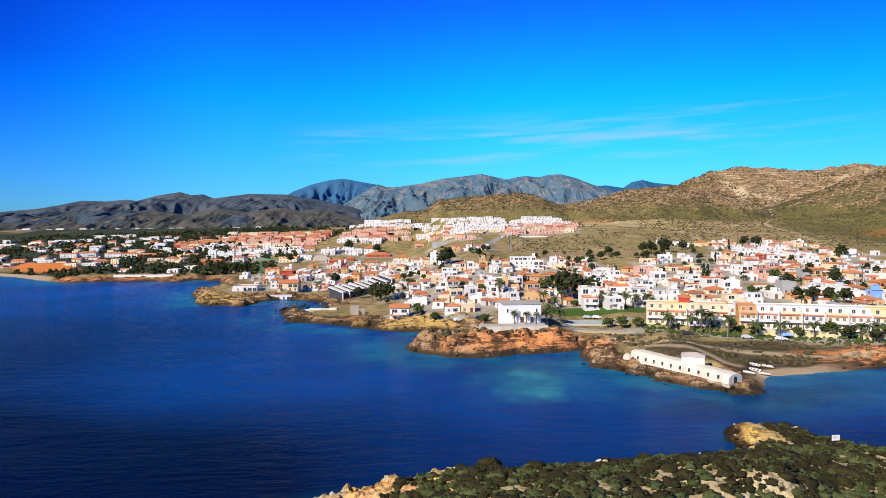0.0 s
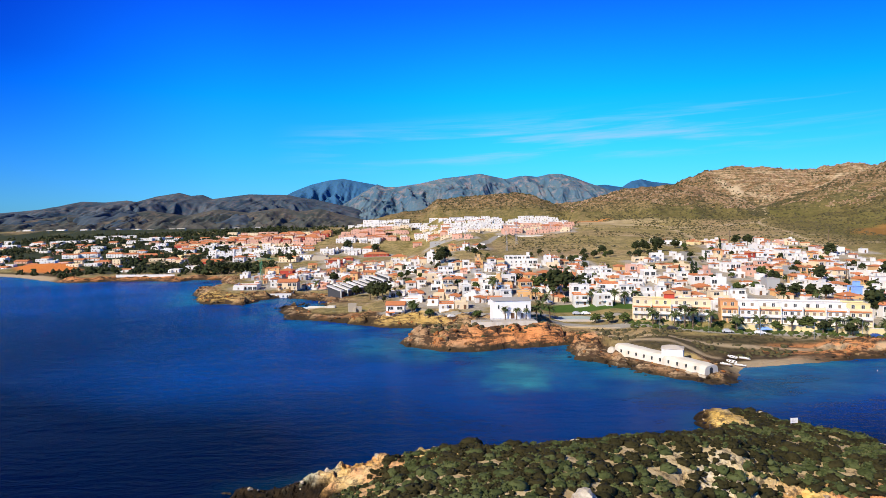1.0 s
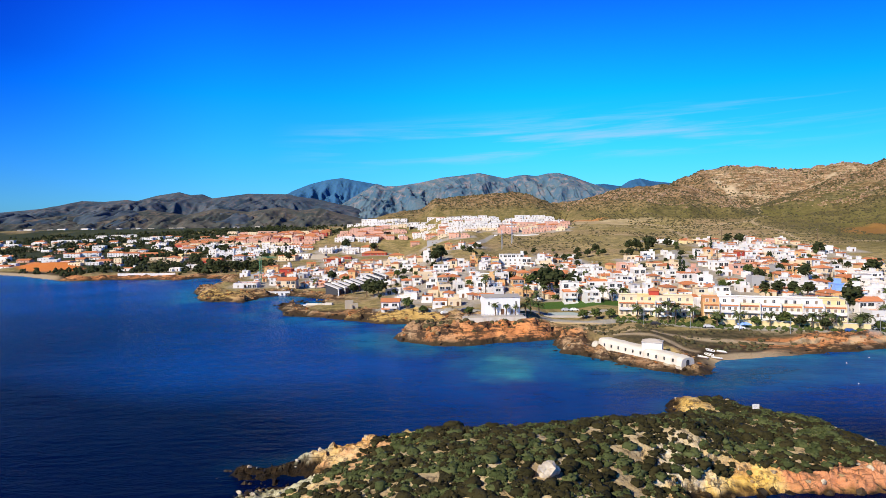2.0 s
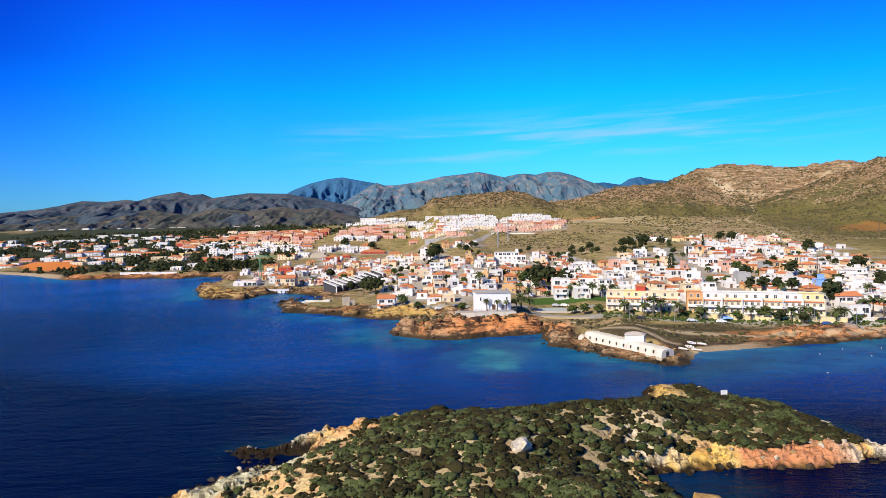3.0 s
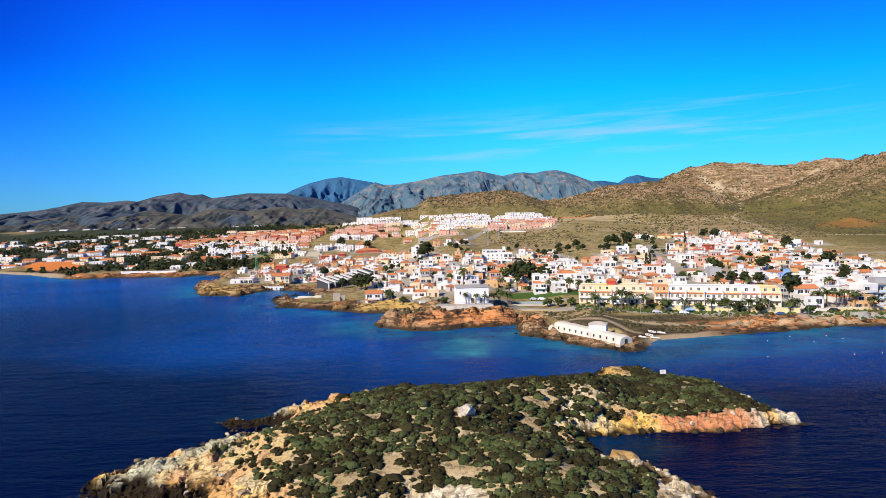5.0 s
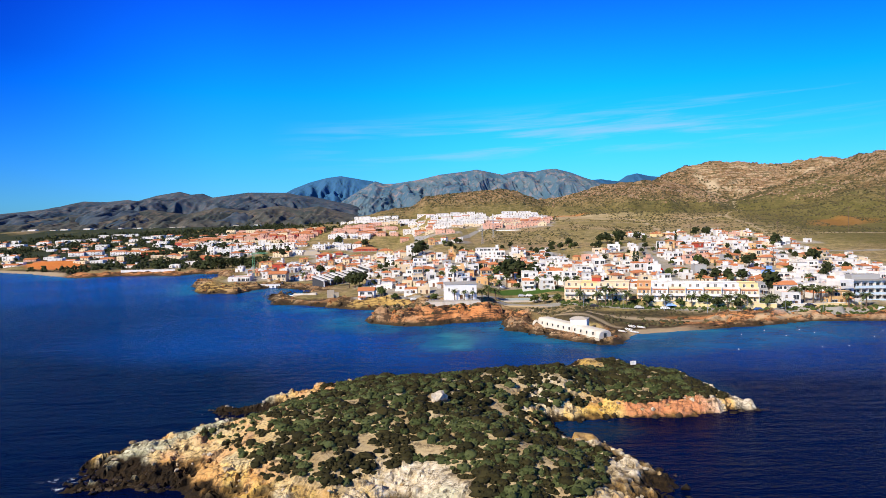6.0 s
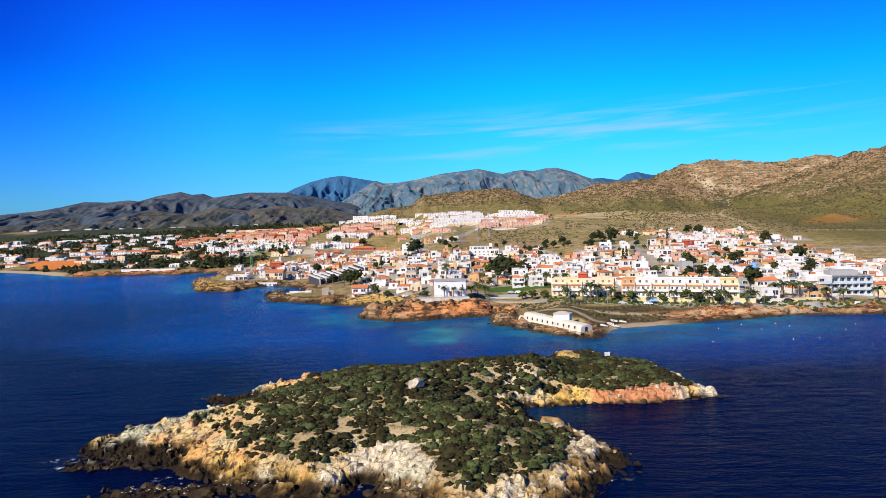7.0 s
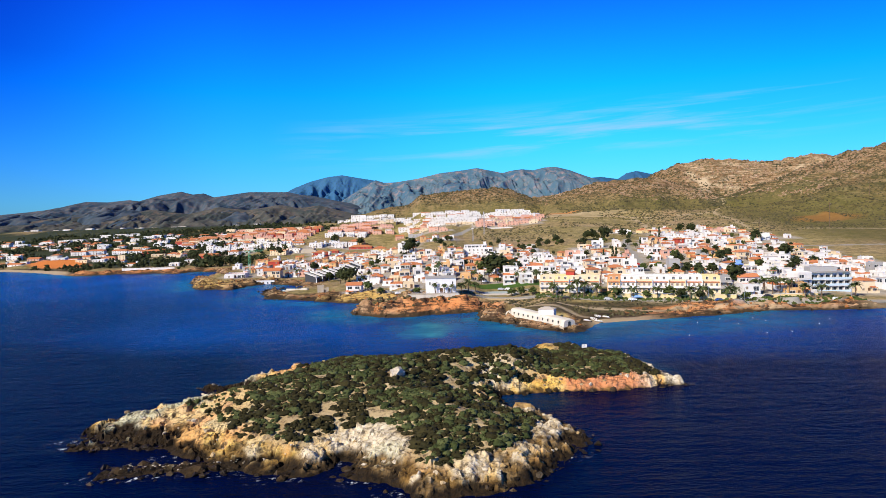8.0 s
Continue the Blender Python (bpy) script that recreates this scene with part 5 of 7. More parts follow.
    # roof clutter
    if not tiled and y < 700:
        k = rnd.random()
        if k < 0.4 and d > 5:
            part("stair_house", box_data([(top_hi - 2.6, d - 2.9, h, top_hi - 0.4, d - 0.5, h + 2.2), (top_hi - 2.75, d - 3.05, h + 2.2, top_hi - 0.25, d - 0.35, h + 2.35)]), wall, ob)
        elif k < 0.62:
            part("water_tank", tube_data([(top_lo + 1.2, d - 1.4, h + 0.1), (top_lo + 1.2, d - 1.4, h + 1.4)], [0.55, 0.5], 10), METAL, ob)
        elif k < 0.85 and d > 5:
            pg = part("pergola", box_data([(top_lo + 0.5, d - 3.0, h + 2.1, top_lo + 3.9, d - 0.6, h + 2.22)]), TILE if rnd.random() < 0.5 else WOOD, ob)
            for px, py in ((0.6, -2.9), (3.7, -2.9), (0.6, -0.8), (3.7, -0.8)):
                part("post", box_data([(top_lo + px, d + py, h, top_lo + px + 0.14, d + py + 0.14, h + 2.1)]), wall, pg)
    elif tiled and rnd.random() < 0.7:
        part("chimney", box_data([(hw * 0.4, d * 0.6, h, hw * 0.4 + 0.5, d * 0.6 + 0.5, h + min(w, d) * 0.19 + 0.7)]), wall, ob)
    # lean-to, porch and yard at the front
    if rnd.random() < 0.5 and y < 560:
        aw, ad = rnd.uniform(2.2, max(2.4, w * 0.6)), rnd.uniform(1.6, 2.9)
        ax = rnd.choice((-hw + aw / 2, hw - aw / 2))
        if rnd.random() < 0.5:
            an = part("annexe", box_data([(ax - aw / 2, -ad, -2.0, ax + aw / 2, -0.02, 2.5), (ax - aw / 2, -ad, 2.5, ax + aw / 2, -ad + 0.15, 2.9)]), wall, ob)
            part_data("shutter", SHUTTER_PANE, an, pose(ax, -ad - 0.02, 1.4))
        else:
            pr = part("porch_roof", ([(ax - aw / 2, -ad, 2.35), (ax + aw / 2, -ad, 2.35), (ax + aw / 2, -0.02, 2.75), (ax - aw / 2, -0.02, 2.75), (ax - aw / 2, -ad, 2.5), (ax + aw / 2, -ad, 2.5), (ax + aw / 2, -0.02, 2.9), (ax - aw / 2, -0.02, 2.9)], list(BOX_FACES)), TILE if rnd.random() < 0.65 else ROOFPALE, ob)
            for px in (ax - aw / 2 + 0.1, ax + aw / 2 - 0.3):
                part("pillar", box_data([(px, -ad + 0.1, -2.0, px + 0.2, -ad + 0.3, 2.36)]), wall, pr)
    # garden wall to the street
    if not far and rnd.random() < 0.45:
        part("garden_wall", box_data([(-hw, -3.2, -1.8, hw, -3.05, 1.1)]), wall if key != "U" else WHITE, ob)
    if rnd.random() < 0.2 and not far and n > 1:
        part("awning", ([(-hw * 0.8, -0.03, st - 0.3), (hw * 0.2, -0.03, st - 0.3), (hw * 0.2, -1.5, st - 0.8), (-hw * 0.8, -1.5, st - 0.8), (-hw * 0.8, -0.03, st - 0.36), (hw * 0.2, -0.03, st - 0.36), (hw * 0.2, -1.5, st - 0.86), (-hw * 0.8, -1.5, st - 0.86)],
                         [(3, 2, 1, 0), (4, 5, 6, 7), (2, 3, 7, 6), (1, 2, 6, 5), (3, 0, 4, 7)]), rnd.choice((WHITE, TILE, GREY)), ob)
    return ob


def join_far(houses):
    """The far houses, past counting, as one mesh."""
    verts, faces, index, mats, gone = [], [], [], [], []

    kids = {}
    for ob in bpy.data.objects:
        if ob.parent:
            kids.setdefault(ob.parent.name, []).append(ob)

    def take(ob, m):
        m = m @ ob.matrix_basis
        gone.append(ob)
        if ob.data:
            mat = ob.data.materials[0]
            if mat not in mats:
                mats.append(mat)
            n = len(verts)
            verts.extend(tuple(m @ v.co) for v in ob.data.vertices)
            faces.extend(tuple(n + v for v in p.vertices) for p in ob.data.polygons)
            index.extend([mats.index(mat)] * len(ob.data.polygons))
        for c in kids.get(ob.name, ()):
            take(c, m)
    for ob in houses:
        take(ob, Matrix.Identity(4))
    me = bpy.data.meshes.new("distant_houses")
    me.from_pydata(verts, [], faces)
    for mat in mats:
        me.materials.append(mat)
    me.polygons.foreach_set("material_index", index)
    me.update()
    bpy.data.batch_remove(gone)
    tagged(new("distant_houses", me), "white, cream and salmon houses of the far streets and western plain", "houses", kind="stuff")


def build_town():
    order = sorted(range(len(HOUSES)), key=lambda k: math.hypot(HOUSES[k][0], HOUSES[k][1]))
    far = []
    for i, k in enumerate(order):
        x, y, w, d, n, style = HOUSES[k]
        if x < -160 and y > 600:
            d = min(d, 8)
        row = y > 600 and -140 < x < 110
        ob = house(x, y, w * 1.16 if row else w, d, n, style, 1000 + k, 0.0 if row else None)
        if i >= 285:
            far.append(ob)
    join_far(far)


build_town()


# ---- landmarks ----
def arch_data(radius, y0, y1, z0, rise, sides=10, x0=None):
    """A barrel vault along y."""
    verts, faces = [], []
    for y in (y0, y1):
        verts.append((-radius, y, z0))
        for k in range(sides + 1):
            a = math.pi * (1 - k / sides)
            verts.append((math.cos(a) * radius, y, z0 + rise + math.sin(a) * radius * 0.55))
        verts.append((radius, y, z0))
    n = sides + 3
    for k in range(n - 1):
        faces.append((k, k + 1, n + k + 1, n + k))
    faces += [tuple(range(n - 1, -1, -1)), tuple(range(n, 2 * n))]
    return verts, faces


def build_chapel():
    z = 6.0
    ob = thing("seafront_hall", pose(2.0, 243.4, z, 0, 0, 4), "white rendered seafront hall with a low grey gable roof", "building")
    part("wall", box_data([(-5.6, 0, -2.5, 5.6, 9, 5.4)]), FRESHWHITE, ob)
    part("roof", hip_data(-5.6, 0, 5.6, 9, 5.55, 0.55, 0.2, True), ROOFGREY, ob, "pale grey sheet roof")
    for x in (-4.3, 4.3):
        w = part("window", box_data([(x - 0.28, -0.06, 3.0, x + 0.28, 0.05, 4.2)]), WHITE, ob)
        part("pane", box_data([(x - 0.2, -0.08, 3.08, x + 0.2, -0.03, 4.12)]), GLASS, w)
    part("door", box_data([(-0.55, -0.06, 0, 0.55, 0.05, 1.75)]), WOOD, ob)
    part("side_door", box_data([(2.6, -0.06, 0, 3.3, 0.05, 1.65)]), SHADEGLASS, ob)
    ter = thing("seafront_terrace", pose(-1.0, 239.6, 3.2, 0, 0, 4), "pale paved terrace with low walls and metal fence", "terrace")
    part("paving", box_data([(-9.5, -2.4, -1.5, 9.5, 3.4, 2.7)]), ROOFPALE, ter)
    part("front_wall", box_data([(-9.5, -2.7, -1.5, 9.5, -2.41, 2.85)]), OLDWHITE, ter)
    part("planter", box_data([(-8.5, -1.2, 2.7, -3.8, -0.4, 3.3)]), STONE, ter)
    for k in range(20):
        x = -9.4 + k * 0.985
        part("post", box_data([(x - 0.03, -2.58, 2.85, x + 0.03, -2.52, 3.8)]), METAL, ter)
    part("rail", box_data([(-9.4, -2.58, 3.8, 9.4, -2.52, 3.86), (-9.4, -2.58, 3.3, 9.4, -2.53, 3.34)]), METAL, ter)
    court = thing("paved_court", pose(23, 262, land(23, 262) + 0.1, 0, 0, -4), "pale paved court edged by a low wall", "court")
    part("paving", box_data([(-11, -5, -2, 11, 5, 0.12)]), COURT, court)
    part("edge_wall", box_data([(-11.3, -5.3, -2, 11.3, -5, 0.35)]), ROOFPALE, court)
    lower = thing("retaining_wall", pose(22, 246.5, land(22, 244) - 0.5, 0, 0, -17), "long sand-coloured retaining wall below the court", "wall")
    part("wall", box_data([(-13, 0, -2, 14, 0.5, 0.9)]), SANDWALL, lower)
    part("coping", box_data([(-13.1, -0.08, 0.9, 14.1, 0.58, 1.02)]), STONE, lower)


SANDWALL = plaster("sand_render", (0.46, 0.34, 0.19), amount=0.4)
COURT = plain("pale_green_court", (0.40, 0.46, 0.42), 0.8)
build_chapel()


def build_battery():
    """The old coastal battery: a long low vaulted casemate with slits, a hut on its back and a rounded end."""
    a, b = Vector((24.8, 214.6, 0)), Vector((38.4, 190.4, 0))
    d = b - a
    ln, ang = d.length, math.degrees(math.atan2(d.y, d.x))
    ob = thing("coastal_battery", pose(a.x, a.y, 0.9, 0, 0, ang), "long low whitewashed coastal battery with gun slits and rounded back", "fort")
    verts, faces = [], []
    sec = [(-0.7, -1.2), (-0.35, 1.5), (-0.15, 2.0), (0.4, 2.3), (1.4, 2.42), (2.8, 2.4), (3.6, 2.1), (3.9, 1.5), (4.1, -1.2)]
    steps = 16
    for k in range(steps + 1):
        f = k / steps
        s = 0.72 if k == 0 else 1.0
        h = 1.12 - 0.22 * f
        for y, z in sec:
            wob = 0.06 * math.sin(k * 2.3 + y * 1.7)
            verts.append((ln * f, y * s + (0.5 if k == 0 else 0) + wob, z * h * (0.9 if k in (0, steps) else 1.0) + wob * 0.5 - 0.25 * f))
    n = len(sec)
    for k in range(steps):
        for j in range(n - 1):
            p = k * n + j
            faces.append((p, p + n, p + n + 1, p + 1))
    faces += [tuple(range(n)), tuple(steps * n + j for j in range(n - 1, -1, -1))]
    part("casemate", (verts, faces), OLDWHITE, ob, "weathered white render", False)
    for k in range(10):
        x = 3.0 + k * (ln - 5.5) / 9
        part("gun_slit", box_data([(x - 0.17, -0.62, 0.75 - 0.02 * k, x + 0.17, -0.20, 1.5 - 0.02 * k)]), GLASS, ob)
    dr = part("arched_door", arch_data(0.5, 0, 0.12, 0, 1.2), GLASS, ob)
    dr.matrix_basis = pose(ln + 0.06, 1.6, -0.2, 0, 0, 90)
    part("plinth", box_data([(-0.5, -1.3, -2, ln + 0.8, -0.75, -0.1)]), STONE, ob)
    dome = thing("rounded_turret", pose(24.6, 215.8, 0.9), "whitewashed half-round turret at the battery's end", "turret")
    dv, df = [], []
    for i in range(7):
        r, z = 1.25 * math.cos(i / 6 * 1.45), 1.5 * math.sin(i / 6 * 1.45)
        for j in range(14):
            q = 2 * math.pi * j / 14
            dv.append((r * math.cos(q), r * math.sin(q), z if i else -1.5))
    for i in range(6):
        for j in range(14):
            df.append((i * 14 + j, i * 14 + (j + 1) % 14, (i + 1) * 14 + (j + 1) % 14, (i + 1) * 14 + j))
    df.append(tuple(6 * 14 + j for j in range(14)))
    part("shell", (dv, df), OLDWHITE, dome, "", True)
    hut = thing("battery_hut", pose(34.9, 201.0, 2.6, 0, 0, -24), "small white hut with a pale tiled roof on the battery", "hut")
    part("wall", box_data([(-2.4, -1.4, -1.5, 2.4, 2.0, 2.1)]), WHITE, hut)
    part("roof", hip_data(-2.4, -1.4, 2.4, 2.0, 2.2, 0.6, 0.15), ROOFPALE, hut, "pale clay roof")


build_battery()


def row_unit(m, w, wall, low, seed, label, attic=None):
    rnd = random.Random(seed)
    ob = thing("terraced_house", m @ Matrix.Scale(1 / TRUE, 4), label, "house", "seafront terraced houses")
    w = w * TRUE
    h = w / 2 - 0.02
    part("wall", box_data([(-h, 0, -2, h, 11, 5.7)]), wall, ob)
    part("attic", box_data([(-h, 2.6, 5.7, h, 11, 8.0)]), attic or wall, ob)
    part("attic_parapet", box_data([(-h, 2.5, 8.0, h, 2.7, 8.35)]), attic or wall, ob)
    part("rear_parapet", box_data([(-h, 10.8, 8.0, h, 11, 8.35)]), attic or wall, ob)
    part("terrace_parapet", box_data([(-h, -0.05, 5.7, h, 0.13, 6.6)]), wall, ob)
    part("eave", ([(-h + 0.4, -0.02, 5.65), (h - 0.4, -0.02, 5.65), (h - 0.4, -0.42, 5.3), (-h + 0.4, -0.42, 5.3), (-h + 0.4, -0.02, 5.15), (h - 0.4, -0.02, 5.15), (h - 0.4, -0.42, 5.2), (-h + 0.4, -0.42, 5.2)],
                  [(3, 2, 1, 0), (4, 5, 6, 7), (2, 3, 7, 6), (1, 2, 6, 5), (3, 0, 4, 7)]), TILE, ob, "narrow terracotta tiled eave")
    bal = part("balcony", box_data([(-h + 0.25, -1.2, 2.6, h - 0.25, 0, 2.78)]), WHITE, ob)
    part("railing", box_data([(-h + 0.25, -1.2, 2.78, h - 0.25, -1.1, 3.75)]), WHITE, bal)
    for x in (-w * 0.3, 0.0, w * 0.3):
        opening(ob, x, -0.02, 4.2, 0, "plain", rnd)
        opening(ob, x, -0.02, 1.3, 0, "plain", rnd)
    for x in (-w * 0.22, w * 0.2):
        opening(ob, x, 2.58, 7.0, 0, "plain", rnd)
    part("party_wall", box_data([(h - 0.1, -1.25, -1.5, h + 0.06, 2.6, 6.7)]), low, ob)
    return ob


def build_rows():
    ang = -18.7
    c, s = math.cos(radians(ang)), math.sin(radians(ang))

    def at(q, off=0.0):
        return 40.0 + c * q - s * off * -1, 248.6 + s * q + c * off
    # (start, width, wall, attic, words)
    left = [(0.0, 5.7, CREAM, None, "cream"), (5.7, 5.7, CREAM, YELLOW, "cream and yellow"), (11.4, 5.7, WHITE, CREAM, "white and cream"), (17.1, 5.6, CREAM, None, "cream")]
    right = [(25.4, 4.8, OCHRE, ORANGE, "orange"), (30.2, 5.6, WHITE, None, "white"), (35.8, 5.7, CREAM, WHITE, "cream and white"), (41.5, 5.7, WHITE, None, "white"),
             (47.2, 5.7, CREAM, WHITE, "cream and white"), (52.9, 5.6, WHITE, None, "white"), (58.5, 5.9, CREAM, YELLOW, "cream and yellow")]
    for k, (q, w, wall, attic, words) in enumerate(left + right):
        x, y = at(q + w / 2)
        row_unit(pose(x, y, 4.5, 0, 0, ang), w, wall, WHITE, 300 + k, f"{words} terraced house with balcony and set-back attic", attic)
    for k, (q, w, off, z, mat, words) in enumerate([(23.5, 3.6, 9, 6.0, RED, "dark red"), (15.5, 3.2, 7.5, 11.0, RED, "brick-red")]):
        x, y = at(q, off)
        o = thing("roof_room" if k else "house", pose(x, y, 3.2, 0, 0, ang), f"{words} rendered block behind the terraces", "building")
        part("wall", box_data([(-w / 2, 0, -1, w / 2, 4, z - 2)]), mat, o)
        part("roof", hip_data(-w / 2, 0, w / 2, 4, z - 1.9, 0.8, 0.3), TILE, o)
    x, y = at(45, -6.5)
    o = thing("garden_wall", pose(x, y, land(x, y) - 0.3, 0, 0, ang), "long yellow rendered garden wall along the promenade", "wall")
    part("wall", box_data([(-20, 0, -1.2, 20, 0.3, 1.7)]), YELLOW, o)
    part("coping", box_data([(-20.05, -0.06, 1.7, 20.05, 0.36, 1.82)]), WHITE, o)
    o = thing("garden_wall", pose(124, 228.5, land(124, 228) - 0.3, 0, 0, 2), "long yellow rendered garden wall beside palm trees", "wall")
    part("wall", box_data([(-17, 0, -1.2, 12, 0.3, 1.5)]), YELLOW, o)
    part("coping", box_data([(-17.05, -0.06, 1.5, 12.05, 0.36, 1.62)]), WHITE, o)
    x, y = at(33, -4)
    o = thing("tarpaulin", pose(x, y - 3.0, land(x, y - 3) + 0.1), "bright blue tarpaulin over a stack", "tarpaulin")
    part("sheet", hip_data(-1.6, -1, 1.6, 1, 0.9, 0.6, 0.1), BLUE, o)


build_rows()


def build_hotel():
    x0, x1, y = 138.1, 151.6, 236.0
    w = (x1 - x0) / 2
    w = w * TRUE
    ob = thing("hotel", pose((x0 + x1) / 2, y, 3.2, 0, 0, -4) @ Matrix.Scale(1 / TRUE, 4), "white three-storey seafront hotel with long balconies", "hotel")
    part("wall", box_data([(-w, 0, -2, w, 10, 9.2)]), WHITE, ob)
    part("roof", box_data([(-w - 0.1, -1.8, 9.2, w + 0.1, 10, 9.45)]), ROOFGREY, ob)
    part("roof_room", box_data([(-w + 1, 3, 9.45, w - 4, 9, 11.6)]), GREY, ob)
    for s in range(3):
        z = s * 3.0
        b = part("balcony", box_data([(-w, -1.8, z - 0.2, w, 0, z)]), WHITE, ob)
        part("railing", box_data([(-w, -1.8, z, w, -1.7, z + 1.0)]), PALEBLUE, b)
        for k in range(6):
            x = -w + (k + 0.5) * 2 * w / 6
            opening(ob, x, -0.02, z + 1.15, 0, "wide", random.Random(s * 9 + k))
            part("divider", box_data([(x + w / 6 - 0.06, -1.7, z, x + w / 6 + 0.06, 0, z + 2.6)]), WHITE, ob)


PALEBLUE = plaster("pale_blue_paint", (0.50, 0.62, 0.72))
build_hotel()


GLASSROOF = plain("dark_slate_roof", (0.05, 0.05, 0.055), 0.7)


def boat_data(ln, w, h):
    verts, faces = [], []
    n = 9
    for k in range(n):
        f = k / (n - 1)
        b = w / 2 * (1 - max(0, (f - 0.45) / 0.55) ** 2.2) * (0.86 + 0.14 * min(1, f * 3))
        z = h * (1 + 0.35 * f * f)
        x = (f - 0.5) * ln
        verts += [(x, -b, z), (x, -b * 0.72, h * 0.25), (x, 0, 0.02 + 0.25 * h * max(0, f - 0.7) / 0.3), (x, b * 0.72, h * 0.25), (x, b, z), (x, b * 0.86, z - 0.02), (x, b * 0.62, h * 0.34), (x, -b * 0.62, h * 0.34), (x, -b * 0.86, z - 0.02)]
    for k in range(n - 1):
        for j in range(9):
            p, q = k * 9 + j, k * 9 + (j + 1) % 9
            faces.append((p, q, q + 9, p + 9))
    faces.append(tuple(range(8, -1, -1)))
    return verts, faces


def build_pier():
    ob = thing("harbour_wall", pose(-68, 309, 1.0, 0, 0, -12), "low pale stone harbour wall beside the basin", "pier")
    part("quay", box_data([(-6, -0.9, -2, 6, 0.9, 0.75)]), STONE, ob)
    part("parapet", box_data([(-6, 0.5, 0.75, 2, 0.9, 1.5)]), OLDWHITE, ob)
    part("step_wall", box_data([(2.4, -0.7, 0.75, 5.6, 0.8, 1.9)]), OLDWHITE, ob)
    # boxy stand-in for a natural rock buttress, built up from wall blocks
    tower = thing("ruined_wall", pose(-53, 296, 1.6, 0, 0, 12), "weathered boxy ochre rock buttress at the water's edge", "ruin")
    part("wall", box_data([(-2.5, -0.5, -1.5, 0.6, 0.5, 3.6), (0.6, -0.45, -1.5, 2.6, 0.45, 2.4), (-2.4, 0.5, -1.5, -1.6, 4.0, 3.0)]), STONE, tower)
    part("buttress", box_data([(-0.6, -1.3, -1.5, 0.3, -0.5, 1.9)]), STONE, tower)
    boat = thing("motor_boat", pose(-75.5, 320, -0.1, 0, 0, 12), "white motor boat with a low cabin moored in the basin", "boat")
    part("hull", boat_data(5.2, 1.9, 0.85), BOATWHITE, boat, "", True)
    part("cabin", box_data([(-0.6, -0.6, 0.6, 0.9, 0.6, 1.35), (-0.75, -0.7, 1.35, 1.0, 0.7, 1.43)]), BOATWHITE, boat)
    part("windscreen", box_data([(0.905, -0.5, 0.85, 0.93, 0.5, 1.25)]), GLASS, boat)
    # stepped white holiday row with slanting party walls
    for k in range(9):
        x, y = -66 + k * 2.45, 351 + k * 4.6
        o = thing("holiday_house", pose(x, y, land(x, y), 0, 0, 62), "holiday house with slanting white roof and dark glazed front", "house", "stepped holiday row")
        part("wall", ([(-1.9, 0, -2), (1.9, 0, -2), (1.9, 7.6, -2), (-1.9, 7.6, -2), (-1.9, 0, 2.5), (1.9, 0, 2.5), (1.9, 7.6, 4.6), (-1.9, 7.6, 4.6)], list(BOX_FACES)), GLASSROOF, o)
        part("roof", ([(-2.3, -0.6, 2.75), (0.2, -0.6, 2.75), (0.2, 8, 5.15), (-2.3, 8, 5.15), (-2.3, -0.6, 3.25), (0.2, -0.6, 3.25), (0.2, 8, 5.65), (-2.3, 8, 5.65)], list(BOX_FACES)), WHITE, o)
        part("front_wall", box_data([(-2.1, -0.5, -2, -1.6, -0.05, 2.76)]), WHITE, o)
        part("door", box_data([(-0.5, -0.05, 0, 0.5, 0.05, 2.1)]), WOOD, o)
    for x0, y0, x1, y1 in ((30, 594, 68, 586), (-246, 492, -204, 489)):
        ln = math.hypot(x1 - x0, y1 - y0)
        o = thing("sea_wall", pose(x0, y0, land((x0 + x1) / 2, (y0 + y1) / 2) - 0.3, 0, 0, math.degrees(math.atan2(y1 - y0, x1 - x0))), "long low whitewashed boundary wall", "wall")
        part("wall", box_data([(0, 0, -0.7, ln, 0.4, 1.1)]), WHITE, o)
        part("coping", box_data([(-0.1, -0.1, 1.1, ln + 0.1, 0.5, 1.2)]), WHITE, o)


build_pier()


# ---- plants ----
def foliage(name, a, b, c, scale=3.0):
    def build(nt, pos):
        n = noise_node(nt, pos, scale, 4, 0.7)
        isl = nt.nodes.new("ShaderNodeNewGeometry").outputs["Random Per Island"]
        col = mix_node(nt, ramp_node(nt, n, [(0.3, 0.0), (0.7, 1.0)]), a, b)
        return mix_node(nt, math_node(nt, "MULTIPLY", isl, 0.75), col, c), (n, 0.8, 0.25)
    return material(name, build, 0.85, 0.15)


LEAF = foliage("dark_green_leaves", (0.012, 0.018, 0.006), (0.034, 0.044, 0.014), (0.050, 0.056, 0.020))
LEAF_FRESH = foliage("fresh_green_leaves", (0.024, 0.045, 0.010), (0.065, 0.095, 0.022), (0.10, 0.11, 0.03))
LEAF_CYPRESS = foliage("cypress_green", (0.010, 0.020, 0.008), (0.025, 0.040, 0.015), (0.03, 0.045, 0.02))
LEAF_PALM = foliage("palm_green", (0.030, 0.055, 0.015), (0.07, 0.10, 0.03), (0.11, 0.11, 0.04))
CUSHION = foliage("cushion_shrub_green", (0.018, 0.026, 0.007), (0.058, 0.074, 0.022), (0.105, 0.118, 0.044), 2.2)
DARKBRUSH = foliage("dark_low_brush", (0.010, 0.010, 0.003), (0.034, 0.030, 0.010), (0.048, 0.040, 0.014), 2.6)
SCRUB = foliage("dry_scrub", (0.030, 0.034, 0.014), (0.075, 0.070, 0.030), (0.13, 0.10, 0.05), 1.0)


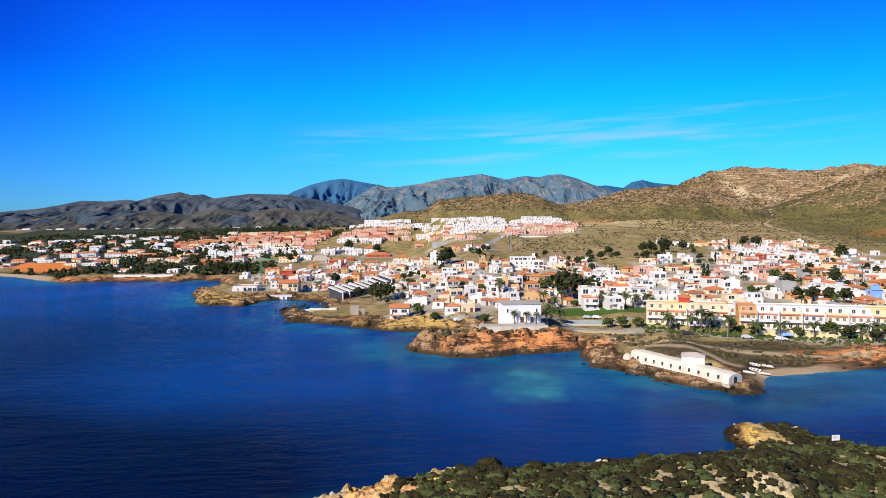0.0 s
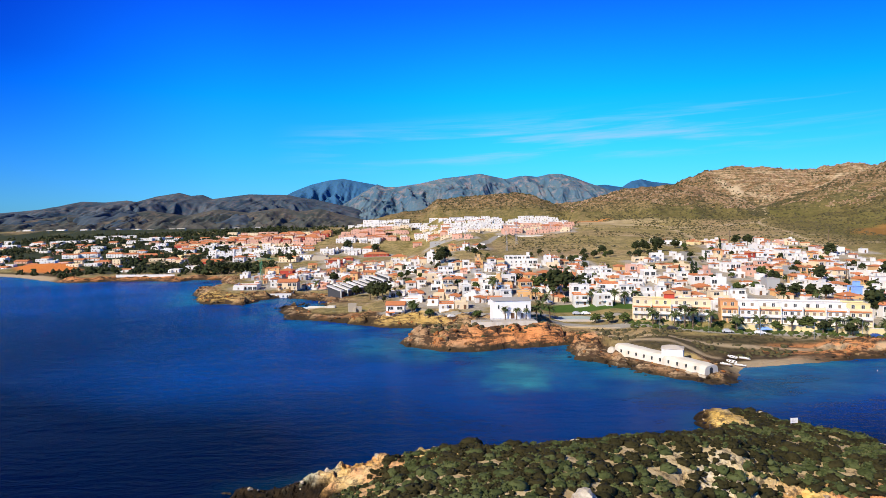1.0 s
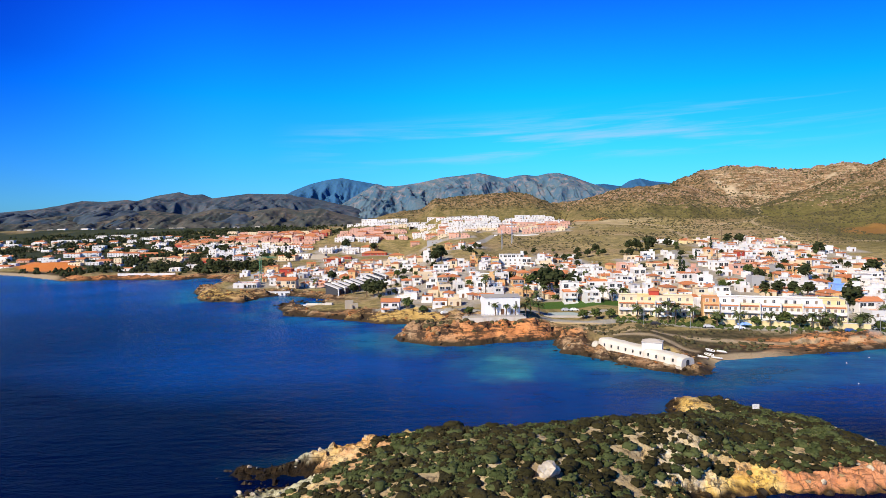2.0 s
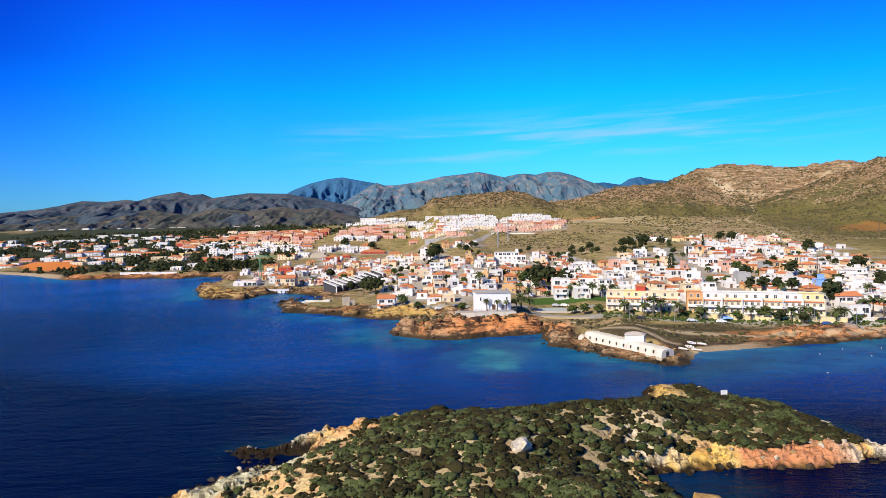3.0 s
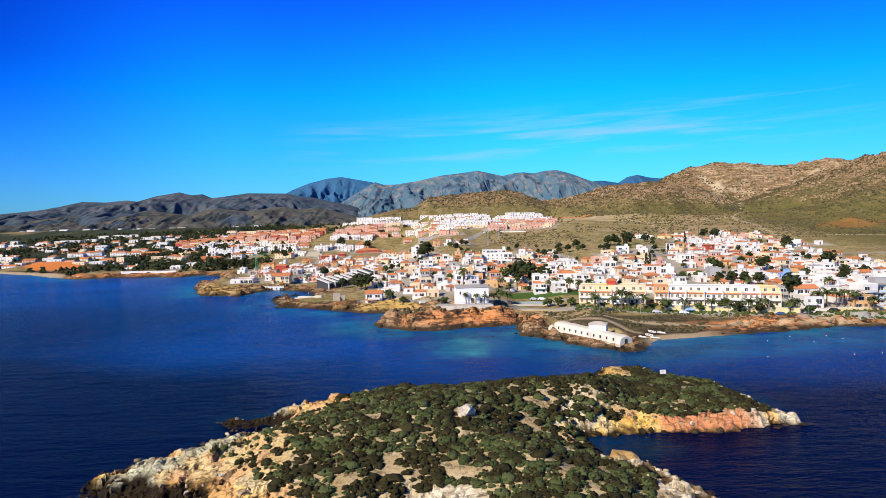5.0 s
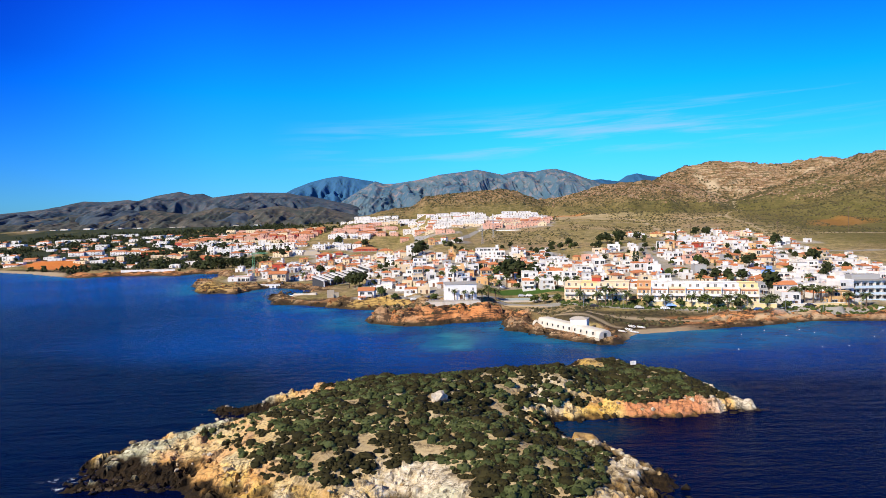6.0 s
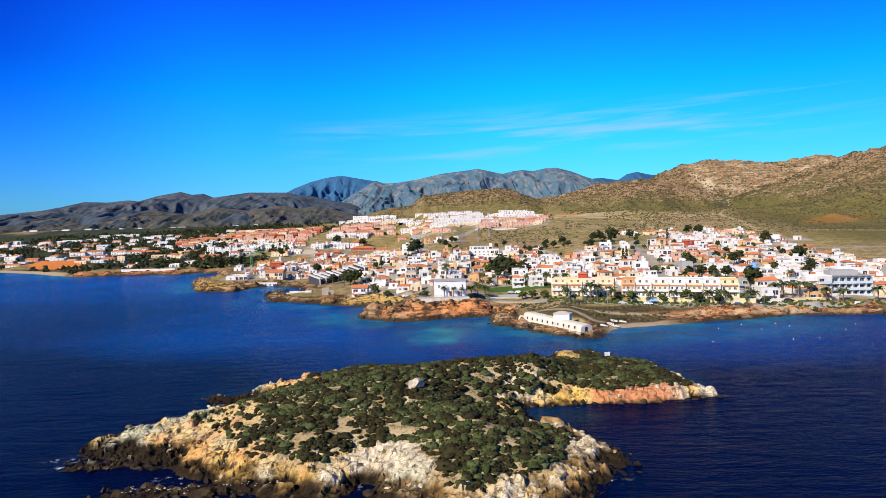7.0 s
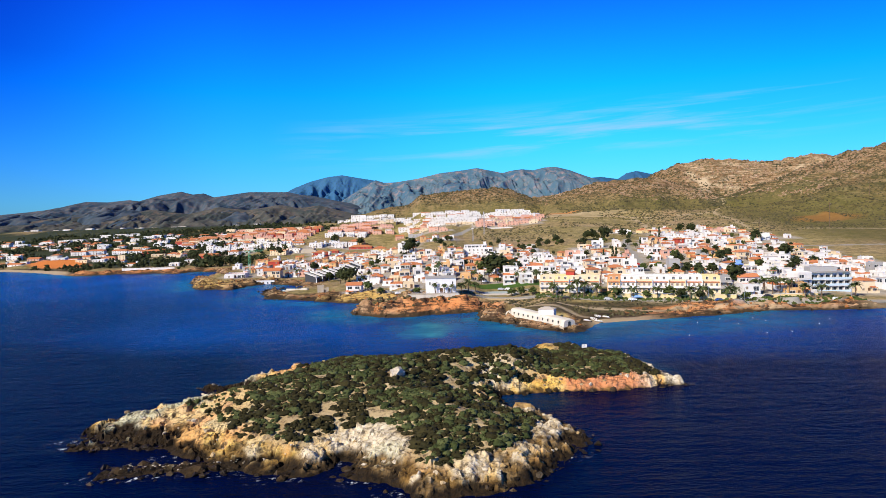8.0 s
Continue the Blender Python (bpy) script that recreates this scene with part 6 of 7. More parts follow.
def ico_unit(level):
    bm = bmesh.new()
    bmesh.ops.create_icosphere(bm, subdivisions=level, radius=1.0)
    v = np.array([w.co[:] for w in bm.verts])
    f = np.array([[w.index for w in g.verts] for g in bm.faces])
    bm.free()
    return v, f


ICO1, ICO2 = ico_unit(1), ico_unit(2)


def blobs_object(name, centres, radii, squash, mat, level=1, rough=0.3, seed=0, smooth=True):
    """Many lumpy clumps in one mesh."""
    rng = np.random.default_rng(seed)
    V, F = ICO1 if level == 1 else ICO2
    n, m = len(centres), len(V)
    bump = 1 + rng.uniform(-rough, rough, (n, m, 1))
    turn = rng.uniform(0, 2 * np.pi, n)
    c, s = np.cos(turn), np.sin(turn)
    base = np.repeat(V[None], n, 0) * bump
    x, y = base[..., 0] * c[:, None] - base[..., 1] * s[:, None], base[..., 0] * s[:, None] + base[..., 1] * c[:, None]
    stretch = rng.uniform(0.8, 1.25, (n, 1))
    co = np.stack([x * stretch, y / stretch, base[..., 2] * np.asarray(squash).reshape(-1, 1)], 2) * np.asarray(radii).reshape(-1, 1, 1) + np.asarray(centres)[:, None, :]
    faces = (F[None] + (np.arange(n) * m)[:, None, None]).reshape(-1, 3)
    me = bpy.data.meshes.new(name)
    co = co.reshape(-1, 3)
    me.vertices.add(len(co))
    me.vertices.foreach_set("co", co.ravel())
    me.loops.add(faces.size)
    me.loops.foreach_set("vertex_index", faces.ravel())
    me.polygons.add(len(faces))
    me.polygons.foreach_set("loop_start", np.arange(0, faces.size, 3))
    me.polygons.foreach_set("use_smooth", np.full(len(faces), smooth))
    me.update(calc_edges=True)
    me.materials.append(mat)
    return me


def crown_mesh(name, mat, seed, clumps=150, wide=1.0, tall=0.75):
    """A crown 2 wide round the origin: small clumps thinning to an uneven edge."""
    rng = np.random.default_rng(seed)
    lobes = rng.normal(0, 1, (9, 3))
    lobes /= np.linalg.norm(lobes, axis=1)[:, None]
    lobes = lobes * rng.uniform(0.35, 0.62, (9, 1)) * np.array([wide, wide, tall])
    pts = lobes[rng.integers(0, 9, clumps)] + rng.normal(0, 0.2, (clumps, 3))
    return blobs_object(name, pts, rng.uniform(0.09, 0.22, clumps), rng.uniform(0.6, 0.9, clumps), mat, 1, 0.45, seed, False)


CROWNS = [crown_mesh("crown", LEAF, 1), crown_mesh("crown", LEAF, 2, 170), crown_mesh("crown", LEAF_FRESH, 3), crown_mesh("crown", LEAF, 4, 120, 1.0, 0.55)]


def tree(x, y, h, kind, seed, group="town trees"):
    rnd = random.Random(seed)
    z = land(x, y)
    words = ("dark green broad-crowned tree among the houses", "dense dark green pine in the town", "fresh green leafy tree beside the road", "low wide dark green tree")[kind]
    ob = thing("tree", pose(x, y, z - 0.1, 0, 0, rnd.uniform(0, 360)), words, "tree", group)
    tv = tube_data([(0, 0, -0.5), (0.1, 0, h * 0.3), (0.0, 0.1, h * 0.6)], [0.06 * h * 0.5 + 0.1, 0.035 * h * 0.5 + 0.08, 0.06], 7)
    limbs = [tube_data([(0.05, 0.02, h * 0.3), (math.cos(a) * h * 0.2, math.sin(a) * h * 0.2, h * 0.6)], [0.1, 0.04], 5) for a in (0.3, 2.3, 4.4)]
    part("trunk", joined(tv, *limbs), BARK, ob)
    c = part_data("crown", CROWNS[kind], ob, Matrix.LocRotScale((0, 0, h * 0.60), None, (h * 0.52, h * 0.52, h * 0.50)))
    return ob


def build_trees():
    main = [(28, 306, 10.3, 1), (35, 301, 7.8, 0), (33, 250, 3.6, 2), (29.5, 253, 3.0, 2), (37, 247, 3.2, 2), (-51.7, 337, 6.7, 0), (-45, 326, 6.4, 0), (-48, 331, 6.6, 1), (-16.5, 422, 8.5, 0), (-21, 424, 6.3, 0),
            (115.8, 249, 7.6, 1), (110, 283, 4.8, 0), (114, 279, 5.2, 3), (120, 280, 4.6, 0), (106.5, 285, 4.5, 3), (182, 336, 7.6, 0), (168, 298, 5.4, 0), (177, 299.5, 5.4, 0)]
    back = [(110, 452, 7.1, 0), (118, 451, 7.9, 1), (106, 457, 6, 0), (134, 464, 5.7, 3), (184, 487, 6.4, 0), (193, 487, 6.4, 1), (213, 426, 6.7, 0), (155, 339, 4.7, 0), (124, 333, 4.9, 2), (55, 411, 4.4, 0), (-107, 652, 8.7, 0),
            (-164, 497, 8, 0), (-177, 505, 8.5, 1), (-163, 517, 6.8, 0), (23, 324, 6.2, 2), (-81, 413, 5.4, 0), (-38, 395, 4, 0), (103, 296, 3.8, 2), (118, 312, 5.4, 0), (142, 319, 5.5, 0), (95, 417, 5.5, 1), (63, 414, 3.4, 0)]
    more = [(-81, 642, 8, 0), (-143, 571, 7.5, 0), (10, 338, 4.4, 2), (14, 336, 4.1, 0), (96, 297, 3.8, 2), (143, 341, 4.4, 0), (-60, 352, 5, 0), (-70, 395, 5, 2), (2, 440, 5, 0), (75, 440, 5, 0), (84, 455, 5.5, 0), (150, 300, 4, 2), (160, 290, 4.4, 0),
            (60, 246.5, 4.0, 2), (66.5, 235, 3.8, 2), (83, 229, 4.4, 2), (86, 226, 3.6, 0), (76, 231, 3.2, 2), (92, 224, 3.4, 0), (108, 224, 3.2, 2), (-8, 258, 3.0, 2), (-29, 273, 3.4, 2), (-24, 270, 2.8, 2)]
    for k, (x, y, h, kind) in enumerate(main + back + more):
        tree(x, y, h * (1.2 if k < 40 else 1.1), kind, 700 + k)
    rnd = random.Random(77)
    made = 0
    while made < 120:
        x, y = rnd.uniform(-110, 215), rnd.uniform(275, 470)
        if any(abs(x - a) < w / 2 + 1.4 and b - 2.5 < y < b + d + 1.4 for a, b, w, d, *_ in HOUSES):
            continue
        if float(inside_distance(np.array([x]), np.array([y]), COAST)[0]) < 22 or (10 < x < 56 and y < 292):
            continue
        tree(x, y, rnd.uniform(2.2, 4.6), rnd.choice((0, 0, 2, 2, 3)), 900 + made)
        made += 1
    for x, y, h in [(85.8, 330, 7), (88.8, 323.4, 9.2), (90.6, 323.8, 8.9), (92, 311, 5), (152, 438, 9), (126, 397, 5.4)]:
        ob = thing("cypress", pose(x, y, land(x, y) - 0.1), "slim dark green cypress tree", "tree", "cypresses")
        part("trunk", tube_data([(0, 0, -0.5), (0, 0, h * 0.3)], [0.16, 0.1], 7), BARK, ob)
        rng = np.random.default_rng(int(x * 10))
        zz = rng.uniform(0.06, 1.0, 130)
        r = 0.085 * h * np.sin(np.clip(zz, 0.05, 1) * np.pi * 0.93 + 0.2) ** 0.8 * rng.uniform(0.3, 1, 130) ** 0.5
        a = rng.uniform(0, 6.28, 130)
        part_data("crown", blobs_object("crown", np.stack([r * np.cos(a), r * np.sin(a), zz * h], 1), rng.uniform(0.12, 0.3, 130), np.full(130, 1.6), LEAF_CYPRESS, 1, 0.4, 5, False), ob)


build_trees()


def frond_mesh():
    verts, faces = [], []
    n, ln = 9, 2.3
    rib = []
    for k in range(n + 1):
        f = k / n
        rib.append(Vector((ln * f * (1 - 0.12 * f), 0, 0.75 * math.sin(f * 1.9) - 1.15 * f * f)))
    for k in range(n):
        a, b = rib[k], rib[k + 1]
        w = 0.50 * math.sin((k + 0.7) / (n + 0.4) * math.pi) ** 0.7
        for s in (-1, 1):
            i = len(verts)
            verts += [tuple(a), tuple(a.lerp(b, 0.75)), tuple(b + Vector((0.12, s * w, -0.22))), tuple(a + Vector((0.16, s * w, -0.2)))]
            faces.append((i, i + 1, i + 2, i + 3))
        i = len(verts)
        verts += [(a.x, -0.02, a.z + 0.01), (b.x, -0.02, b.z + 0.01), (b.x, 0.02, b.z + 0.01), (a.x, 0.02, a.z + 0.01)]
        faces.append((i, i + 1, i + 2, i + 3))
    return mesh_of("frond", verts, faces, LEAF_PALM)


FROND = frond_mesh()


def palm(x, y, h, seed, z=None, crown=1.0):
    rnd = random.Random(seed)
    z = land(x, y) if z is None else z
    ob = thing("palm_tree", pose(x, y, z - 0.05, 0, 0, rnd.uniform(0, 360)), "palm tree with a rough trunk and arching fronds by the seafront", "palm tree", "seafront palms")
    top = max(1.8, h - 1.0)
    lean = rnd.uniform(-0.25, 0.25)
    part("trunk", tube_data([(0, 0, -0.4), (lean * 0.3, 0, top * 0.35), (lean * 0.7, 0, top * 0.7), (lean, 0, top)], [0.26, 0.19, 0.17, 0.22], 8), BARK, ob)
    s = (0.85 + 0.08 * h) * crown
    for k in range(15):
        up = rnd.uniform(-34, 42)
        f = part_data("frond", FROND, ob, Matrix.Translation((lean, 0, top)) @ pose(0, 0, 0, rnd.uniform(-12, 12), -up, k * 137.5 + rnd.uniform(-9, 9)) @ Matrix.Scale(s * rnd.uniform(0.8, 1.0), 4))
    return ob


def build_palms():
    spots = [(-0.3, 242.2, 5.2), (3.0, 242.0, 4.9), (5.9, 242.2, 4.4), (9.6, 246.0, 4.6), (0.8, 299, 7.7), (44, 241.5, 5.0), (50, 240, 4.8), (52.5, 238.6, 6.4), (55, 239, 5.6), (89, 225, 4.6), (92.8, 224, 5.0), (95.6, 224.6, 4.4), (71, 231, 4.6), (79, 229, 4.6)]
    east = [(104, 223.4, 4.8), (114.7, 231, 5.6), (119, 233, 5.6), (121.3, 231.5, 5.4), (124.5, 232.5, 5.6), (126.5, 230, 5.5), (130, 226.2, 4.8), (135.7, 226, 4.8), (147.3, 225.5, 5.4), (12.7, 257, 4.6), (15.5, 256, 4.2), (59, 236, 5.2), (65, 232.5, 4.4), (101, 222.5, 4.4)]
    town = [(40, 285, 5.0), (44, 283, 5.2), (48, 284, 4.6), (36, 284, 4.8), (52, 283.5, 5.0), (-30, 276, 4.2), (98, 268, 4.5), (112, 272, 4.2), (-84, 380, 5), (17, 296, 5.0), (24, 297, 5.2), (140, 266, 4.5), (20, 290, 4.0)]
    for k, (x, y, h) in enumerate(spots + east + town):
        palm(x, y, h * (0.85 if k < 3 else 1.08), 40 + k, 5.9 if k < 3 else None, 0.6 if k < 3 else 1.0)


build_palms()


def build_scrub():
    """Bushes too many to count: on the islet, round the battery, on the hills and the wooded plain."""
    rng = np.random.default_rng(11)
    # cushion shrubs on the islet
    p = rng.uniform((-50, 80), (50, 166), (46000, 2))
    z, d, prong, west = island_height(p[:, 0], p[:, 1])
    w = fbm(p[:, 0] / 6, p[:, 1] / 6, 3, 91)
    gap = fbm(p[:, 0] / 2.6, p[:, 1] / 2.6, 3, 131)
    need = 4.0 * step(p[:, 1], 128, 131) * step(-p[:, 0], 16, 24) + 2.4 + 3.2 * step(-p[:, 0], 24, 40) * 2.6 + 3.6 * step(-p[:, 1], -104, -93) * (1 - prong) + 2.0 * step(p[:, 0], 8, 18) * step(-p[:, 1], -112, -100) + 0.9 * prong * step(-p[:, 1], -140, -128)
    ok = (d + (w - 0.5) * 7 > need) & (gap > 0.35) & (np.hypot(p[:, 0] + 5.7, p[:, 1] - 115.9) > 2.2)
    thin = step(-p[:, 0], 14, 38)
    ok &= rng.random(len(p)) > thin * 0.75
    p, z = p[ok], z[ok]
    keep, cells = [], {}
    for k, (a, b) in enumerate(p.tolist()):
        c = (math.floor(a / 0.7), math.floor(b / 0.7))
        if any((u - a) ** 2 + (v - b) ** 2 < 0.33 for i in (-1, 0, 1) for q in (-1, 0, 1) for u, v in cells.get((c[0] + i, c[1] + q), ())):
            continue
        cells.setdefault(c, []).append((a, b))
        keep.append(k)
    p, z = p[keep], z[keep]
    bare = (p[:, 0] < 30) & (p[:, 1] > 152)
    p, z = p[~bare], z[~bare]
    r = (0.26 + 0.66 * rng.random(len(p)) ** 2) * (1 - 0.35 * step(-p[:, 0], 22, 36))
    cen = np.stack([p[:, 0], p[:, 1], z + 0.12 * r], 1)
    dark = value_noise(p[:, 0] / 3.5, p[:, 1] / 3.5, 7) * 0.5 + rng.random(len(p)) * 0.5 > 0.46
    tagged(new("shrubs", blobs_object("shrubs", cen[~dark], r[~dark], rng.uniform(0.42, 0.7, (~dark).sum()), CUSHION, 2, 0.36, 12)), "grey-green cushion shrubs covering the islet", "shrubs", kind="stuff")
    tagged(new("low_brush", blobs_object("low_brush", cen[dark], r[dark] * 1.1, rng.uniform(0.35, 0.65, dark.sum()), DARKBRUSH, 2, 0.42, 18)), "dark brown-green low brush between the cushion shrubs", "shrubs", kind="stuff")
    ones = np.repeat(dark, 6)
    # small sprigs between and on the shrubs, which break up their outlines
    q = np.repeat(cen, 6, 0)
    a, e = rng.uniform(0, 6.28, len(q)), rng.uniform(0.1, 1.3, len(q))
    rr = np.repeat(r, 6)
    q = q + np.stack([np.cos(a) * np.cos(e), np.sin(a) * np.cos(e), np.sin(e) * 0.65], 1) * rr[:, None] * 0.95
    size = rng.uniform(0.09, 0.22, len(q))
    tagged(new("shrub_sprigs", blobs_object("shrub_sprigs", q[~ones], size[~ones], np.full((~ones).sum(), 0.8), CUSHION, 1, 0.45, 13, False)), "leafy tufts on the cushion shrubs", "shrubs", kind="stuff")
    tagged(new("brush_sprigs", blobs_object("brush_sprigs", q[ones], size[ones], np.full(ones.sum(), 0.8), DARKBRUSH, 1, 0.45, 19, False)), "dark twiggy tufts on the low brush", "shrubs", kind="stuff")
    # brush round the battery and the shore
    n = 900
    b = rng.uniform((24, 200), (150, 246), (n * 3, 2))
    zz, dd, _ = ground_height(b[:, 0], b[:, 1])
    front = 248.6 - 0.34 * (b[:, 0] - 40)
    lim = fbm(b[:, 0] / 8, b[:, 1] / 5, 3, 141)
    ok = (dd > 7) & (b[:, 1] < front - 9) & (lim > 0.47) & ((b[:, 0] > 46) | (b[:, 1] > 222)) & (np.abs(b[:, 1] - 221) > 1.5)
    b, zz = b[ok][:n], zz[ok][:n]
    tagged(new("brush", blobs_object("brush", np.stack([b[:, 0], b[:, 1], zz], 1), rng.uniform(0.25, 0.95, len(b)), rng.uniform(0.5, 0.8, len(b)), SCRUB, 1, 0.35, 14)), "low dry brush on the field by the battery", "bushes", kind="stuff")
    b = np.stack([rng.uniform(38, 150, 520), np.zeros(520)], 1)
    b[:, 1] = np.where(b[:, 0] < 100, 243.5 - 0.34 * (b[:, 0] - 40), 224.5) + rng.normal(0, 2.6, 520)
    zz = np.array([land(x, y) for x, y in b])
    off = np.min([strip(b[:, 0], b[:, 1], line, half) for line, half in ROADS], 0)
    b, zz = b[off < 0.3], zz[off < 0.3]
    tagged(new("promenade_bushes", blobs_object("promenade_bushes", np.stack([b[:, 0], b[:, 1], zz + 0.1], 1), rng.uniform(0.25, 0.8, len(b)), rng.uniform(0.6, 1.0, len(b)), LEAF_FRESH, 2, 0.4, 26, False)), "clipped green and yellowish bushes in the promenade beds", "bushes", kind="stuff")
    b = rng.uniform((-34, 226), (34, 252), (1500, 2))
    zz, dd, _ = ground_height(b[:, 0], b[:, 1])
    ok = (dd > 3.5) & (fbm(b[:, 0] / 5, b[:, 1] / 3, 3, 151) > 0.56) & (b[:, 1] < 238.0 - 0.05 * b[:, 0]) | ((dd > 4) & (b[:, 0] > 13) & (b[:, 1] < 240) & (rng.random(1500) > 0.93))
    b, zz = b[ok], zz[ok]
    tagged(new("shore_bushes", blobs_object("shore_bushes", np.stack([b[:, 0], b[:, 1], zz], 1), rng.uniform(0.3, 1.0, len(b)), rng.uniform(0.5, 0.8, len(b)), SCRUB, 1, 0.35, 15)), "dark bushes on the rocks below the hall", "bushes", kind="stuff")
    # hill scrub
    b = rng.uniform((-140, 480), (620, 900), (52000, 2))
    zz, dd, hills = ground_height(b[:, 0], b[:, 1])
    lim = fbm(b[:, 0] / 30, b[:, 1] / 40, 4, 161)
    steep = step(b[:, 0], 310, 350) * step(b[:, 1] - 0.35 * (b[:, 0] - 400), 725, 760)
    valley = strip(b[:, 0], b[:, 1], [(286, 655), (300, 690), (330, 712), (380, 738), (420, 760)], 7, 4)
    ok = ((lim > 0.40 + 0.10 * steep) & (rng.random(len(b)) > 0.15 + 0.35 * steep + 0.4 * step(-b[:, 1], -660, -620) * step(-b[:, 0], -300, -250)) | (valley > 0.4)) & ~((b[:, 0] < 100) & (b[:, 1] < 745) & (b[:, 1] > 600)) & ~((b[:, 0] < 30) & (b[:, 1] < 640))
    b, zz = b[ok], zz[ok]
    rad = (rng.uniform(0.4, 1.25, len(b)) * np.interp(b[:, 1], [480, 900], [0.8, 1.2])) * (1 + 0.9 * valley[ok])
    tagged(new("hill_scrub", blobs_object("hill_scrub", np.stack([b[:, 0], b[:, 1], zz], 1), rad, np.full(len(b), 0.7), SCRUB, 1, 0.35, 16)), "scattered dark scrub on the brown hills", "scrub", kind="stuff")
    # woods and gardens on the western plain
    b = rng.uniform((-700, 495), (-150, 1050), (10500, 2))
    zz, dd, _ = ground_height(b[:, 0], b[:, 1])
    wood = patch(b[:, 0], b[:, 1], -262, 690, 55, 75, 0, 0.3, 0.5) + 0.9 * patch(b[:, 0], b[:, 1], -205, 540, 60, 30, -10, 0.4, 0.6)
    free = np.ones(len(b), bool)
    for a, c, w, d, *_ in HOUSES:
        free &= ~((np.abs(b[:, 0] - a) < w / 2 + 1.5) & (b[:, 1] > c - 5) & (b[:, 1] < c + d + 2))
    lim = fbm(b[:, 0] / 35, b[:, 1] / 35, 3, 171)
    free &= patch(b[:, 0], b[:, 1], -366, 600, 60, 22, -42, 0.1) < 0.5
    ok = (dd > 14) & free & ((rng.random(len(b)) < wood) | ((lim > 0.46) & (rng.random(len(b)) < 0.5)))
    b, zz = b[ok], zz[ok]
    rad = rng.uniform(1.2, 3.0, len(b))
    cen = np.stack([b[:, 0], b[:, 1], zz + rad * 0.8], 1)
    parts = np.repeat(cen, 6, 0) + rng.normal(0, 1, (len(cen) * 6, 3)) * np.repeat(rad, 6)[:, None] * 0.42
    tagged(new("woods", blobs_object("woods", parts, np.repeat(rad, 6) * rng.uniform(0.35, 0.6, len(parts)), np.full(len(parts), 0.8), LEAF, 1, 0.4, 17, False)), "dark green pines and gardens between the western houses", "woods", kind="stuff")


build_scrub()


# ---- small things ----
def rock_mesh(name, seed, mat, level=2, rough=0.2):
    rng = np.random.default_rng(seed)
    V, F = ICO2 if level == 2 else ICO1
    d = np.array([noise.noise(Vector(v) * 1.4 + Vector((seed * 3.1, 0, 0))) for v in V])
    co = V * (1 + 0.62 * d + rng.uniform(-rough, rough, len(V)) * 0.6)[:, None]
    return mesh_of(name, [tuple(v) for v in co], [tuple(f) for f in F], mat)


def stone_material(name, a, b):
    def build(nt, pos):
        n = noise_node(nt, pos, 0.9, 6, 0.7)
        return mix_node(nt, ramp_node(nt, n, [(0.35, 0.0), (0.62, 1.0)]), a, b), (n, 0.9, 0.3)
    return material(name, build, 0.92, 0.15)


PALE_ROCK = stone_material("pale_rock", (0.34, 0.27, 0.19), (0.62, 0.55, 0.45))
DARK_ROCK = stone_material("dark_wet_rock", (0.012, 0.008, 0.005), (0.06, 0.038, 0.018))
OCHRE_ROCK = stone_material("ochre_rock", (0.30, 0.17, 0.06), (0.55, 0.36, 0.14))


def stones_material(name, a, b, c, rough=0.92):
    def build(nt, pos):
        n = noise_node(nt, pos, 1.6, 5, 0.7)
        isl = nt.nodes.new("ShaderNodeNewGeometry").outputs["Random Per Island"]
        col = mix_node(nt, ramp_node(nt, isl, [(0.25, 0.0), (0.75, 1.0)]), a, b)
        return mix_node(nt, ramp_node(nt, n, [(0.42, 0.0), (0.62, 0.8)]), col, c), (n, 0.9, 0.2)
    return material(name, build, rough, 0.2)


STONES = stones_material("rim_stone", (0.62, 0.53, 0.40), (0.42, 0.28, 0.12), (0.20, 0.15, 0.10))
WET_STONES = stones_material("wet_stone", (0.018, 0.012, 0.006), (0.060, 0.038, 0.017), (0.010, 0.007, 0.005), 0.5)
RUST_STONES = stones_material("rust_stone", (0.36, 0.13, 0.035), (0.40, 0.25, 0.11), (0.10, 0.055, 0.03))


def boulder(x, y, z, r, seed, mat, label, squash=0.7):
    rnd = random.Random(seed)
    ob = new("boulder", rock_mesh("boulder", seed, mat))
    ob.matrix_basis = pose(x, y, z, 0, 0, rnd.uniform(0, 360)) @ Matrix.Diagonal((r * 1.15, r * 0.9, r * squash, 1))
    return tagged(ob, label, "rock", "shore rocks")


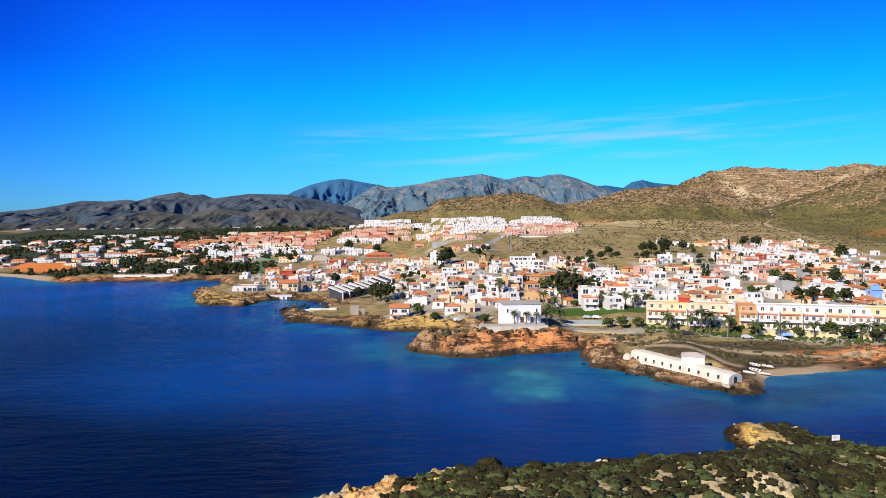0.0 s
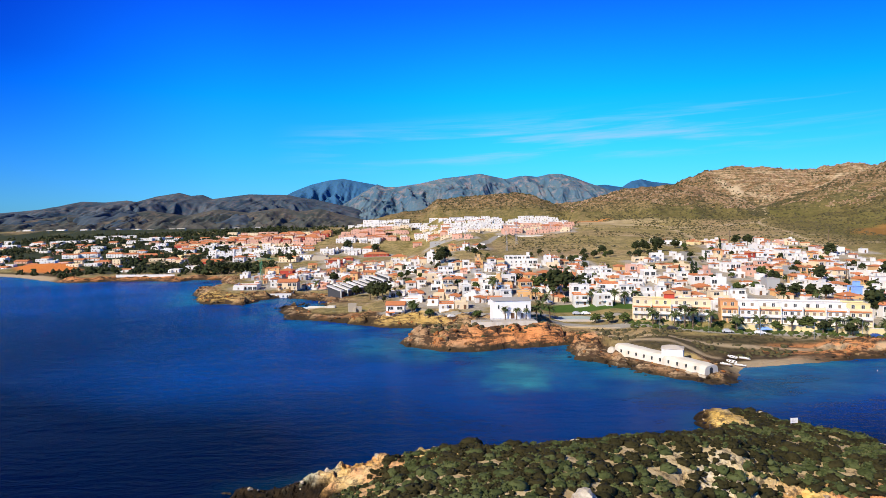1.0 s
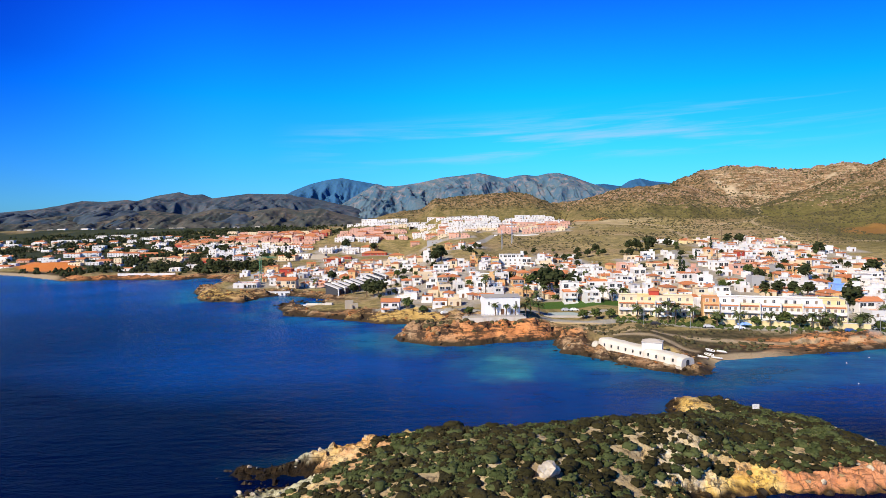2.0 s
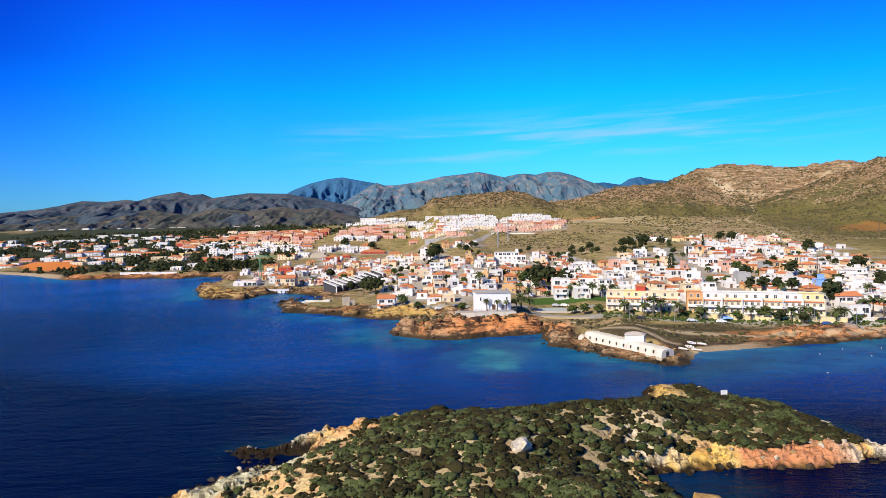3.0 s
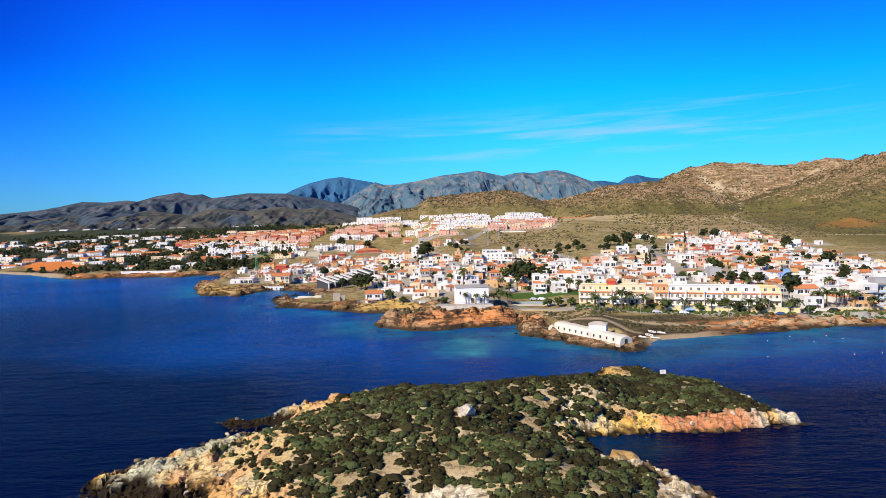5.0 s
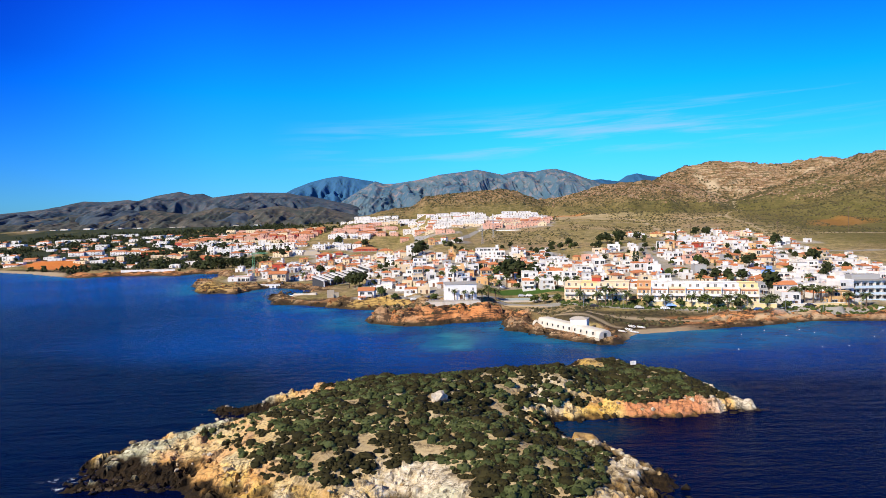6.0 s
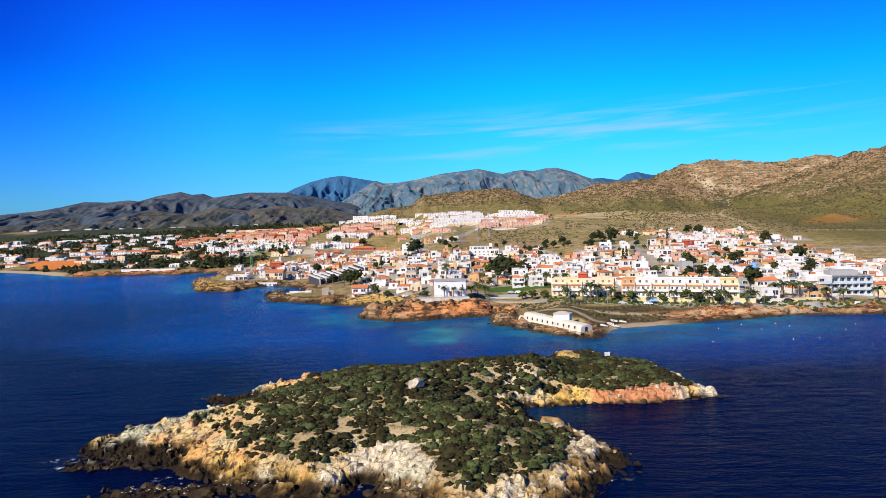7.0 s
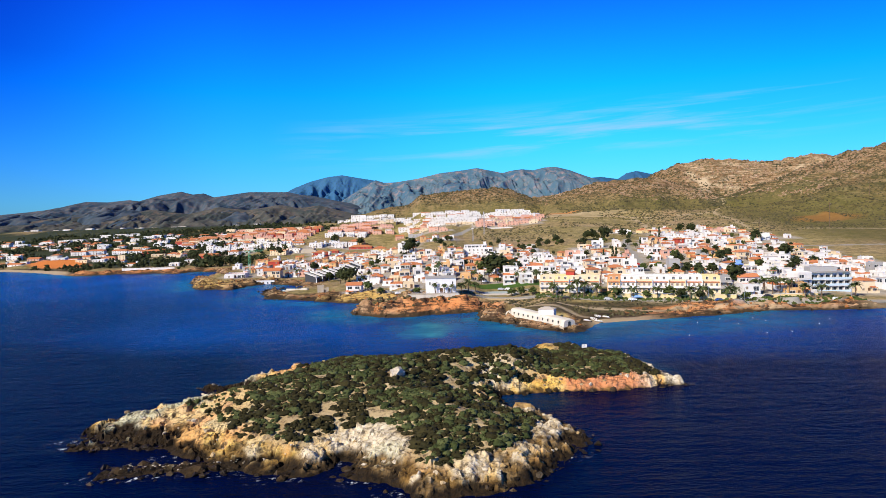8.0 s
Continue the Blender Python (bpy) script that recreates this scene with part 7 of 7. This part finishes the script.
def build_rocks():
    z = float(island_height(np.array([-5.7]), np.array([115.9]))[0][0])
    boulder(-5.7, 115.9, z + 0.5, 1.25, 5, PALE_ROCK, "large pale boulder among the shrubs", 0.85)
    boulder(15.8, 110.8, 0.35, 2.5, 8, OCHRE_ROCK, "flat ochre rock at the water's edge", 0.4)
    rnd = random.Random(3)
    # reef in front of the islet
    for k in range(3):
        f = k / 2
        x, y = -41 + 22 * f + rnd.uniform(-1, 1), 89.2 + 1.6 * f + rnd.uniform(-1.2, 1.2)
        boulder(x, y, 0.0, rnd.uniform(0.8, 1.7), 20 + k, DARK_ROCK if rnd.random() < 0.88 else PALE_ROCK, "weathered rock of the low reef", rnd.uniform(0.45, 0.75))
    rng = np.random.default_rng(21)
    f = rng.random(150)
    c = np.stack([-42 + 23 * f + rng.normal(0, 0.7, 150), 88.8 + 1.8 * f + rng.normal(0, 1.2, 150), rng.uniform(-0.15, 0.25, 150) * (0.5 + 0.5 * np.sin(f * 14) ** 2)], 1)
    far = rng.normal((-48.5, 99.5, 0.1), (2.6, 1.0, 0.12), (50, 3))
    c = np.concatenate([c[value_noise(c[:, 0] / 2.2, c[:, 1] * 0, 5) > 0.3], far])
    tagged(new("reef_stones", blobs_object("reef_stones", c, rng.uniform(0.2, 0.6, len(c)), rng.uniform(0.4, 0.8, len(c)), WET_STONES, 1, 0.4, 24, False)), "jagged dark rocks of the low reef", "rocks", kind="stuff")
    f = rng.random(60)
    c = np.stack([-41 + 22 * f + rng.normal(0, 0.6, 60), 89.0 + 1.8 * f + rng.normal(0, 0.6, 60), rng.uniform(0.6, 1.0, 60)], 1)
    tagged(new("white_droppings", blobs_object("white_droppings", c, rng.uniform(0.07, 0.18, 60), rng.uniform(0.3, 0.6, 60), PALE_ROCK, 1, 0.3, 25, False)), "white-stained stones on top of the reef", "rocks", kind="stuff")
    # broken stone along the islet's rim
    p = rng.uniform((-60, 76), (52, 168), (26000, 2))
    z, d, prong, west = island_height(p[:, 0], p[:, 1])
    ok = (d > -1.6) & (d < 3.0 + 5.0 * west * rng.random(len(p)) + 1.5 * rng.random(len(p))) & (rng.random(len(p)) < 0.10)
    p, z, d = p[ok], z[ok], d[ok]
    r = rng.uniform(0.12, 0.62, len(p)) ** 1.0 * np.where(d < 0.5, 1.25, 0.8)
    low = (z < 0.75)
    for nm, pick, mat, words in (("rim_stones", ~low, STONES, "broken pale and ochre stones on the islet's rim"), ("wet_stones", low, WET_STONES, "dark wet stones at the islet's waterline")):
        c = np.stack([p[pick, 0], p[pick, 1], np.maximum(z[pick], -0.15)], 1)
        tagged(new(nm, blobs_object(nm, c, r[pick], rng.uniform(0.5, 1.1, pick.sum()), mat, 1, 0.38, 22, False)), words, "rocks", kind="stuff")
    # and along the town's shore
    p = rng.uniform((-160, 180), (150, 420), (40000, 2))
    z, d, _ = ground_height(p[:, 0], p[:, 1])
    sandy = step(p[:, 0], 46, 50) * step(-p[:, 0], -84, -74)
    ok = (d > -1.5) & (d < 4 + 9 * rng.random(len(p)) ** 2) & (rng.random(len(p)) > 0.72 + 0.25 * sandy) & (fbm(p[:, 0] / 6, p[:, 1] / 6, 2, 181) > 0.38)
    ok &= ~((p[:, 1] > 236) & (np.abs(p[:, 0]) < 12) & (p[:, 1] < 246))
    p, z, d = p[ok], z[ok], d[ok]
    r = rng.uniform(0.18, 0.85, len(p))
    low = z < 0.8
    for nm, pick, mat, words in (("shore_stones", ~low, RUST_STONES, "rust-red and ochre broken rock along the shore"), ("wet_shore_stones", low, WET_STONES, "dark wet rock at the shore's waterline")):
        c = np.stack([p[pick, 0], p[pick, 1], np.maximum(z[pick], -0.15)], 1)
        tagged(new(nm, blobs_object(nm, c, r[pick], rng.uniform(0.5, 1.0, pick.sum()), mat, 1, 0.38, 23, False)), words, "rocks", kind="stuff")


build_rocks()


def build_hill_rocks():
    rng = np.random.default_rng(31)
    p = rng.uniform((120, 640), (640, 880), (26000, 2))
    z, d, hills = ground_height(p[:, 0], p[:, 1])
    band = fbm(p[:, 0] / 60, p[:, 1] / 14, 4, 191, True)
    ok = (band > 0.70) & (hills > 14)
    p, z = p[ok], z[ok]
    tagged(new("hill_rocks", blobs_object("hill_rocks", np.stack([p[:, 0], p[:, 1], z], 1), rng.uniform(0.4, 1.5, len(p)), rng.uniform(0.5, 1.0, len(p)), HILL_STONES, 1, 0.38, 32, False)), "pale rock outcrops in lines on the hills", "rocks", kind="stuff")


HILL_STONES = stones_material("hill_stone", (0.30, 0.20, 0.11), (0.24, 0.125, 0.065), (0.42, 0.31, 0.20))
build_hill_rocks()


def build_greenhouses():
    rnd = random.Random(12)
    for k in range(16):
        y = rnd.uniform(1250, 1800)
        x = (-0.66 + 0.36 * k / 15) * y + rnd.uniform(-20, 20)
        ob = thing("greenhouse", pose(x, y, land(x, y), 0, 0, rnd.uniform(-8, 8)), "long low white greenhouse on the far plain", "greenhouse", "greenhouses of the plain")
        w = rnd.uniform(3, 9)
        part("wall", box_data([(-w, -5, -2, w, 5, 2.0)]), WHITE, ob)
        part("roof", hip_data(-w, -5, w, 5, 2.1, 1.2, 0.3, True), ROOFPALE, ob)


build_greenhouses()


def build_sign():
    z = float(island_height(np.array([35.0]), np.array([150.2]))[0][0])
    ob = thing("notice_board", pose(35.0, 150.2, z, 0, 0, 8), "white blank-looking notice board on two posts", "sign")
    part("board", box_data([(-0.62, -0.03, 0.75, 0.62, 0.03, 1.55)]), WHITE, ob)
    for x in (-0.45, 0.45):
        part("post", box_data([(x - 0.05, 0.03, -0.4, x + 0.05, 0.11, 1.5)]), WOOD, ob)
    for k in range(3):
        part("text_bar", box_data([(-0.45, -0.036, 1.35 - k * 0.17, 0.3 - 0.12 * k, -0.031, 1.39 - k * 0.17)]), GREY, ob)


build_sign()


def build_boats():
    for k, (x, y, a, tip) in enumerate([(47.0, 200.2, 128, 24), (49.8, 203.0, 120, -22), (54.6, 206.6, 132, 26), (52.2, 207.8, 118, -14), (50.6, 200.4, 140, 14)]):
        ob = thing("rowing_boat", pose(x, y, land(x, y) + 0.18, tip, 0, a) @ Matrix.Scale(1 / TRUE, 4), "small white boat drawn up on the beach", "boat", "boats on the beach")
        part("hull", boat_data(3.4, 1.3, 0.55), BOATWHITE, ob, "", True)
        for bx in (-1.2, 0.0, 1.0):
            part("thwart", box_data([(bx - 0.14, -0.62, 0.48, bx + 0.14, 0.62, 0.53)]), WOOD, ob)
        part("keel", box_data([(-2.0, -0.04, -0.08, 1.6, 0.04, 0.05)]), WOOD, ob)
    for k, (x, y) in enumerate([(79.3, 194.9), (69.2, 175.4), (90.2, 191.9), (99, 200.9), (100.2, 195.4), (90.5, 175.9), (97.9, 176.9), (88.5, 200.4), (112, 188), (120, 196)]):
        ob = thing("mooring_buoy", pose(x, y, 0.05) @ Matrix.Scale(1 / TRUE, 4), "round white mooring buoy floating in the bay", "buoy", "mooring buoys")
        v, f = ICO2
        part("float", ([tuple(c * 0.15) for c in v], [tuple(g) for g in f]), BOATWHITE, ob, "", True)
        part("ring", tube_data([(0, 0, 0.12), (0, 0, 0.26)], [0.05, 0.05], 6), METAL, ob)


build_boats()


def build_masts():
    for x, y, h, words in [(300.8, 489, 19, "tall wooden power pole on the hillside"), (401, 591, 12, "wooden power pole on the hillside"), (186.6, 500, 9, "wooden power pole above the houses"), (230, 456, 12.8, "wooden power pole beside the track"),
                           (160, 330, 9, "wooden power pole in the street"), (118, 352, 9, "wooden power pole in the street")]:
        ob = thing("power_pole", pose(x, y, land(x, y)), words, "pole", "power poles")
        part("pole", tube_data([(0, 0, -1), (0, 0, h)], [0.22, 0.14], 7), BARK, ob)
        part("crossarm", box_data([(-1.1, -0.08, h - 1.0, 1.1, 0.08, h - 0.82)]), WOOD, ob)
        for bx in (-0.9, 0, 0.9):
            part("insulator", tube_data([(bx, 0, h - 0.82), (bx, 0, h - 0.5)], [0.07, 0.05], 6), METAL, ob)
    for x, y, h in [(37.4, 523, 19.5), (26, 485, 13.6)]:
        ob = thing("radio_mast", pose(x, y, land(x, y)), "slender lattice radio mast on the slope", "mast", "radio masts")
        for a in (0, 2.09, 4.19):
            part("leg", tube_data([(math.cos(a) * 0.7, math.sin(a) * 0.7, -1), (math.cos(a) * 0.25, math.sin(a) * 0.25, h)], [0.11, 0.09], 5), METAL, ob)
        part("brace", joined(*[tube_data([(math.cos(a) * 0.6, math.sin(a) * 0.6, z), (math.cos(a + 2.09) * 0.5, math.sin(a + 2.09) * 0.5, z + 1.5)], [0.05, 0.05], 4) for a in (0, 2.09, 4.19) for z in np.arange(0.5, h - 2, 1.6)]), METAL, ob)
        part("antenna", box_data([(-0.5, -0.15, h - 2.0, -0.25, 0.15, h), (0.25, -0.15, h - 2.4, 0.5, 0.15, h - 0.4)]), WHITE, ob)
    # building crane over the western waterfront
    ob = thing("tower_crane", pose(-118, 398, land(-118, 398)), "slim green tower crane by the waterfront", "crane")
    part("mast", joined(*[tube_data([(sx, sy, -1), (sx, sy, 14)], [0.09, 0.09], 4) for sx in (-0.5, 0.5) for sy in (-0.5, 0.5)], *[tube_data([(-0.5, -0.5, z), (0.5, -0.5, z + 1)], [0.05, 0.05], 4) for z in np.arange(0, 13, 1)]), GREENPAINT, ob)
    part("jib", box_data([(-3, -0.25, 14, 9, 0.25, 14.2), (-3, -0.25, 14.6, 9, 0.25, 14.75)]), GREENPAINT, ob)
    part("counterweight", box_data([(-3.3, -0.4, 13.2, -2.3, 0.4, 14)]), GREY, ob)


GREENPAINT = plain("green_paint", (0.10, 0.30, 0.16), 0.5)
build_masts()


def build_cars():
    colours = [plain("car_paint_white", (0.75, 0.75, 0.75), 0.25), plain("car_paint_dark", (0.03, 0.03, 0.035), 0.25), plain("car_paint_red", (0.35, 0.03, 0.02), 0.25), plain("car_paint_silver", (0.45, 0.46, 0.48), 0.25), plain("car_paint_blue", (0.03, 0.08, 0.25), 0.25)]
    words = ["white", "black", "red", "silver", "blue"]
    body = [(-2.0, 0.35), (-2.0, 0.85), (-1.75, 0.95), (-1.2, 1.45), (0.45, 1.45), (1.05, 0.98), (1.9, 0.82), (2.05, 0.55), (2.05, 0.35)]
    verts = [(x, s * (0.82 if z < 1.2 else 0.66), z) for s in (-1, 1) for x, z in body]
    n = len(body)
    faces = [tuple(range(n - 1, -1, -1)), tuple(range(n, 2 * n))] + [(k, (k + 1) % n, n + (k + 1) % n, n + k) for k in range(n)]
    meshes = [mesh_of("body", verts, faces, c) for c in colours]
    glass = mesh_of("windows", *box_data([(-1.15, -0.72, 1.02, 0.6, -0.70, 1.36), (-1.15, 0.70, 1.02, 0.6, 0.72, 1.36), (0.5, -0.6, 1.0, 0.85, 0.6, 1.32)]), GLASS)
    wheel = mesh_of("wheel", *tube_data([(0, -0.1, 0), (0, 0.1, 0)], [0.32, 0.32], 12), RUBBER)
    spots = [(-9, 264, 20, 1), (-2, 261.5, 10, 2), (-16, 268, 25, 0), (48, 236.5, -18, 1), (62, 231.5, -18, 3), (70, 229, -18, 0), (98, 222, -15, 4), (84, 257, 75, 0), (86.5, 268, 78, 1), (92, 292, 75, 3),
             (97, 300, 75, 0), (100, 318, 75, 2), (107, 350, 72, 0), (108, 225, 0, 3), (116, 224, 0, 1), (140, 224.5, 0, 0), (30, 268, 0, 0), (27, 268.5, 0, 3), (112, 380, 75, 1), (22, 295, 0, 0)]
    for x, y, a, c in spots:
        ob = thing("car", pose(x, y, land(x, y) + 0.02, 0, 0, a) @ Matrix.Scale(1 / TRUE, 4), f"{words[c]} parked hatchback car on the street", "car", "parked cars")
        part_data("body", meshes[c], ob)
        part_data("windows", glass, ob, pose(0, 0, 0))
        for wx in (-1.25, 1.25):
            for wy in (-0.74, 0.74):
                part_data("wheel", wheel, ob, pose(wx, wy, 0.32))
    # street lamps along the promenade
    for k in range(9):
        x = 44 + k * 12.5
        y = 235.5 - 0.34 * (x - 44) if x < 84 else 221.5 + 0.02 * (x - 84)
        ob = thing("street_lamp", pose(x, y, land(x, y), 0, 0, 90), "slim grey street lamp on the promenade", "street lamp", "promenade lamps")
        part("pole", tube_data([(0, 0, -0.3), (0, 0, 4.6)], [0.08, 0.05], 7), METAL, ob)
        part("arm", tube_data([(0, 0, 4.5), (-0.7, 0, 4.75)], [0.04, 0.03], 6), METAL, ob)
        part("lamp_head", box_data([(-1.1, -0.13, 4.68, -0.6, 0.13, 4.8)]), GREY, ob)


build_cars()


def to_true_size():
    m = Matrix.Scale(TRUE, 4)
    for ob in bpy.data.objects:
        if ob.parent is None and ob.type in {"MESH", "EMPTY"}:
            ob.matrix_basis = m @ ob.matrix_basis


to_true_size()
